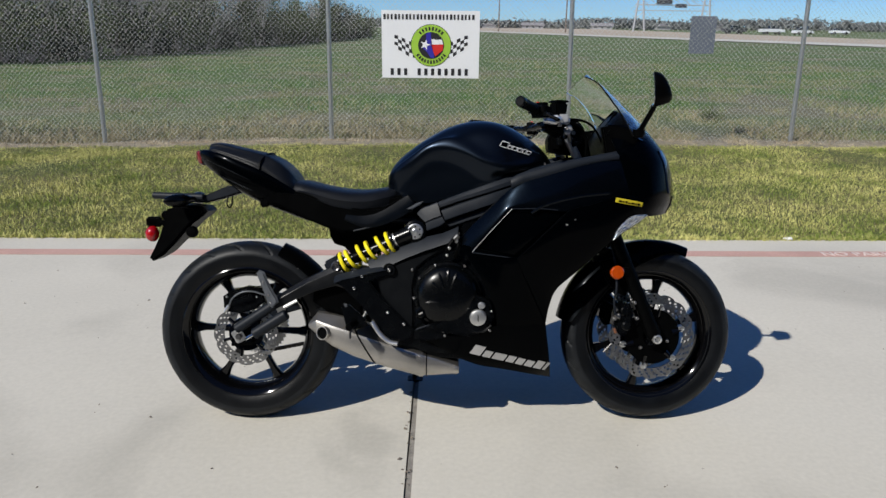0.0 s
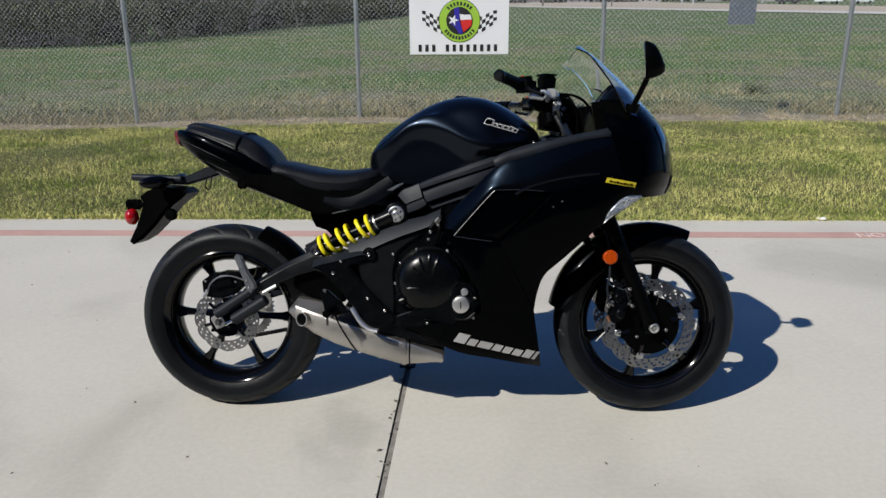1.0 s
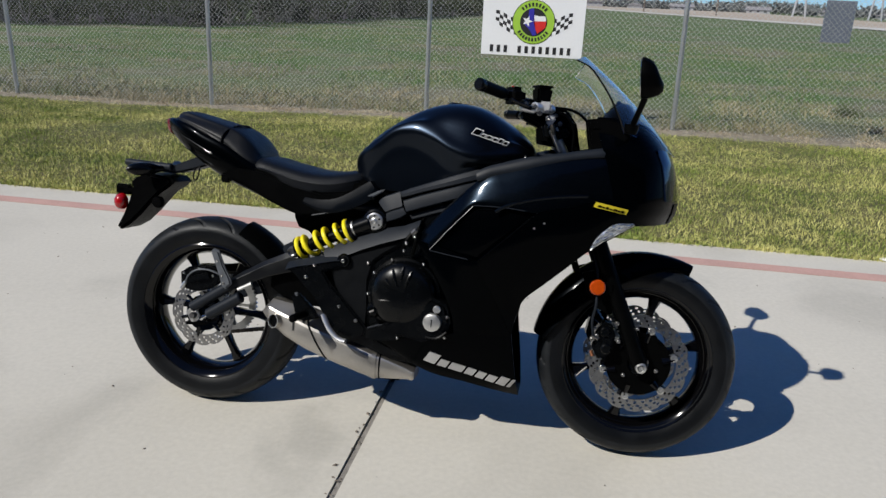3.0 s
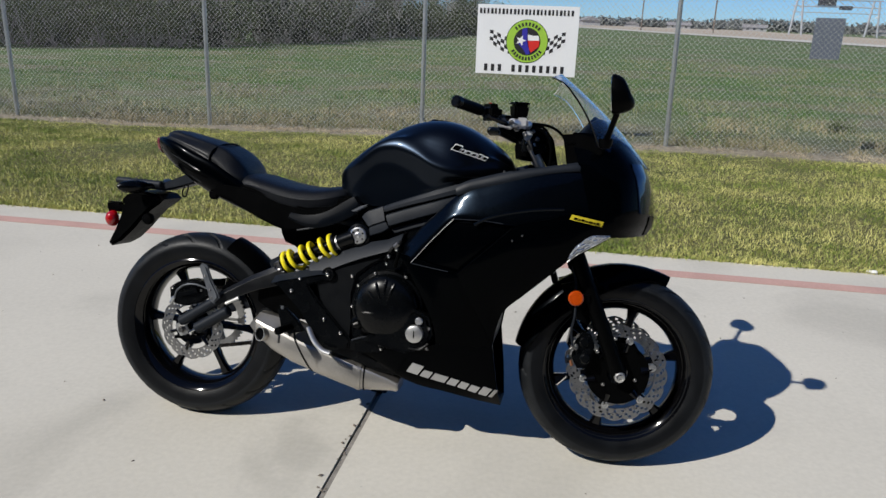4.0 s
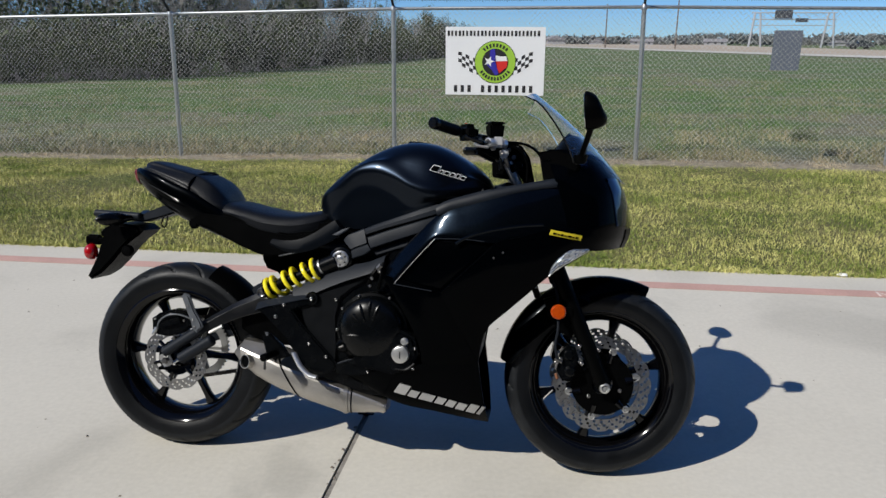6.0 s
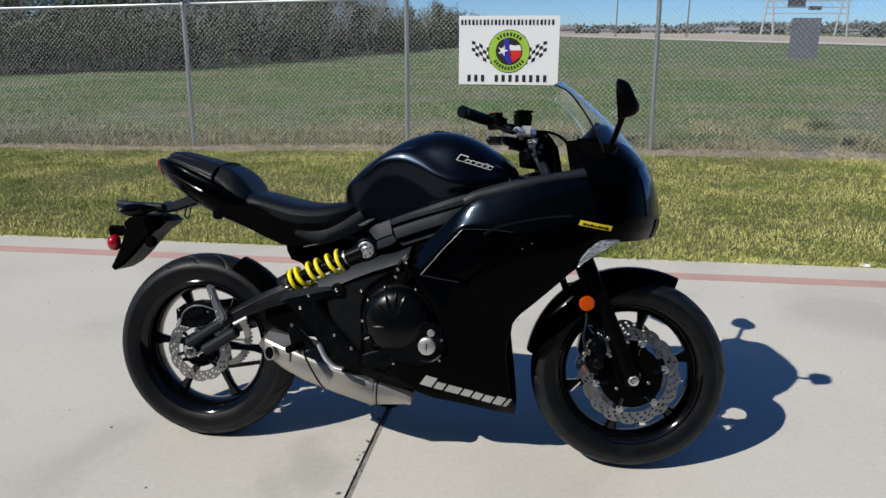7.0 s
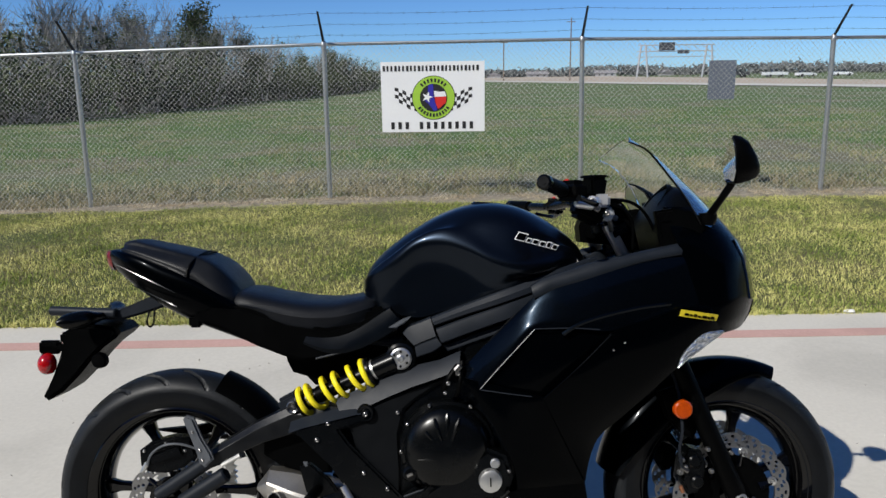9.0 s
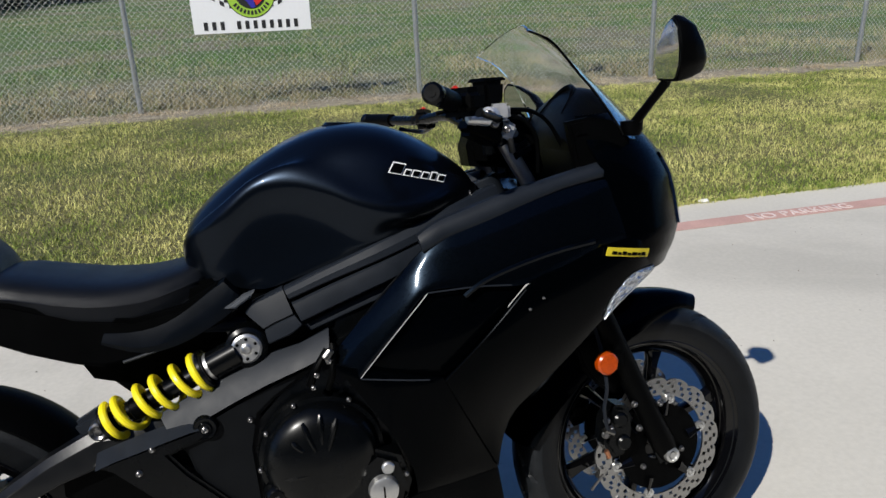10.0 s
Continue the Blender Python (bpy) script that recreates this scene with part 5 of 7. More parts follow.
for d, r, h, m_ in ((0.022, 0.037, 0.008, M_ENGINE), (0.213, 0.036, 0.008, M_ENGINE), (0.222, 0.025, 0.009, M_ALU), (0.206, 0.034, 0.004, M_ALU)):
    part("spring_seat", rod(sa + ax * (d - h / 2), sa + ax * (d + h / 2), r, 24, bevel=0.0015), m_, shock)
part("reservoir", rod(sa + ax * 0.222, sb - ax * 0.012, 0.0255, 20, bevel=0.003), M_ENGINE, shock)
part("shock_eye", lathe([(0.0, -0.018), (0.006, -0.019), (0.008, -0.016), (0.013, -0.019), (0.016, -0.016), (0.017, 0.015), (0.0, 0.015)], 20, sa), M_BOLT, shock, "zinc lower shock bolt")
top_mount = part("shock_mount", lathe([(0.0, -0.01), (0.030, -0.012), (0.036, -0.008), (0.037, 0.03), (0.0, 0.03)], 32, sb), M_ENGINE, bike)
cap = part("mount_cap", lathe([(0.0, -0.020), (0.006, -0.021), (0.009, -0.018), (0.012, -0.017), (0.022, -0.018), (0.026, -0.015), (0.0265, -0.008), (0.0, -0.008)], 32, sb), M_ALU, top_mount, "round drilled aluminium cap")
for k in range(6):
    a = k * math.pi / 3 + 0.5
    part("cap_hole", lathe([(0.0, -0.0185), (0.0028, -0.0188), (0.003, -0.014), (0.0, -0.014)], 10, sb + Vector((0.0175 * math.cos(a), 0, 0.0175 * math.sin(a)))), M_PLASTIC, top_mount)

# -- frame --
def pipe(points, r, name="frame_tube", m_=M_FRAME, parent=None, flat=1.0):
    return part(name, tube(spline(points, 6), r, 14, flat=flat), m_, parent or bike)


def frame_y(x):
    """How far the frame's outer face stands from the middle."""
    return -float(np.interp(x, [0.60, 0.70, 0.85, 1.00, 1.10], [0.150, 0.166, 0.172, 0.146, 0.090]))


def frame_panel(top, low, lean=0.008, proud=0.003, out=0.0):
    """A flat-faced frame member between an upper and a lower line of the side view, its face leaning back a little."""
    n = 14
    a = resample(spline([(x, 0, z) for x, z in top], 4), n)
    b = resample(spline([(x, 0, z) for x, z in low], 4), n)
    rings = []
    for p, q in zip(a, b):
        y0, y1 = frame_y(p.x) + lean - out, frame_y(q.x) - out
        p, q = Vector((p.x, y0, p.z)), Vector((q.x, y1, q.z))
        up = (p - q).normalized()
        m = p.lerp(q, 0.5) + Vector((0, -proud, 0))
        rings.append([p - up * 0.003 + Vector((0, 0.0, 0)), p + Vector((0, 0.004, 0)), p + Vector((0, 0.035, -0.002)), q + Vector((0, 0.03, 0.002)), q + Vector((0, 0.004, 0)), q + up * 0.003, m])
    return rings_bm(rings)


chassis = part("frame", frame_panel([(0.673, 0.766), (0.727, 0.788), (0.791, 0.812), (0.855, 0.836), (0.922, 0.860), (1.00, 0.885), (1.08, 0.905)], [(0.681, 0.748), (0.749, 0.772), (0.824, 0.795), (0.906, 0.821), (1.00, 0.850), (1.08, 0.872)], 0.010), M_FRAME, bike, "satin black twin-rail frame", sharp=20)
part("rail", frame_panel([(0.684, 0.741), (0.748, 0.765), (0.823, 0.790), (0.921, 0.823), (1.02, 0.852)], [(0.698, 0.707), (0.769, 0.733), (0.852, 0.762), (0.920, 0.785), (1.02, 0.815)], 0.006, 0.002, 0.002), M_FRAME, chassis, sharp=20)
part("rail", frame_panel([(0.700, 0.699), (0.769, 0.725), (0.852, 0.755), (0.95, 0.785)], [(0.712, 0.684), (0.78, 0.708), (0.86, 0.735), (0.95, 0.765)], 0.004, 0.001, -0.016), M_FRAME, chassis, sharp=20)
for s in (1,):
    pipe([(0.575, 0.118, 0.705), (0.72, 0.158, 0.775), (0.98, 0.13, 0.865), (1.10, 0.06, 0.90)], 0.0215, "rail", parent=chassis)
    pipe([(0.600, 0.125, 0.675), (0.75, 0.172, 0.735), (0.98, 0.14, 0.82), (1.10, 0.06, 0.86)], 0.0215, "rail", parent=chassis)
part("rail_gusset", frame_panel([(0.604, 0.728), (0.616, 0.744), (0.645, 0.756), (0.671, 0.767)], [(0.634, 0.700), (0.650, 0.708), (0.668, 0.715), (0.685, 0.722)], 0.014, 0.001, 0.003), M_FRAME, chassis, sharp=20)
part("rail_gusset", frame_panel([(0.634, 0.699), (0.650, 0.707), (0.668, 0.714), (0.686, 0.721)], [(0.638, 0.672), (0.660, 0.680), (0.680, 0.688), (0.699, 0.702)], 0.002, 0.001, 0.003), M_FRAME, chassis, sharp=20)
part("head_tube", rod((1.125, 0.035, 0.80), (1.088, 0.042, 0.905), 0.034, 20, bevel=0.003), M_FRAME, chassis)
part("seat_rail", tube(spline([(0.60, -0.10, 0.70), (0.45, -0.11, 0.72), (0.2, -0.10, 0.76), (0.0, -0.08, 0.82)], 5), 0.014, 10), M_FRAME, chassis)
part("seat_rail", tube(spline([(0.60, 0.10, 0.70), (0.45, 0.11, 0.72), (0.2, 0.10, 0.76), (0.0, 0.08, 0.82)], 5), 0.014, 10), M_FRAME, chassis)


def slab_part(name, outline, y0, y1, bevel=0.005, m_=M_FRAME, parent=None, label=""):
    return part(name, plate(outline, y0, y1, bevel), m_, parent or bike, label)


cover = slab_part("frame_cover", [(0.462, 0.535), (0.512, 0.554), (0.571, 0.582), (0.626, 0.604), (0.698, 0.629), (0.736, 0.644), (0.705, 0.615), (0.640, 0.575), (0.610, 0.550), (0.596, 0.490), (0.600, 0.400), (0.598, 0.340), (0.555, 0.330), (0.500, 0.42), (0.482, 0.49)], -0.165, -0.12, 0.010, M_COVER, label="satin black frame cover plate")
slab_part("pivot_bracket", [(0.330, 0.504), (0.365, 0.514), (0.500, 0.546), (0.525, 0.548), (0.530, 0.535), (0.512, 0.525), (0.455, 0.505), (0.480, 0.47), (0.600, 0.345), (0.590, 0.320), (0.540, 0.295), (0.510, 0.300), (0.430, 0.42), (0.360, 0.49)], -0.178, -0.150, 0.006, M_ENGINE, label="black footrest and pivot bracket")
for x, z, s in ((0.517, 0.545, 1.5), (0.428, 0.523, 1.1), (0.402, 0.484, 1.2), (0.511, 0.404, 1.1), (0.566, 0.366, 1.2)):
    bolt(cover if z < 0.9 else bike, x, -0.181 if x < 0.54 or z < 0.4 else -0.168, z, s)
bolt(cover, 0.592, -0.170, 0.545, 1.1)
# the cover's upward facet is coloured lighter than its side, as the sun shows it
wedge_top = [(0.440, -0.142, 0.569), (0.495, -0.140, 0.594), (0.563, -0.140, 0.627), (0.619, -0.142, 0.648), (0.691, -0.148, 0.665), (0.742, -0.156, 0.688)]
wedge_low = [(0.458, -0.166, 0.534), (0.512, -0.170, 0.556), (0.571, -0.175, 0.584), (0.626, -0.178, 0.607), (0.698, -0.181, 0.632), (0.738, -0.182, 0.648)]
wedge = rings_bm([[Vector(a), Vector(a) + Vector((0, 0.02, -0.004)), Vector(b) + Vector((0, 0.03, -0.004)), Vector(b), Vector(a).lerp(Vector(b), 0.5) + Vector((0, -0.003, 0.003))] for a, b in zip(wedge_top, wedge_low)])
part("cover_wedge", wedge, M_FRAME, cover, sharp=25)
# sunlit top of the black bracket, put in as a lighter colour
arm = [((0.335, -0.152, 0.520), (0.335, -0.1815, 0.501)), ((0.368, -0.152, 0.531), (0.368, -0.1815, 0.512)), ((0.492, -0.152, 0.563), (0.492, -0.1815, 0.543)), ((0.508, -0.154, 0.562), (0.510, -0.1810, 0.545))]
part("bracket_top", rings_bm([[Vector(a), Vector(a) + Vector((0, 0.01, -0.006)), Vector(b) + Vector((0, 0.02, -0.006)), Vector(b)] for a, b in arm]), M_FRAME, cover, "upper face of the bracket, coloured lighter for its sunlit look", sharp=25)
pivot = lathe([(0.0, -0.180), (0.010, -0.181), (0.012, -0.177), (0.018, -0.178), (0.021, -0.174), (0.022, -0.15), (0.0, -0.15)], 24, (0.517, 0, 0.545))
part("pivot_boss", pivot, M_ENGINE, cover)

slab_part("frame_web", [(0.585, 0.630), (0.760, 0.672), (0.780, 0.735), (0.640, 0.715), (0.590, 0.690)], -0.118, -0.070, 0.006, M_PLASTIC, chassis)

# footrests, pedal
peg = part("footrest", rod((0.405, -0.165, 0.368), (0.395, -0.265, 0.372), 0.012, 12, bevel=0.003), M_PLASTIC, bike, "rubber-topped rider footrest")
part("peg_bracket", plate([(0.36, 0.42), (0.385, 0.43), (0.43, 0.39), (0.45, 0.36), (0.40, 0.345), (0.375, 0.36)], -0.185, -0.168, 0.004), M_ENGINE, peg)
part("feeler_pin", rod((0.398, -0.255, 0.362), (0.398, -0.257, 0.335), 0.004, 8), M_BOLT, peg)
part("heel_guard", plate([(0.368, 0.432), (0.378, 0.432), (0.392, 0.404), (0.386, 0.396), (0.374, 0.412)], -0.182, -0.174, 0.002), M_GREYCAST, bike, "bare metal heel guard")
part("brake_pedal", tube(spline([(0.462, -0.178, 0.372), (0.474, -0.186, 0.354), (0.492, -0.196, 0.332), (0.520, -0.205, 0.312), (0.548, -0.212, 0.308)], 6), [0.009] * 25, 10, flat=0.7), M_ALU, bike, "curved bare aluminium brake pedal")
part("footrest", rod((0.405, 0.165, 0.368), (0.395, 0.265, 0.372), 0.012, 12, bevel=0.003), M_PLASTIC, bike)

# -- engine --
engine = part("engine", plate([(0.52, 0.30), (0.62, 0.25), (0.80, 0.235), (0.95, 0.26), (1.00, 0.36), (0.96, 0.50), (0.98, 0.66), (0.84, 0.72), (0.70, 0.66), (0.60, 0.56), (0.52, 0.48)], -0.155, 0.155, 0.02), M_ENGINE, bike, "black enamelled parallel-twin engine")
part("cylinder_block", plate([(0.70, 0.60), (0.92, 0.58), (0.95, 0.72), (0.76, 0.74)], -0.145, 0.145, 0.015), M_ENGINE, engine)
cc = (0.708, 0, 0.462)
clutch = part("clutch_cover", lathe([(0.0, -0.222), (0.03, -0.2215), (0.06, -0.218), (0.082, -0.210), (0.095, -0.199), (0.101, -0.188), (0.103, -0.178), (0.110, -0.176), (0.112, -0.165), (0.112, -0.14)], 64, cc, caps=True), M_ENGINE, bike, "black domed clutch cover with raised ribs")
for a0, r0, r1 in ((1.92, 0.03, 0.085), (1.55, 0.04, 0.09), (1.22, 0.03, 0.085), (2.35, 0.045, 0.07)):
    rib = []
    for k in range(7):
        r = r0 + (r1 - r0) * k / 6
        dome = -0.222 + 0.012 * (r / 0.082) ** 2
        rib.append((cc[0] + r * math.cos(a0), dome - 0.001, cc[2] + r * math.sin(a0)))
    part("rib", tube(rib, [0.002, 0.004, 0.005, 0.0055, 0.006, 0.0055, 0.003], 8, flat=0.8), M_ENGINE, clutch)
ledge = [(cc[0] - 0.068 + 0.05 * k / 5, -0.2185 + 0.004 * abs(k - 5) / 5, cc[2] - 0.016 + 0.003 * k / 5) for k in range(6)]
part("rib", tube(ledge, [0.002, 0.004, 0.0045, 0.0045, 0.004, 0.002], 8), M_ENGINE, clutch)
for k in range(5):
    a = radians(112 + 36 * k)
    bolt(clutch, cc[0] + 0.109 * math.cos(a), -0.181, cc[2] + 0.109 * math.sin(a), 1.0)
bolt(clutch, cc[0] + 0.055, -0.181, cc[2] + 0.098, 1.0)
case = slab_part("side_case", [(0.70, 0.40), (0.80, 0.47), (0.845, 0.45), (0.86, 0.40), (0.845, 0.355), (0.78, 0.33), (0.70, 0.345), (0.64, 0.36)], -0.212, -0.14, 0.010, M_ENGINE, engine)
part("oil_cap", lathe([(0.0, -0.228), (0.020, -0.228), (0.0255, -0.2255), (0.027, -0.219), (0.028, -0.20), (0.0, -0.20)], 40, (0.807, 0, 0.398)), M_ALU, engine, "round cast aluminium oil cap")
part("cap_slot", box((0.003, 0.002, 0.022), (0.807, -0.2285, 0.398), 0.0006), M_PLASTIC, engine, "dark slot")
part("oil_plug", lathe([(0.0, -0.220), (0.009, -0.220), (0.0115, -0.217), (0.012, -0.20), (0.0, -0.20)], 24, (0.818, 0, 0.437)), M_ALU, engine, "small round aluminium plug")
part("case_lip", tube(spline([(0.79, -0.213, 0.352), (0.825, -0.214, 0.352), (0.85, -0.212, 0.372)], 5), 0.004, 8), M_ENGINE, engine)
for x, z in ((0.850, 0.418), (0.846, 0.355)):
    bolt(engine, x, -0.214, z, 0.9)
water = part("water_pump", lathe([(0.0, -0.205), (0.014, -0.204), (0.02, -0.198), (0.024, -0.185), (0.024, -0.15), (0.0, -0.15)], 24, (0.622, 0, 0.408)), M_ENGINE, engine)
part("pump_pin", rod((0.615, -0.206, 0.405), (0.628, -0.207, 0.411), 0.0035, 8), M_BOLT, engine)
slab_part("lower_bracket", [(0.60, 0.345), (0.625, 0.362), (0.690, 0.372), (0.708, 0.362), (0.712, 0.330), (0.690, 0.318), (0.64, 0.312), (0.60, 0.318)], -0.186, -0.158, 0.004, M_ENGINE, engine)
part("bracket_edge", tube([(0.606, -0.188, 0.350), (0.640, -0.189, 0.363), (0.700, -0.189, 0.373)], 0.003, 6), M_FRAME, engine)
bolt(engine, 0.695, -0.189, 0.345, 0.9)
bolt(engine, 0.700, -0.189, 0.330, 0.9)
for pts, r in (([(0.70, -0.19, 0.60), (0.712, -0.20, 0.63), (0.735, -0.19, 0.66)], 0.007), ([(0.73, -0.19, 0.59), (0.74, -0.205, 0.625), (0.745, -0.19, 0.67)], 0.006)):
    part("coolant_hose", tube(spline(pts, 5), r, 10), M_PLASTIC, engine)
for x, y, z, s in ((0.712, -0.205, 0.622, 1.2), (0.735, -0.207, 0.645, 1.3), (0.705, -0.20, 0.598, 1.0)):
    bolt(engine, x, y, z, s)
part("hose_clamp", rod((0.728, -0.207, 0.650), (0.741, -0.205, 0.664), 0.0075, 10, bevel=0.002), M_BOLT, engine, "bright hose fitting")
radiator = slab_part("radiator", [(1.00, 0.36), (1.03, 0.36), (1.08, 0.72), (1.05, 0.72)], -0.15, 0.15, 0.004, M_PLASTIC, bike, "dark radiator core")
slab_part("airbox", [(0.58, 0.66), (0.80, 0.72), (1.04, 0.76), (1.04, 0.86), (0.80, 0.80), (0.60, 0.74)], -0.12, 0.12, 0.02, M_PLASTIC, bike)

# -- exhaust --
sections = [(0.240, 0.347, 0.334, 0.016), (0.268, 0.381, 0.312, 0.036), (0.325, 0.373, 0.273, 0.049), (0.358, 0.366, 0.258, 0.052), (0.40, 0.352, 0.239, 0.054), (0.50, 0.321, 0.207, 0.055),
            (0.613, 0.283, 0.176, 0.054), (0.66, 0.264, 0.178, 0.050), (0.749, 0.219, 0.183, 0.042)]
FACETS = [(1.0, -0.8), (1.0, 0.10), (0.42, 0.90), (0.28, 0.97), (0.0, 1.02), (-0.3, 1.03), (-0.6, 1.0), (-0.82, 0.93), (-0.95, 0.84), (-1.0, 0.78), (-1.0, -0.8)]


def muffler_ring(x, extra=0.0, lean=0.0):
    """The muffler's faceted cross-section at x; lean tilts the cut."""
    top, low, w = (float(np.interp(x, [q[0] for q in sections], [q[k] for q in sections])) for k in (1, 2, 3))
    z, h = (top + low) / 2, (top - low) / 2
    return [Vector((x + lean * a * h, -0.098 - (w + extra) * b, z + 0.005 + (h + extra) * a - lean * a * h * 0.29)) for a, b in FACETS]


muffler = part("exhaust_muffler", rings_bm([muffler_ring(q[0]) for q in sections]), M_STAIN, bike, "brushed stainless under-engine muffler", sharp=14)


def muffler_band(x, r_extra, width, m_, name, lean=0.0, label=""):
    rings = [muffler_ring(x + off, e, lean) for off, e in ((-width, -0.001), (-width, r_extra), (width, r_extra), (width, -0.001))]
    return part(name, rings_bm(rings, closed=True), m_, muffler, label)


muffler_band(0.622, 0.003, 0.007, M_STAIN, "clamp_band")
muffler_band(0.640, 0.002, 0.002, M_ENGINE, "clamp_gap")
muffler_band(0.740, 0.002, 0.005, M_STAIN, "end_band")
muffler_band(0.425, 0.002, 0.0035, M_ENGINE, "strap", lean=-0.75, label="dark strap round the muffler")
pipe_end = part("tail_pipe", lathe([(0.020, -0.012), (0.0225, -0.012), (0.0225, 0.03), (0.020, 0.03)], 24, (0, 0, 0), closed=True), M_STAIN, muffler)
pipe_end.matrix_local = pose(0.296, -0.146, 0.326, -8, 0, -26) @ Matrix.Diagonal((1.0, 0.9, 1.0, 1))
# black plug puts the hollow pipe's inner shade into colour
pipe_bore = part("tail_pipe_bore", lathe([(0.0, -0.004), (0.0205, -0.004), (0.0205, 0.028), (0.0, 0.028)], 24), M_PLASTIC, muffler, "dark plug standing for the shaded bore")
pipe_bore.matrix_local = pose(0.296, -0.146, 0.326, -8, 0, -26) @ Matrix.Diagonal((1.0, 0.9, 1.0, 1))
part("muffler_hanger", rod((0.385, -0.14, 0.335), (0.395, -0.142, 0.300), 0.006, 8), M_BOLT, muffler)
part("header_pipe", tube(spline([(0.72, -0.05, 0.215), (0.80, -0.03, 0.262), (0.93, -0.03, 0.275), (1.0, -0.03, 0.40), (0.96, -0.04, 0.55)], 6), 0.02, 14), M_STAIN, bike, "stainless header pipe")

# -- side stand --
stand = part("side_stand", tube([(0.60, 0.10, 0.27), (0.60, 0.19, 0.155), (0.585, 0.272, 0.052)], [0.015, 0.013, 0.011], 12), M_FRAME, bike, "black side stand, folded out")
part("stand_foot", box((0.06, 0.045, 0.008), (0.588, 0.283, 0.044), 0.003, turn=pose(0, 0, 0, LEAN, 0, 0)), M_FRAME, stand)

# -- tank, seat, tail --
def tank_half(zt, zb, w, zr):
    return [(0.0, zt), (w * 0.42, zt - 0.008), (w * 0.74, zt - 0.028 - (zt - zr) * 0.1), (w * 0.90, zr + min(0.034, (zt - zr) * 0.45)), (w * 0.99, zr + 0.004), (w * 0.965, zr - 0.018), (w * 0.87, zr - 0.06 if zr - 0.06 > zb + 0.02 else (zr + zb) / 2), (w * 0.84, zb + 0.012), (w * 0.74, zb), (0.0, zb)]


tank = part("fuel_tank", hull([
    (0.503, tank_half(0.842, 0.800, 0.040, 0.832)), (0.512, tank_half(0.870, 0.792, 0.068, 0.846)), (0.540, tank_half(0.905, 0.780, 0.096, 0.868)), (0.585, tank_half(0.943, 0.768, 0.122, 0.897)),
    (0.640, tank_half(0.980, 0.762, 0.136, 0.938)), (0.700, tank_half(1.012, 0.778, 0.149, 0.946)), (0.760, tank_half(1.032, 0.795, 0.165, 0.930)), (0.820, tank_half(1.038, 0.812, 0.181, 0.902)),
    (0.880, tank_half(1.030, 0.828, 0.184, 0.888)), (0.940, tank_half(1.005, 0.845, 0.162, 0.890)), (1.000, tank_half(0.966, 0.862, 0.122, 0.900)), (1.040, tank_half(0.930, 0.872, 0.085, 0.895)), (1.055, tank_half(0.905, 0.88, 0.04, 0.892))], 5, 4),
    M_TANK_P, bike, "satin black sculpted fuel tank", sharp=60)
filler = part("filler_cap", lathe([(0.0, 0.010), (0.03, 0.009), (0.036, 0.004), (0.038, -0.01)], 32, axis="z"), M_ENGINE, tank)
filler.matrix_local = pose(0.81, 0, 1.030, 0, 4, 0)
bolt(tank, 1.025, -0.098, 0.895, 1.2)


def seat_half(zt, zb, w, zs):
    return [(0.0, zt), (w * 0.5, zt - 0.002), (w * 0.85, zt - 0.012), (w * 0.99, zt - 0.032), (w, (zt + zb) / 2), (w * 0.97, zb + 0.008), (w * 0.9, zb), (0.0, zb + zs)]


seat = part("rider_seat", hull([
    (0.182, seat_half(0.812, 0.775, 0.085, 0)), (0.190, seat_half(0.828, 0.770, 0.110, 0)), (0.225, seat_half(0.829, 0.757, 0.122, 0)), (0.290, seat_half(0.815, 0.740, 0.128, 0)), (0.360, seat_half(0.803, 0.722, 0.130, 0)),
    (0.430, seat_half(0.800, 0.715, 0.122, 0)), (0.490, seat_half(0.808, 0.738, 0.105, 0)), (0.530, seat_half(0.812, 0.765, 0.085, 0)), (0.552, seat_half(0.803, 0.780, 0.055, 0))], 5, 4), M_SEAT, bike, "black vinyl rider seat", sharp=60)


def raised(bm):
    """The tail climbs towards its end."""
    for v in bm.verts:
        v.co.z += 0.045 * max(0.0, 0.2 - v.co.x)
    return bm


def cushion_half(zt, zb, w):
    return [(0.0, zt), (w * 0.45, zt - 0.001), (w * 0.70, zt - 0.005), (w * 0.80, zt - 0.014), (w * 0.97, zb + 0.4 * (zt - zb)), (w, zb + 0.010), (w * 0.92, zb), (0.0, zb)]


pillion = part("pillion_seat", raised(hull([
    (-0.104, cushion_half(0.926, 0.912, 0.045)), (-0.096, cushion_half(0.938, 0.908, 0.064)), (-0.065, cushion_half(0.943, 0.904, 0.080)), (0.0, cushion_half(0.932, 0.886, 0.100)), (0.065, cushion_half(0.920, 0.864, 0.113)),
    (0.105, cushion_half(0.911, 0.842, 0.116)), (0.150, cushion_half(0.888, 0.805, 0.119)), (0.188, cushion_half(0.852, 0.80, 0.108)), (0.208, cushion_half(0.818, 0.80, 0.085))], 5, 4)), M_SEAT, bike, "black vinyl pillion seat", sharp=60)
seam = []
for k in range(19):
    a = math.pi * k / 18
    seam.append((0.082 + 0.020 * math.sin(a), -0.1215 * math.cos(a) * (1 - 0.10 * math.sin(a)), 0.848 + 0.069 * math.sin(a) ** 0.5))
part("seat_seam", raised(tube(seam, 0.0032, 6)), M_PLASTIC, pillion, "stitched seat seam")


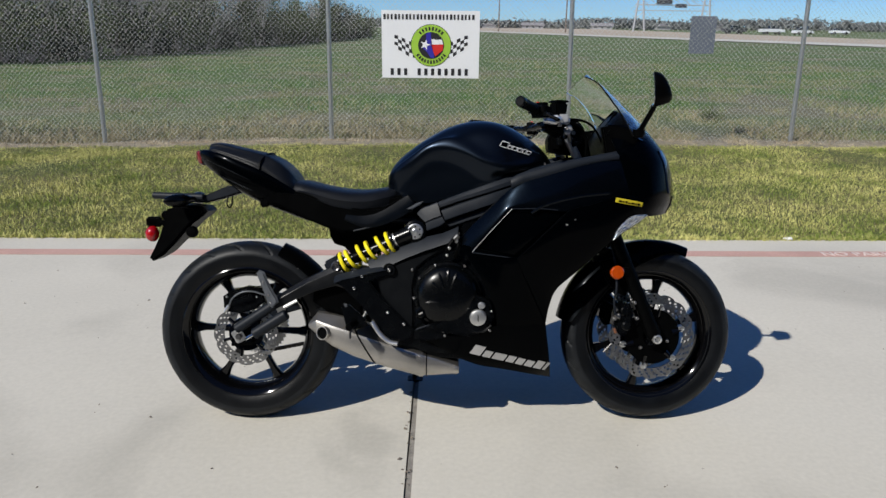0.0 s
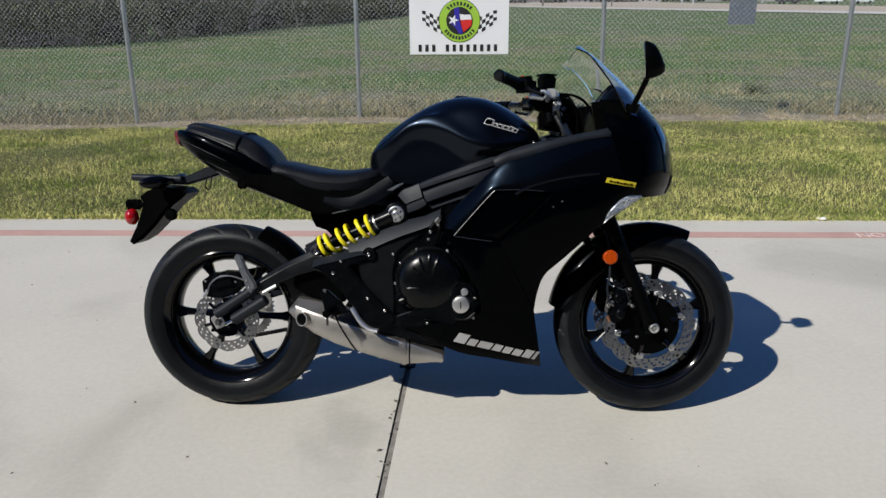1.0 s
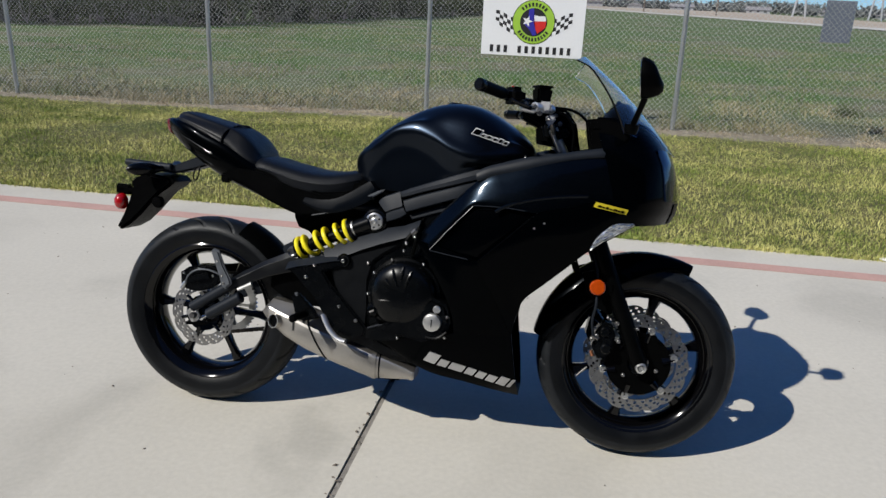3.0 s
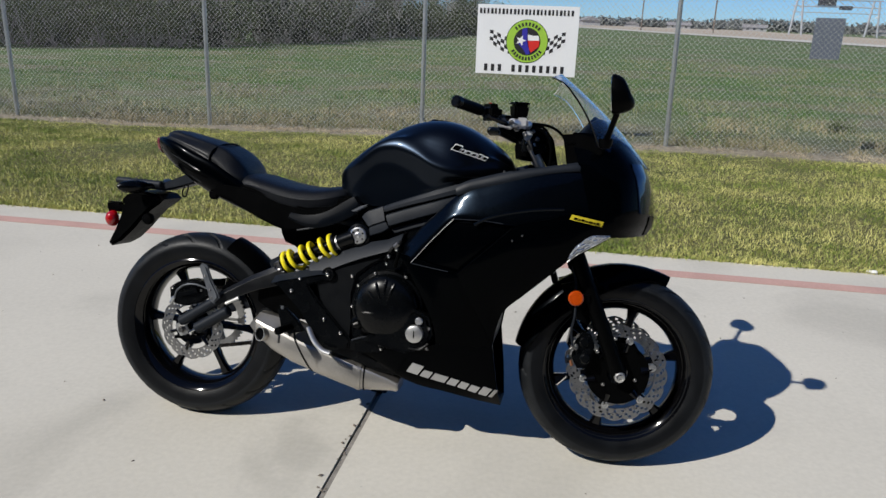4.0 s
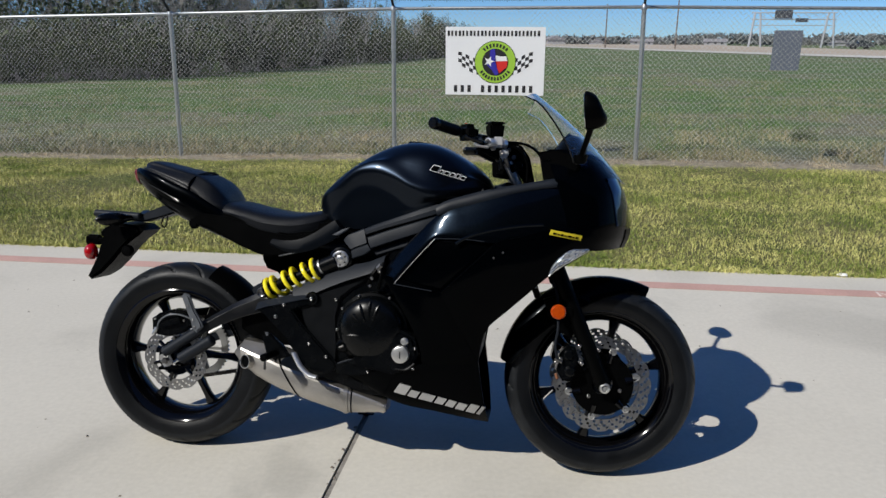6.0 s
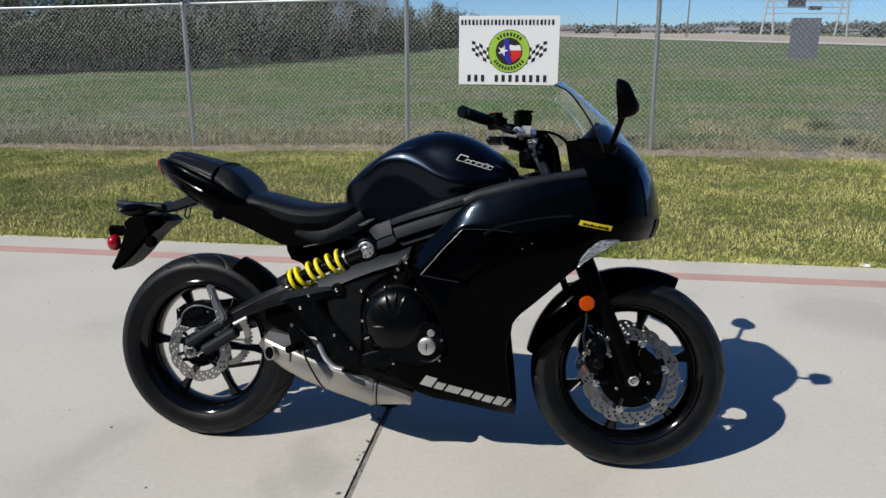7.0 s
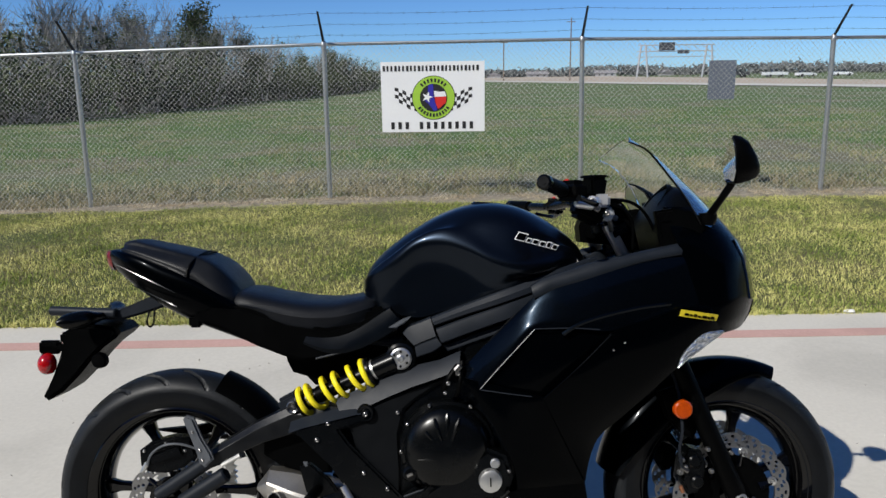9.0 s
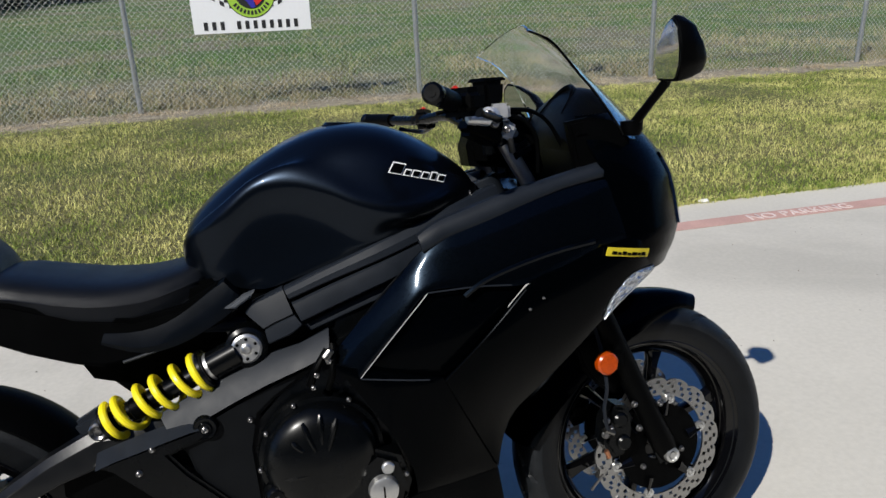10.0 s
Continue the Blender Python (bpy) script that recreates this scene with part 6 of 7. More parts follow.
def tail_half(zt, zb, w):
    return [(0.0, zt), (w * 0.8, zt), (w * 0.98, zt - 0.008), (w, zt - 0.4 * (zt - zb)), (w * 0.86, zb + 0.2 * (zt - zb)), (w * 0.6, zb), (0.0, zb)]


tail = part("tail_cowl", raised(hull([
    (-0.142, tail_half(0.908, 0.884, 0.03)), (-0.128, tail_half(0.916, 0.872, 0.055)), (-0.085, tail_half(0.914, 0.842, 0.090)), (-0.03, tail_half(0.902, 0.806, 0.112)), (0.03, tail_half(0.880, 0.772, 0.124)), (0.10, tail_half(0.856, 0.742, 0.130)),
    (0.18, tail_half(0.812, 0.715, 0.130)), (0.235, tail_half(0.780, 0.695, 0.126))], 5, 4)), M_GLOSS, bike, "gloss black tail cowl", sharp=40)
for z0, x0, x1, z1 in ((0.886, -0.105, 0.060, 0.824), (0.836, -0.060, 0.070, 0.790)):
    line = []
    for k in range(9):
        u = k / 8
        line.append((x0 + (x1 - x0) * u, -(0.088 + 0.043 * u + (0.012 if z0 < 0.85 else 0.004)), z0 + (z1 - z0) * u))
    part("tail_crease", raised(tube(line, [0.0008, 0.0012, 0.0016, 0.002, 0.0022, 0.0024, 0.0024, 0.002, 0.001], 8)), M_GLOSS, tail)
part("tail_light", raised(hull([(-0.157, tail_half(0.905, 0.892, 0.010)), (-0.154, tail_half(0.909, 0.884, 0.024)), (-0.142, tail_half(0.912, 0.868, 0.044)), (-0.128, tail_half(0.908, 0.862, 0.052))], 4, 3)), M_TAILRED, bike, "smoked red tail light lens")
side_cover = [(0.205, 0.795), (0.235, 0.790), (0.330, 0.755), (0.420, 0.740), (0.500, 0.750), (0.560, 0.782), (0.594, 0.758), (0.587, 0.722), (0.500, 0.692), (0.420, 0.668), (0.360, 0.662), (0.316, 0.674), (0.250, 0.700), (0.170, 0.741), (0.120, 0.755), (0.100, 0.772), (0.145, 0.800)]
for s in (-1, 1):
    sc = plate(side_cover, -0.1335, -0.05, 0.007)
    part("side_cover", sc if s < 0 else mirror_y(sc), M_PLASTIC, bike, "matte black seat side cover")
crest = spline([(0.395, -0.134, 0.668), (0.46, -0.135, 0.684), (0.53, -0.133, 0.708), (0.590, -0.130, 0.738)], 5)
part("cover_edge", tube(crest, 0.003, 8), M_FRAME, bike)
trim_a = [(0.372, 0.722), (0.418, 0.718), (0.466, 0.725), (0.511, 0.747), (0.550, 0.773), (0.574, 0.787)]
trim_b = [(0.366, 0.704), (0.428, 0.680), (0.486, 0.686), (0.540, 0.709), (0.590, 0.740), (0.597, 0.762)]
trim = rings_bm([[Vector((p.x, -0.1345, p.z)), Vector((p.x, -0.09, p.z)), Vector((q.x, -0.10, q.z)), Vector((q.x, -0.1375, q.z)), Vector((0.3 * p.x + 0.7 * q.x, -0.1425, 0.3 * p.z + 0.7 * q.z)), Vector((0.65 * p.x + 0.35 * q.x, -0.1400, 0.65 * p.z + 0.35 * q.z))]
                 for p, q in zip(resample(spline([(x, 0, z) for x, z in trim_a], 4), 12), resample(spline([(x, 0, z) for x, z in trim_b], 4), 12))])
part("seat_trim", trim, M_TRIM, bike, "satin blue-black trim below the seat", sharp=30)
part("battery_box", plate([(0.296, 0.690), (0.303, 0.642), (0.317, 0.614), (0.352, 0.603), (0.374, 0.580), (0.440, 0.582), (0.520, 0.615), (0.560, 0.655), (0.555, 0.72), (0.335, 0.71)], -0.040, 0.098, 0.008), M_PLASTIC, bike)
part("inner_guard", plate([(0.42, 0.66), (0.60, 0.69), (0.68, 0.76), (0.66, 0.80), (0.50, 0.78)], -0.095, 0.095, 0.008), M_PLASTIC, bike)
part("cover_clip", box((0.03, 0.02, 0.030), (0.098, -0.105, 0.757), 0.005), M_PLASTIC, bike)
part("tank_bracket", plate([(0.572, 0.744), (0.604, 0.762), (0.624, 0.768), (0.614, 0.756), (0.590, 0.742)], -0.154, -0.13, 0.003), M_GREYCAST, bike, "bare metal tank bracket")

# number-plate hanger
hanger = part("tail_hanger", plate([(-0.252, 0.728), (-0.200, 0.745), (-0.130, 0.738), (-0.112, 0.722), (-0.128, 0.706), (-0.160, 0.683), (-0.190, 0.652), (-0.224, 0.612), (-0.266, 0.571), (-0.304, 0.549), (-0.316, 0.560), (-0.292, 0.606), (-0.274, 0.650), (-0.262, 0.690)], -0.055, 0.075, 0.010), M_PLASTIC, bike, "black plastic rear mudguard hanger")
part("hanger_arm", plate([(-0.18, 0.772), (-0.120, 0.778), (-0.050, 0.808), (0.01, 0.812), (0.0, 0.786), (-0.06, 0.766), (-0.12, 0.750), (-0.18, 0.752)], -0.035, 0.045, 0.006), M_FRAME, hanger)
part("signal_bar", rod((-0.312, -0.005, 0.773), (-0.125, -0.04, 0.770), 0.012, 12, bevel=0.003), M_FRAME, hanger)
for sy in (-0.07, 0.085):
    part("turn_signal", tube(spline([(-0.15, sy * 0.4, 0.765), (-0.175, sy, 0.762), (-0.205, sy * 1.5, 0.760), (-0.23, sy * 1.9, 0.760)], 4), [0.006, 0.008, 0.01, 0.013, 0.018, 0.021, 0.022, 0.022, 0.021, 0.019, 0.016, 0.010, 0.004], 12), M_ENGINE, hanger)
part("plate_lamp", box((0.05, 0.06, 0.03), (-0.255, 0.0, 0.705), 0.006), M_PLASTIC, hanger)
part("reflector_bracket", plate([(-0.322, 0.692), (-0.255, 0.692), (-0.255, 0.676), (-0.312, 0.672), (-0.319, 0.652)], -0.045, -0.025, 0.003), M_PLASTIC, hanger)
lens = lathe([(0.0, -0.022), (0.008, -0.021), (0.016, -0.016), (0.021, -0.008), (0.023, 0.006), (0.0, 0.006)], 32)
lens.transform(pose(-0.305, -0.045, 0.643) @ Matrix.Diagonal((0.98, 1, 1.22, 1)))
part("reflector", lens, M_REDL, hanger, "domed red side lens")
part("lens_housing", box((0.052, 0.022, 0.034), (-0.300, -0.034, 0.684), 0.005), M_PLASTIC, hanger)
part("reflector", lathe([(0.0, -0.012), (0.016, -0.011), (0.019, -0.007), (0.02, 0.006), (0.0, 0.006)], 32, (-0.166, -0.052, 0.652)), M_PLASTIC, hanger)
part("hanger_hook", tube(spline([(-0.042, -0.04, 0.775), (-0.045, -0.05, 0.748), (-0.036, -0.052, 0.736), (-0.028, -0.05, 0.748), (-0.028, -0.04, 0.78)], 5), 0.0025, 6), M_PLASTIC, hanger)

# -- fairing --
CTRL = np.array([(0.60, 0.30, .160), (0.62, 0.285, .150), (0.75, 0.24, .170), (0.79, 0.295, .192), (0.90, 0.205, .135), (0.92, 0.28, .165), (1.06, 0.165, .075), (1.047, 0.212, .120), (1.04, 0.36, .150), (1.05, 0.46, .170),
                 (0.74, 0.64, .222), (0.784, 0.612, .226), (0.86, 0.42, .218), (0.807, 0.36, .210), (0.906, 0.752, .250), (0.93, 0.596, .245), (1.00, 0.66, .258), (1.08, 0.745, .256), (0.96, 0.86, .225), (1.05, 0.885, .222),
                 (1.20, 0.905, .208), (1.25, 0.935, .196), (1.24, 0.784, .226), (1.32, 0.768, .207), (1.235, 0.655, .208), (1.30, 0.70, .195), (1.35, 0.73, .180), (1.16, 0.58, .200), (1.36, 0.86, .170), (1.30, 0.99, .170), (1.24, 1.0, .175)])


def _phi(a, b):
    d = np.sqrt(((a[:, None] - b[None]) ** 2).sum(-1)) + 1e-9
    return d ** 2 * np.log(d + 1e-9)


_n = len(CTRL)
_A = np.zeros((_n + 3, _n + 3))
_A[:_n, :_n] = _phi(CTRL[:, :2], CTRL[:, :2]) + 2e-4 * np.eye(_n)
_A[:_n, _n:] = np.c_[np.ones(_n), CTRL[:, :2]]
_A[_n:, :_n] = _A[:_n, _n:].T
_W = np.linalg.solve(_A, np.r_[CTRL[:, 2], 0, 0, 0])


def flank(x, z):
    """Half the fairing's width at a place of the side view: a smooth surface through a few widths."""
    q = np.array([[x, z]])
    return float((_phi(q, CTRL[:, :2]) @ _W[:_n])[0] + _W[_n] + _W[_n + 1] * x + _W[_n + 2] * z)


def cowl(name, top, low, m_, off=0.0, thick=0.004, nu=28, nv=14, bulge=0.0, label="", sides=(-1, 1), parent=None, tilt=0.0):
    """A fairing panel between two lines of the side view, laid on the flank, on each side."""
    out = []
    for s in sides:
        a = resample(spline([(x, 0, z) for x, z in top], 6), nu)
        b = resample(spline([(x, 0, z) for x, z in low], 6), nu)
        bm = bmesh.new()
        skins = []
        for inner in (0, 1):
            grid = []
            for i in range(nu):
                row = []
                for j in range(nv):
                    v = j / (nv - 1)
                    p = a[i].lerp(b[i], v)
                    edge = min(1.0, 4.0 * min(v, 1 - v, i / (nu - 1) * 2, (1 - i / (nu - 1)) * 2) + 0.0)
                    y = flank(p.x, p.z) + off + bulge * math.sin(math.pi * v) - 0.0035 * (1 - edge) ** 2 - inner * thick - tilt * (1 - v) ** 1.5 * float(np.interp(i / nu, [0, 0.25, 0.45, 0.75], [1.0, 0.85, 0.12, 0.0]))
                    row.append(bm.verts.new((p.x, s * y, p.z)))
                grid.append(row)
            skins.append(grid)
        g, h = skins
        for i in range(nu - 1):
            for j in range(nv - 1):
                bm.faces.new((g[i][j], g[i + 1][j], g[i + 1][j + 1], g[i][j + 1]))
                bm.faces.new((h[i][j], h[i][j + 1], h[i + 1][j + 1], h[i + 1][j]))
        for i in range(nu - 1):
            for j in (0, nv - 1):
                bm.faces.new((g[i][j], h[i][j], h[i + 1][j], g[i + 1][j]))
        for j in range(nv - 1):
            for i in (0, nu - 1):
                bm.faces.new((g[i][j], h[i][j], h[i][j + 1], g[i][j + 1]))
        out.append(part(name, bm, m_, parent or bike, label if s < 0 else ""))
    return out


cowl("side_cowl", [(0.738, 0.642), (0.815, 0.728), (0.890, 0.803), (0.930, 0.834), (1.00, 0.857), (1.10, 0.882), (1.20, 0.903), (1.28, 0.908)],
     [(0.784, 0.613), (0.850, 0.688), (0.906, 0.752), (0.985, 0.753), (1.08, 0.748), (1.16, 0.768), (1.23, 0.790), (1.30, 0.80)], M_SPARK, 0.0, 0.006, 44, 16, label="gloss black side cowl with blue flake", tilt=0.034)
cowl("inset_panel", [(0.786, 0.614), (0.850, 0.690), (0.908, 0.752), (0.925, 0.756), (1.082, 0.748)], [(0.786, 0.610), (0.84, 0.605), (0.925, 0.596), (1.0, 0.666), (1.082, 0.744)], M_GLOSS, -0.016, 0.004, 30, 14, label="recessed gloss black inset panel")
cowl("front_cowl", [(0.926, 0.595), (1.00, 0.666), (1.082, 0.747), (1.16, 0.768), (1.23, 0.790), (1.32, 0.80)], [(1.036, 0.37), (1.045, 0.43), (1.065, 0.487), (1.115, 0.537), (1.17, 0.590), (1.235, 0.652), (1.30, 0.695), (1.345, 0.725)], M_GLOSS, 0.004, 0.006, 40, 16, label="gloss black front side cowl")
cowl("lower_cowl", [(0.742, 0.638), (0.79, 0.567), (0.838, 0.485), (0.864, 0.42), (0.870, 0.365)], [(0.926, 0.596), (0.975, 0.50), (1.015, 0.43), (1.030, 0.40), (1.037, 0.362)], M_GLOSS, -0.003, 0.006, 30, 14, label="gloss black lower cowl")
cowl("belly_pan", [(0.600, 0.322), (0.70, 0.334), (0.80, 0.342), (0.872, 0.368), (0.95, 0.366), (1.037, 0.362)], [(0.606, 0.312), (0.64, 0.300), (0.70, 0.274), (0.76, 0.246), (0.82, 0.222), (0.90, 0.203), (1.0, 0.178), (1.068, 0.158)], M_GLOSS, -0.002, 0.006, 36, 12, label="gloss black belly pan")
belly_floor = bmesh.new()
low = [(0.606, 0.312), (0.70, 0.274), (0.76, 0.246), (0.82, 0.222), (0.90, 0.203), (1.0, 0.178), (1.068, 0.158)]
rows = [[belly_floor.verts.new((x, t * (flank(x, z) - 0.006), z + 0.002)) for t in (-1, -0.5, 0, 0.5, 1)] for x, z in low]
for a, b in zip(rows, rows[1:]):
    for k in range(4):
        belly_floor.faces.new((a[k], a[k + 1], b[k + 1], b[k]))
part("belly_floor", belly_floor, M_PLASTIC, bike)
cowl("shoulder_trim", [(0.902, 0.845), (0.936, 0.864), (0.991, 0.881), (1.062, 0.901), (1.159, 0.920), (1.250, 0.938)], [(0.908, 0.818), (0.96, 0.839), (1.026, 0.857), (1.128, 0.887), (1.20, 0.902), (1.27, 0.913)], M_FRAME, -0.004, 0.02, 26, 8, bulge=0.004, label="satin grey shoulder trim")


def stripe_on(points, r, m_, name, parent, off=0.001, label=""):
    line = [(p.x, -(flank(p.x, p.z) + off), p.z) for p in resample(spline([(x, 0, z) for x, z in points], 4), 20)]
    return part(name, tube(line, r, 6), m_, parent, label)


ins = [o for o in bike.children if o.name.startswith("inset_panel")][0]
stripe_on([(0.785, 0.613), (0.850, 0.690), (0.906, 0.752)], 0.0009, M_SILVERINK, "pinstripe", ins, 0.0, "thin silver edge line")
stripe_on([(0.907, 0.753), (0.99, 0.755), (1.05, 0.751)], 0.0015, M_FRAME, "pinstripe", ins, 0.0)
stripe_on([(0.786, 0.611), (0.85, 0.604), (0.90, 0.599)], 0.0014, M_FRAME, "pinstripe", ins, 0.0)
stripe_on([(0.928, 0.596), (1.00, 0.666), (1.075, 0.740)], 0.0018, M_GLOSS, "cowl_crease", ins, 0.002)
stripe_on([(0.968, 0.741), (1.003, 0.762), (1.063, 0.781), (1.14, 0.796), (1.215, 0.803)], 0.0048, M_SPARK, "cowl_crease", ins, -0.0015)
for x, z in ((1.079, 0.706), (1.105, 0.722)):
    bolt(ins, x, -(flank(x, z) + 0.008), z, 0.55)

# nose: level slices that swing round the tip
def nose_bm(levels, arc0=-1.0, arc1=1.0, lift=0.0, thick=0.005, n=33):
    bm = bmesh.new()
    skins = []
    for inner in (0, 1):
        grid = []
        for z, xs, w, tip in levels:
            row = []
            for k in range(n):
                t = arc0 + (arc1 - arc0) * k / (n - 1)
                a = t * math.pi / 2
                p = float(np.interp(z, [0.73, 0.80, 0.90], [1.30, 1.05, 0.85]))      # pointed below, round above
                ca, sa_ = abs(math.cos(a)) ** p, math.copysign(abs(math.sin(a)) ** p, math.sin(a))
                shrink = lift - inner * thick
                row.append(bm.verts.new((xs + (tip - xs + shrink) * ca, (w + shrink) * sa_, z)))
            grid.append(row)
        skins.append(grid)
    g, h = skins
    for i in range(len(levels) - 1):
        for j in range(n - 1):
            bm.faces.new((g[i][j], g[i][j + 1], g[i + 1][j + 1], g[i + 1][j]))
            bm.faces.new((h[i][j], h[i + 1][j], h[i + 1][j + 1], h[i][j + 1]))
    for j in range(n - 1):
        for i in (0, len(levels) - 1):
            bm.faces.new((g[i][j], g[i][j + 1], h[i][j + 1], h[i][j]))
    for i in range(len(levels) - 1):
        for j in (0, n - 1):
            bm.faces.new((g[i][j], g[i + 1][j], h[i + 1][j], h[i][j]))
    return bm


def level(z):
    """Where the nose begins, its half width there, and its tip, at a height."""
    zs = [0.728, 0.76, 0.80, 0.86, 0.90, 0.94, 0.98, 1.005, 1.02]
    xs = np.interp(z, zs, [1.335, 1.305, 1.285, 1.265, 1.255, 1.24, 1.225, 1.22, 1.22])
    w = np.interp(z, zs, [0.184, 0.208, 0.214, 0.207, 0.201, 0.193, 0.180, 0.168, 0.158])
    tip = np.interp(z, zs, [1.468, 1.482, 1.486, 1.472, 1.458, 1.438, 1.405, 1.378, 1.355])
    return (z, float(xs), float(w), float(tip))


nose = part("nose_cowl", recentred(nose_bm([level(0.728 + 0.292 * k / 24) for k in range(25)])), M_GLOSS, bike, "gloss black nose cowl")
for s in (-1, 1):
    lamp = nose_bm([level(0.800 + 0.140 * k / 12) for k in range(13)], s * 0.06, s * 0.48, 0.0035, 0.004, 19)
    part("headlight", recentred(lamp), M_LAMP, nose, "dark glossy headlight glass")
part("chin_guard", recentred(nose_bm([level(0.730 + 0.058 * k / 4) for k in range(5)], -0.30, 0.30, 0.003, 0.005, 25)), M_PLASTIC, nose, "grey-black plastic chin below the headlights")
part("nose_floor", plate([(1.30, 0.735), (1.42, 0.733), (1.40, 0.738), (1.36, 0.742)], -0.06, 0.09, 0.002), M_PLASTIC, nose)
for s in (-1, 1):
    signal, = cowl("front_signal", [(1.243, 0.683), (1.268, 0.712), (1.300, 0.734), (1.350, 0.736)], [(1.236, 0.655), (1.262, 0.678), (1.300, 0.702), (1.345, 0.728)], M_LENS, 0.008, 0.012, 14, 8, sides=(s,), label="clear faceted front turn-signal lens")
    facet = random.Random(8)
    for v in signal.data.vertices:
        v.co.y += facet.uniform(-0.0022, 0.0022)
    for p in signal.data.polygons:
        p.use_smooth = False
    if s < 0:
        line = [(p.x, -(flank(p.x, p.z) + 0.006), p.z) for p in resample(spline([(1.236, 0, 0.654), (1.262, 0, 0.677), (1.300, 0, 0.701), (1.350, 0, 0.732)], 4), 16)]
        part("lens_rim", tube(line, 0.0016, 6), M_ALU, signal, "bright lower lens rim")

# inner cockpit
cockpit = part("cockpit_panel", plate([(1.215, 0.86), (1.26, 0.86), (1.34, 0.96), (1.30, 1.005), (1.235, 1.005), (1.214, 0.955), (1.214, 0.92)], -0.155, 0.155, 0.012), M_PLASTIC, bike, "matte black inner cockpit panel")
for s in (-1, 1):
    wing = plate([(1.212, 0.915), (1.193, 1.012), (1.235, 1.018), (1.275, 1.010), (1.312, 0.992), (1.312, 0.965), (1.28, 0.925)], -0.178, -0.150, 0.006)
    part("cockpit_wing", wing if s < 0 else mirror_y(wing), M_PLASTIC, cockpit)
dial = [(-0.080, -0.058), (0.080, -0.058)] + [(0.094 * math.cos(a), -0.022 + 0.094 * math.sin(a)) for a in [math.pi * k / 14 for k in range(15)]]
meter = part("instrument", plate(dial, -0.035, 0.016, 0.010), M_PLASTIC, bike, "black instrument cluster with a grey display")
meter.matrix_local = pose(1.264, 0.030, 1.004, 0, 38, 0) @ pose(0, 0, 0, 0, 0, 90) @ Matrix.Diagonal((0.66, 1, 0.92, 1))
part("dial_glass", plate([(0.9 * x, 0.86 * z + 0.012) for x, z in dial if z > -0.03], 0.016, 0.0195, 0.001), M_ENGINE, meter, "dark glossy dial glass")
part("display", plate([(-0.07, -0.05), (0.07, -0.05), (0.078, -0.012), (-0.078, -0.012)], 0.016, 0.0205, 0.001), M_LCD, meter, "pale grey display strip")
part("dial_hood", plate([(r * math.cos(a), -0.022 + r * math.sin(a)) for r, turn_ in ((0.092, 1), (0.102, -1)) for a in [math.pi * (0.5 + turn_ * (k / 12 - 0.5) * 0.86) for k in range(13)]], -0.045, 0.034, 0.003), M_PLASTIC, meter)
part("cockpit_dome", recentred(hull([(1.215, [(0.0, 0.985), (0.08, 0.983), (0.135, 0.965), (0.15, 0.93), (0.0, 0.92)]), (1.26, [(0.0, 1.054), (0.08, 1.044), (0.14, 1.005), (0.165, 0.95), (0.0, 0.92)]),
                             (1.31, [(0.0, 1.072), (0.08, 1.058), (0.14, 1.008), (0.165, 0.95), (0.0, 0.92)]), (1.36, [(0.0, 1.0), (0.07, 0.99), (0.11, 0.965), (0.13, 0.94), (0.0, 0.92)])], 4, 4)), M_PLASTIC, cockpit, "smooth black dash hood")
part("wing_facet", plate([(1.204, 0.985), (1.222, 1.008), (1.230, 0.988)], -0.182, -0.174, 0.002), M_PLASTIC, cockpit)

# windscreen
screen_bm = bmesh.new()
skins = []
for inner in (0, 1):
    grid = []
    for i in range(13):
        u = i / 12
        zc = 0.925 + (1.200 - 0.925) * u
        xc = 1.465 + (1.178 - 1.465) * u + 0.02 * math.sin(math.pi * u)
        w = 0.186 - 0.045 * u + (0.0 if u < 0.5 else -0.004) - 0.018 * math.sin(math.pi * u) ** 2
        sweep = 0.170 - 0.140 * u
        drop = 0.0 if u < 0.8 else 0.026 * ((u - 0.8) / 0.2)
        row = []
        for k in range(17):
            t = (k / 16 - 0.5) * 2
            row.append(screen_bm.verts.new((xc - sweep * abs(t) ** 1.9 - inner * 0.0035, w * t, zc - drop * abs(t) ** 2 - inner * 0.001 + 0.057 * (1 - u) * t * t)))
        grid.append(row)
    skins.append(grid)
g, h = skins
for i in range(12):
    for k in range(16):
        screen_bm.faces.new((g[i][k], g[i][k + 1], g[i + 1][k + 1], g[i + 1][k]))
        screen_bm.faces.new((h[i][k], h[i + 1][k], h[i + 1][k + 1], h[i][k + 1]))
for k in range(16):
    for i in (0, 12):
        screen_bm.faces.new((g[i][k], g[i][k + 1], h[i][k + 1], h[i][k]))
recentred(screen_bm)
edge_line = [g[i][0].co.copy() for i in range(13)]
for i in range(12):
    screen_bm.faces.new((g[i][0], g[i + 1][0], h[i + 1][0], h[i][0]))
screen = part("windscreen", screen_bm, M_SCREEN, bike, "clear smoked acrylic windscreen")
screen.visible_shadow = False
part("screen_edge", tube(edge_line, 0.0017, 6), M_PLASTIC, screen)

# mirrors
def resample_closed(points):
    """A polygon with its corners slightly rounded off."""
    out = []
    for i, p in enumerate(points):
        a, b = points[i - 1], points[(i + 1) % len(points)]
        out += [p.lerp(a, 0.22), p.lerp(a, 0.06).lerp(p.lerp(b, 0.06), 0.5), p.lerp(b, 0.22)]
    return out


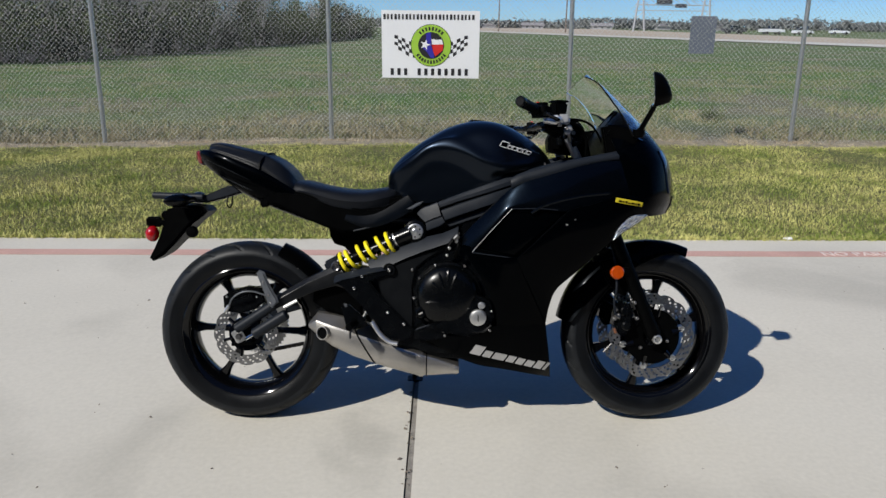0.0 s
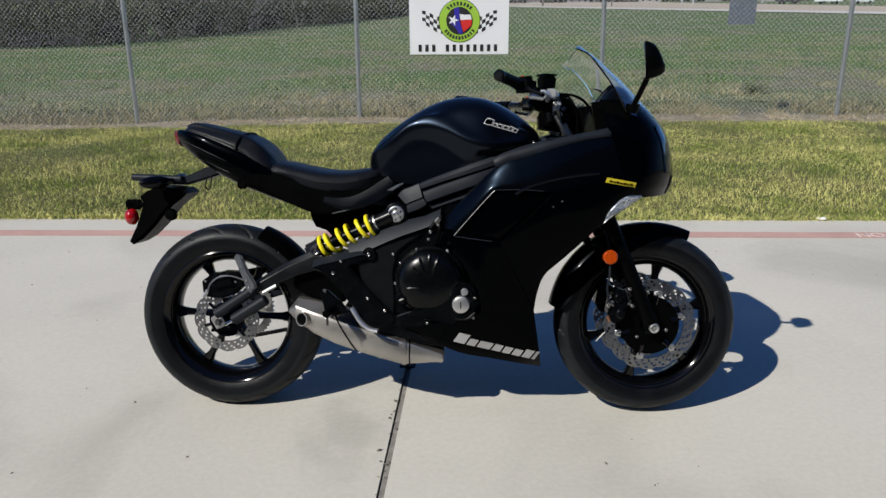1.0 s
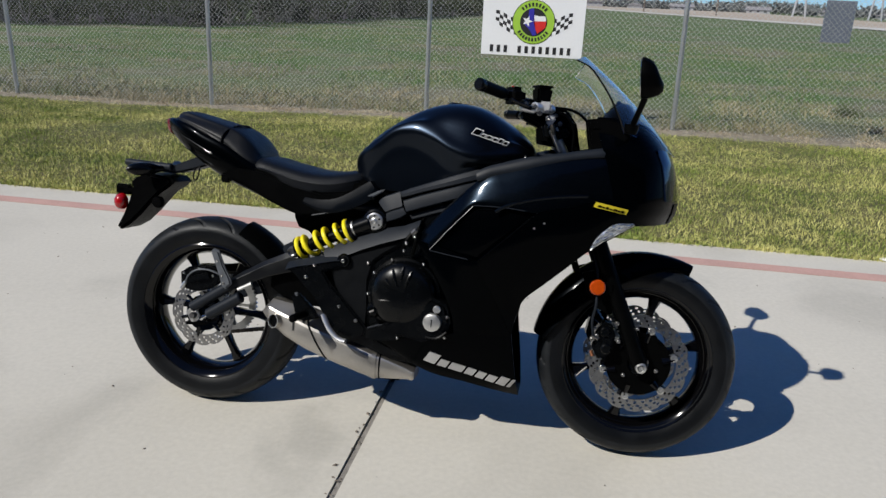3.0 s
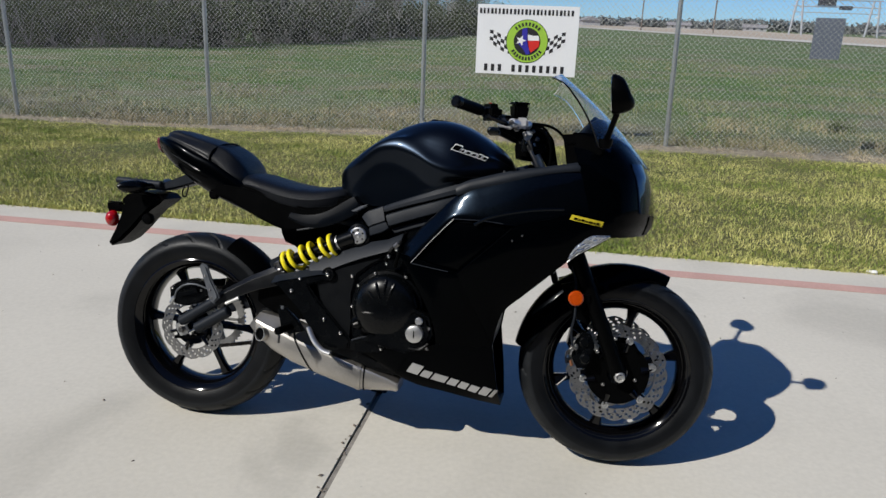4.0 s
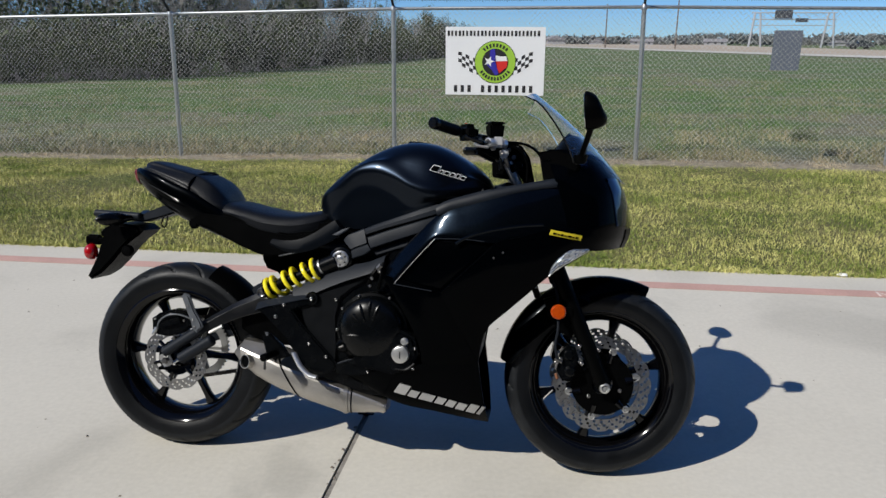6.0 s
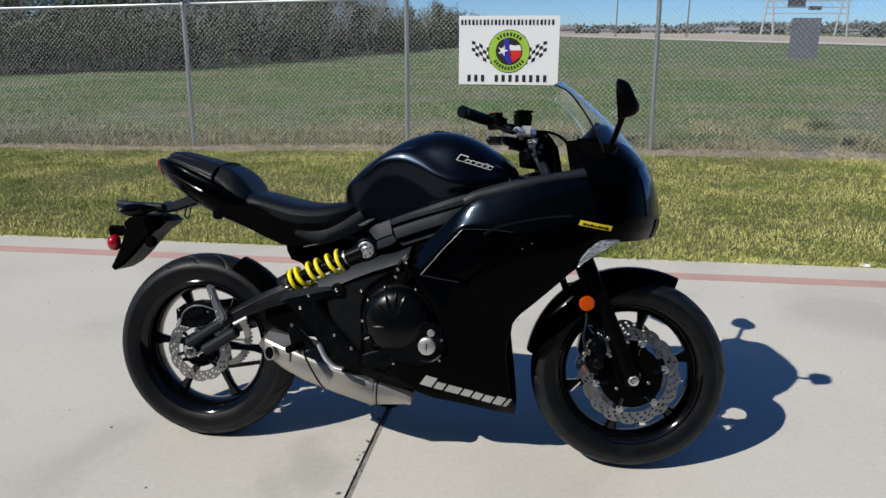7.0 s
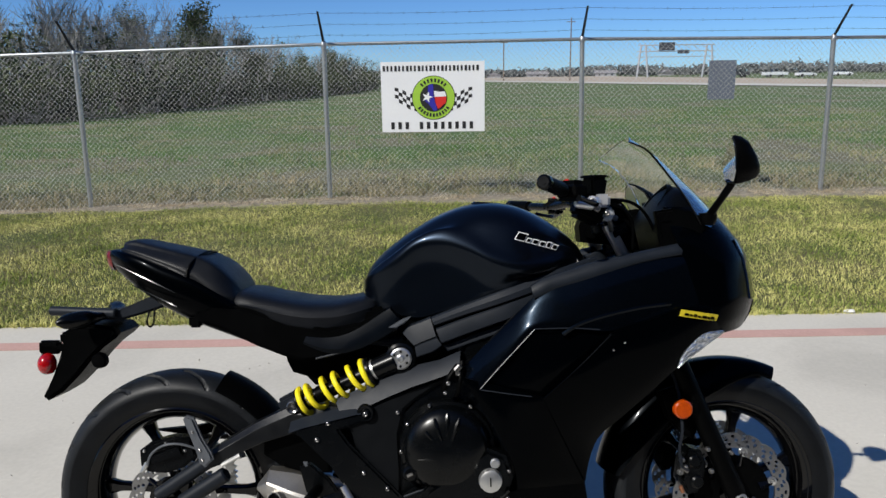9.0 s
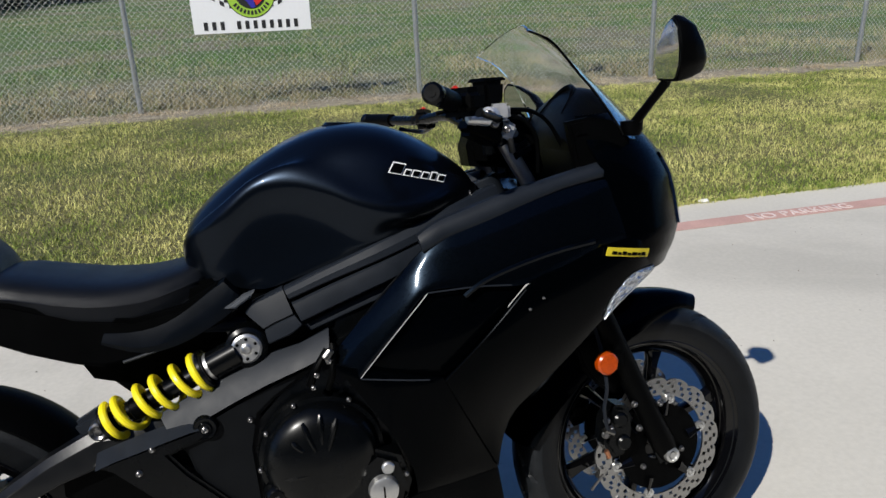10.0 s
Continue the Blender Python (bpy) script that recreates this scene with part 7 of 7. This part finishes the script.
def rear_mirror(s):
    """A teardrop mirror on a slim stalk; s is -1 for the right."""
    base, neck = Vector((1.312, s * 0.182, 0.994)), Vector((1.330, s * 0.272, 1.066))
    stalk = part("mirror_stalk", tube([base, base.lerp(neck, 0.5), neck, neck + Vector((0.003, s * 0.012, 0.03))], [0.0095, 0.008, 0.0085, 0.010], 12), M_PLASTIC, bike, "black mirror stalk")
    foot = part("mirror_foot", lathe([(0.0, -0.016), (0.014, -0.014), (0.019, -0.004), (0.02, 0.012), (0.0, 0.014)], 20, axis="z"), M_PLASTIC, stalk)
    foot.matrix_local = pose(base.x, base.y + s * 0.004, base.z, 0, 0, 0)
    outline = [(-0.056, -0.022), (-0.046, -0.042), (0.026, -0.046), (0.046, -0.024), (0.055, 0.008), (0.050, 0.038), (0.034, 0.050), (0.008, 0.042), (-0.034, 0.014)]
    rim = resample_closed([Vector((0, y, z)) for y, z in outline])
    rings = []
    for q, k in ((0.0, 0.97), (0.002, 1.0), (0.008, 1.0), (0.022, 0.93), (0.036, 0.80), (0.043, 0.62), (0.045, 0.30)):
        rings.append([Vector((q * (0.98 - 0.34 * ((p.z + 0.046) / 0.096) ** 1.6), p.y * k, p.z * k - 0.003 * (1 - k))) for p in rim])
    head = part("mirror_head", rings_bm(rings), M_PLASTIC, bike, "black teardrop mirror housing")
    glass = rings_bm([[Vector((-0.0006 - 0.001 * f, p.y * 0.90, p.z * 0.90)) for p in rim] for f in (0, 1)])
    part("mirror_glass", glass, M_MIRROR, head, "silvered mirror glass")
    head.matrix_local = pose(1.316, s * 0.304, 1.115, 0, -4, s * 7) @ Matrix.Diagonal((1.26, s * 1.08, 1.06, 1))
    settle(stalk, s)
    settle(head, s)
    if s > 0:
        for ob in (stalk, head):
            ob.matrix_basis = pose(-0.010, 0.014, -0.030) @ ob.matrix_basis
        head.matrix_basis = head.matrix_basis @ pose(0, 0, 0, 0, 0, 20)


rear_mirror(-1)
rear_mirror(1)

# -- front end --
rake = Vector((-0.405, 0, 0.914)).normalized()
axle = Vector((FC[0], 0, FC[1]))
for s in (-1, 1):
    foot = axle + Vector((0.0, s * 0.108, 0.0))
    leg = part("fork_leg", tube([foot - rake * 0.012, foot + rake * 0.02, foot + rake * 0.06, foot + rake * 0.30, foot + rake * 0.50, foot + rake * 0.505], [0.019, 0.026, 0.0235, 0.0245, 0.025, 0.022], 24), M_PLASTIC, bike, "black lower fork leg")
    part("fork_tube", rod(foot + rake * 0.50, foot + rake * 0.735 + Vector((-0.022, 0, 0)), 0.0145, 20), M_ALU, leg, "bright upper fork tube")
    part("fork_cap", rod(foot + rake * 0.735 + Vector((-0.022, 0, 0)), foot + rake * 0.747 + Vector((-0.022, 0, 0)), 0.0150, 16, bevel=0.003), M_ENGINE, leg)
    part("axle_clamp", box((0.045, 0.03, 0.05), foot - Vector((0.004, 0, 0.0)), 0.01, turn=pose(0, 0, 0, 0, -24, 0)), M_ENGINE, leg)
    part("axle_end", lathe([(0.0, s * 0.018), (0.006, s * 0.018), (0.007, s * 0.014), (0.0105, s * 0.020), (0.0155, s * 0.018), (0.017, s * 0.010), (0.0, s * 0.010)], 24, foot + Vector((0, s * 0.006, 0))), M_ALU, leg, "bright front axle end")
    cal = part("front_caliper", plate([(1.270, 0.345), (1.278, 0.395), (1.300, 0.425), (1.325, 0.420), (1.338, 0.385), (1.330, 0.345), (1.315, 0.315), (1.290, 0.312)], s * 0.118 if s < 0 else 0.062, s * 0.062 if s < 0 else 0.118, 0.008), M_ENGINE, bike, "black two-piston front caliper")
    for px, pz in ((1.305, 0.395), (1.312, 0.345)):
        part("piston_cap", lathe([(0.0, -s * -0.126), (0.012, s * 0.126), (0.016, s * 0.122), (0.017, s * 0.10), (0.0, s * 0.10)], 20, (px, 0, pz)), M_ENGINE, cal)
    if s < 0:
        for px, pz, q in ((1.272, 0.402, 1.5), (1.268, 0.372, 1.6), (1.281, 0.384, 1.2), (1.336, 0.425, 1.4), (1.345, 0.372, 1.4), (1.350, 0.44, 1.0), (1.395, 0.415, 1.2), (1.43, 0.41, 1.0)):
            bolt(cal, px, -0.126, pz, q)
        part("banjo", rod((1.265, -0.128, 0.385), (1.285, -0.128, 0.375), 0.006, 8), M_BOLT, cal, "bright hose fitting")
        part("copper_washer", rod((1.268, -0.124, 0.338), (1.274, -0.124, 0.322), 0.005, 8), mat("copper_tint", (0.5, 0.22, 0.12), 0.35, metal=0.9), cal)
        part("brake_hose", tube(spline([(1.270, -0.130, 0.385), (1.262, -0.135, 0.43), (1.268, -0.138, 0.49), (1.258, -0.115, 0.60), (1.20, -0.10, 0.75)], 6), 0.0038, 8), M_FRAME, cal, "grey brake hose")
        part("bleed_tip", rod((1.235, -0.115, 0.255), (1.262, -0.118, 0.285), 0.003, 8), M_BOLT, cal)
    part("reflector", lathe([(0.0, s * 0.010), (0.019, s * 0.0095), (0.0225, s * 0.006), (0.023, -s * 0.006), (0.0, -s * 0.006)], 36, (1.266, s * 0.146, 0.530)), M_ORANGE, leg, "round orange reflector")
    part("reflector_stay", box((0.05, 0.008, 0.028), (1.285, s * 0.134, 0.530), 0.002), M_PLASTIC, leg)
for d, nm, hw in ((0.62, "lower_yoke", 0.02), (0.722, "top_yoke", 0.012)):
    c = axle + rake * d
    part(nm, box((0.06, 0.27, hw * 2), c, 0.012, turn=pose(0, 0, 0, 0, -24, 0)), M_ENGINE, bike, "black fork yoke")
part("front_axle", rod(axle + Vector((0, -0.11, 0)), axle + Vector((0, 0.11, 0)), 0.01, 12), M_ALU, bike)

# front mudguard
mg = bmesh.new()
rings = []
for k in range(27):
    a = radians(64.5 + 105.5 * k / 26)
    u = k / 26
    wide = 0.030 + 0.046 * min(1, u * 3.2)
    drop = 0.030 + 0.055 * math.sin(math.pi * min(1.0, max(0.0, (u - 0.10) / 0.90))) ** 0.8
    row_o, row_i = [], []
    for j in range(13):
        t = (j / 12 - 0.5) * 2
        r = 0.321 + 0.012 * (1 - u) - drop * abs(t) ** 2.4
        w = wide * math.copysign(abs(t) ** 0.75, t)
        row_o.append(Vector((FC[0] + r * math.cos(a), w, FC[1] + r * math.sin(a))))
        r -= 0.004
        row_i.append(Vector((FC[0] + r * math.cos(a), w * 0.97, FC[1] + r * math.sin(a))))
    rings.append(row_o + row_i[::-1])
rings_bm(rings, mg)
guard = part("front_mudguard", mg, M_GLOSS, bike, "gloss black front mudguard", sharp=50)
for s in (-1, 1):
    stay = plate([(1.225, 0.560), (1.330, 0.590), (1.345, 0.500), (1.315, 0.440), (1.285, 0.455), (1.245, 0.500)], -0.092, -0.070, 0.006)
    part("guard_stay", stay if s < 0 else mirror_y(stay), M_PLASTIC, guard)
for px, pz in ((1.235, 0.632), (1.19, 0.585)):
    tab = part("cowl_tab", box((0.02, 0.012, 0.05), (px + 0.01, -0.10, pz + 0.01), 0.003, turn=pose(0, 0, 0, 0, -20, 0)), M_PLASTIC, bike)
    bolt(tab, px + 0.01, -0.108, pz + 0.02, 0.8)

# -- handlebar --
def hull_box(base, low, top, height, turn):
    """A bevelled block that widens or narrows from its base to its top."""
    bm = bmesh.new()
    bmesh.ops.create_cube(bm, size=1.0)
    for v in bm.verts:
        w = top if v.co.z > 0 else low
        v.co = Vector((v.co.x * w[0], v.co.y * w[1], (v.co.z + 0.5) * height))
    bmesh.ops.bevel(bm, geom=bm.edges[:], offset=min(0.006, height * 0.3), segments=2, affect="EDGES")
    bm.transform(pose(*base, 0, 0, turn))
    return bm


bar_line = spline([(0.913, -0.380, 1.074), (1.010, -0.192, 1.049), (1.055, -0.11, 1.045), (1.075, -0.05, 1.020), (1.078, 0, 1.012), (1.075, 0.05, 1.020), (1.055, 0.11, 1.045), (1.010, 0.192, 1.049), (0.913, 0.380, 1.074)], 6)
bars_ob = part("handlebar", recentred(tube(bar_line, 0.0112, 14)), M_ENGINE, bike, "black tubular handlebar")
for s in (-1, 1):
    a, b = Vector((0.920, s * 0.366, 1.072)), Vector((0.964, s * 0.280, 1.061))
    bits = []
    gline = [a.lerp(b, k / 24) for k in range(25)]
    bits.append(part("grip", tube(gline, [0.0150 + (0.0008 if k % 2 else 0.0) for k in range(25)], 18), M_PLASTIC, bars_ob, "ribbed black rubber grip"))
    d = (a - b).normalized()
    bits.append(part("bar_end", tube([a, a + d * 0.003, a + d * 0.018, a + d * 0.022], [0.013, 0.0162, 0.0162, 0.012], 20), M_ENGINE, bars_ob))
    bits.append(part("bar_end_screw", rod(a + d * 0.020, a + d * 0.0235, 0.0062, 10), M_ENGINE, bars_ob))
    c = b + (Vector((0.024, -s * 0.044, 0.0)) if s < 0 else Vector((0.066, -0.072, -0.008)))
    bits.append(part("switch_pod", box((0.048, 0.088, 0.046), c - Vector((0, 0, 0.002)), 0.014, turn=pose(0, 0, 0, 0, 0, -s * 26), segments=3), M_PLASTIC, bars_ob, "black switch pod"))
    bits.append(part("kill_switch", box((0.013, 0.011, 0.008), c + Vector((-0.004, s * -0.018, 0.0215)), 0.003), M_REDPL, bars_ob, "red switch"))
    lever = spline([b + Vector((0.085, s * -0.080, -0.026)), b + Vector((0.078, s * -0.030, -0.032)), b + Vector((0.070, s * 0.012, -0.032)), a + Vector((0.070, s * -0.03, -0.030))], 6)
    bits.append(part("lever", tube(lever, [0.0065] * 14 + [0.006, 0.0055, 0.0055, 0.006, 0.008], 10, flat=0.7), M_ENGINE, bars_ob, "black hand lever"))
    for ob in bits:
        settle(ob, s)
    riser = Vector((1.078, s * 0.05, 1.012))
    part("riser", rod(riser - Vector((-0.008, 0, 0.055)), riser + Vector((0, 0, 0.012)), 0.015, 14, bevel=0.003), M_ENGINE, bars_ob)
    part("riser_clamp", box((0.036, 0.026, 0.014), riser + Vector((0, 0, 0.012)), 0.004), M_ALU if s < 0 else M_ENGINE, bars_ob)
master = part("master_cylinder", rod((1.044, -0.192, 1.036), (1.092, -0.120, 1.034), 0.0130, 14, bevel=0.003), M_CAST, bike, "bright brake master cylinder")
part("cylinder_boss", box((0.036, 0.032, 0.030), (1.074, -0.158, 1.038), 0.006), M_CAST, master)
part("fluid_reservoir", hull_box((1.061, -0.136, 1.048), (0.038, 0.044), (0.047, 0.050), 0.044, 25), M_PLASTIC, master, "black brake fluid reservoir")
part("reservoir_lid", hull_box((1.061, -0.136, 1.092), (0.049, 0.052), (0.044, 0.047), 0.006, 25), M_PLASTIC, master)
pivot = part("lever_pivot", rod((1.006, -0.196, 1.032), (1.050, -0.186, 1.026), 0.0105, 16, bevel=0.004), M_CAST, bike, "bright cast lever pivot")
for x, y, z, q in ((1.022, -0.198, 1.042, 1.4), (1.046, -0.192, 1.038, 1.6), (1.060, -0.178, 1.020, 1.8), (1.084, -0.170, 1.008, 1.5)):
    bolt(pivot, x, y, z, q)
part("banjo_block", box((0.022, 0.018, 0.030), (1.092, -0.150, 1.004), 0.005, turn=pose(0, 0, 0, 0, 30, 0)), M_CAST, pivot)
part("hose_end", rod((1.094, -0.146, 0.996), (1.104, -0.130, 0.966), 0.0065, 10), M_BOLT, pivot, "bright hose fitting")
part("switch_underside", box((0.075, 0.05, 0.034), (1.040, -0.150, 1.006), 0.010, turn=pose(0, 0, 0, 0, 24, 18), segments=3), M_PLASTIC, bike)
for pts, r in (([(1.08, -0.12, 1.035), (1.13, -0.10, 1.032), (1.16, -0.08, 0.985), (1.17, -0.06, 0.90)], 0.0045), ([(1.03, -0.17, 1.04), (1.06, -0.16, 1.02), (1.11, -0.12, 0.97), (1.13, -0.08, 0.88)], 0.004),
               ([(1.03, 0.17, 1.04), (1.08, 0.16, 1.04), (1.13, 0.10, 0.98), (1.12, 0.05, 0.88)], 0.0045)):
    part("cable", tube(spline(pts, 6), r, 8), M_PLASTIC, bars_ob)
part("yoke_cover", recentred(plate([(1.050, 0.935), (1.046, 0.975), (1.060, 1.008), (1.085, 1.018), (1.115, 1.000), (1.140, 0.960), (1.135, 0.925)], -0.060, 0.020, 0.012)), M_PLASTIC, bike, "black top yoke with cables and locks")
for yy in (-0.075, -0.045, 0.0, 0.06):
    part("cable", tube(spline([(1.045, yy - 0.02, 1.030), (1.080, yy, 1.034), (1.125, yy + 0.02, 1.008), (1.155, yy + 0.03, 0.955), (1.16, yy + 0.03, 0.90)], 5), 0.0048, 8), M_PLASTIC, bars_ob)
# plain plate added to fill out the dark mass below the bars
part("fork_crown_cover", recentred(plate([(1.046, 1.012), (1.062, 1.040), (1.100, 1.044), (1.140, 1.030), (1.166, 0.995), (1.184, 0.915), (1.150, 0.915), (1.128, 0.955), (1.098, 0.985)], -0.104, -0.062, 0.008)), M_PLASTIC, bike, "plain black filler plate beside the fork crown")
for pts in ([(1.100, -0.112, 1.040), (1.150, -0.098, 1.036), (1.190, -0.085, 1.012), (1.222, -0.078, 0.955), (1.228, -0.075, 0.90)], [(1.085, -0.116, 1.030), (1.130, -0.112, 1.022), (1.158, -0.108, 0.985), (1.160, -0.104, 0.92)]):
    part("cable", tube(spline(pts, 6), 0.0042, 8), M_PLASTIC, bars_ob)
for x, y, z, q in ((1.104, -0.106, 1.018, 1.3), (1.118, -0.107, 0.996, 1.5), (1.142, -0.107, 0.972, 1.0), (1.128, -0.107, 1.026, 0.9)):
    bolt(bars_ob, x, y, z, q)
part("ignition_lock", rod((1.12, 0, 0.955), (1.115, 0, 0.985), 0.018, 16, bevel=0.003), M_ENGINE, bike)
for x, y, z, q in ((1.09, -0.10, 0.99, 1.3), (1.07, -0.115, 0.985, 1.1), (1.10, -0.09, 0.965, 1.2)):
    bolt(bars_ob, x, y, z, q)

# the bars are turned a little to the left on the stand, and the front end with them
turned = pose(-0.006, 0.010, 0.004) @ Matrix.Translation(axle) @ Matrix.Rotation(radians(4.6), 4, rake) @ Matrix.Translation(-axle)
for ob in bike.children:
    if ob.name.split(".")[0] in ("front_wheel", "fork_leg", "front_caliper", "front_mudguard", "lower_yoke", "top_yoke", "front_axle"):
        ob.matrix_basis = turned @ ob.matrix_basis

# -- lettering as plain shapes --
def decal(name, p0, p1, height, widths, gap, m_, parent, surface, slant=0.25, label="", lift=0.0025, inner=None, talls=()):
    """A row of plain slanted blocks between two places of the side view; inner leaves only their rims in colour."""
    a, b = Vector((p0[0], 0, p0[1])), Vector((p1[0], 0, p1[1]))
    d = b - a
    total = sum(widths) + gap * (len(widths) - 1)
    up = Vector((-d.z, 0, d.x)).normalized()

    def block(u0, u1, h0, h1, up_lift, material):
        bm = bmesh.new()
        nx = 4
        f, g2 = [], []
        for k in range(nx + 1):
            u = u0 + (u1 - u0) * k / nx
            for hgt in (h0, h1):
                p = a + d * u + up * hgt + d.normalized() * hgt * slant
                y = surface(p.x, p.z)
                f.append(bm.verts.new((p.x, -(y + up_lift), p.z)))
                g2.append(bm.verts.new((p.x, -(y - 0.002), p.z)))
        for k in range(nx):
            q = 2 * k
            bm.faces.new((f[q], f[q + 2], f[q + 3], f[q + 1]))
            bm.faces.new((f[q], f[q + 2], g2[q + 2], g2[q]))
            bm.faces.new((f[q + 1], f[q + 3], g2[q + 3], g2[q + 1]))
        bm.faces.new((f[0], f[1], g2[1], g2[0]))
        bm.faces.new((f[-2], f[-1], g2[-1], g2[-2]))
        return part(name, bm, material, parent, label, smooth=False)

    at = 0.0
    for index, w in enumerate(widths):
        u0, u1 = at / total, (at + w) / total
        tall = height * (talls[index] if talls else 1.0)
        block(u0, u1, 0.0, tall, lift, m_)
        if inner:
            rim = 0.13 * height
            du = rim / d.length
            if u1 - u0 > 2.6 * du:
                block(u0 + du, u1 - du, rim, tall - rim, lift + 0.0015, inner)
        at += w + gap


belly = [o for o in bike.children if o.name.startswith("belly_pan")][0]
decal("belly_decal", (0.783, 0.272), (1.043, 0.196), 0.026, [1.05, 0.8, 1.25, 0.8, 0.75, 0.8, 0.8, 0.32], 0.20, M_SILVERINK, belly, lambda x, z: flank(x, z) + 0.0, 0.3, "plain silver block", talls=(1.35, 0.92, 0.92, 0.92, 0.92, 0.92, 1.2, 1.2))
fcowl = [o for o in bike.children if o.name.startswith("front_cowl")][0]
scowl = [o for o in bike.children if o.name.startswith("side_cowl")][0]
decal("cowl_decal", (1.232, 0.777), (1.322, 0.761), 0.015, [1.0], 0.0, M_YELLOWINK, fcowl, lambda x, z: flank(x, z) + 0.008, 0.2, "plain yellow block")
decal("cowl_decal_mark", (1.243, 0.7785), (1.314, 0.7655), 0.0055, [1.0, 0.6, 0.8, 0.7, 1.1, 0.5, 0.8], 0.35, M_PLASTIC, fcowl, lambda x, z: flank(x, z) + 0.0095, 0.2, "small dark mark", lift=0.003, talls=(1.0, 0.8, 1.1, 0.7, 1.0, 0.9, 1.1))


def tank_side(x, z):
    """Half the tank's width near its shoulder."""
    ok, hit, _, _ = tank.ray_cast(Vector((x, -0.5, z)), Vector((0, 1, 0)))
    return -hit.y if ok else 0.10


decal("tank_decal", (0.870, 0.950), (0.972, 0.922), 0.015, [1.0, 0.5, 0.65, 0.6, 0.5, 0.6], 0.10, M_SIGN, tank, tank_side, 0.35, "plain white slanted block", lift=0.002, inner=M_PLASTIC, talls=(1.35, 0.8, 0.85, 0.85, 1.0, 0.85))
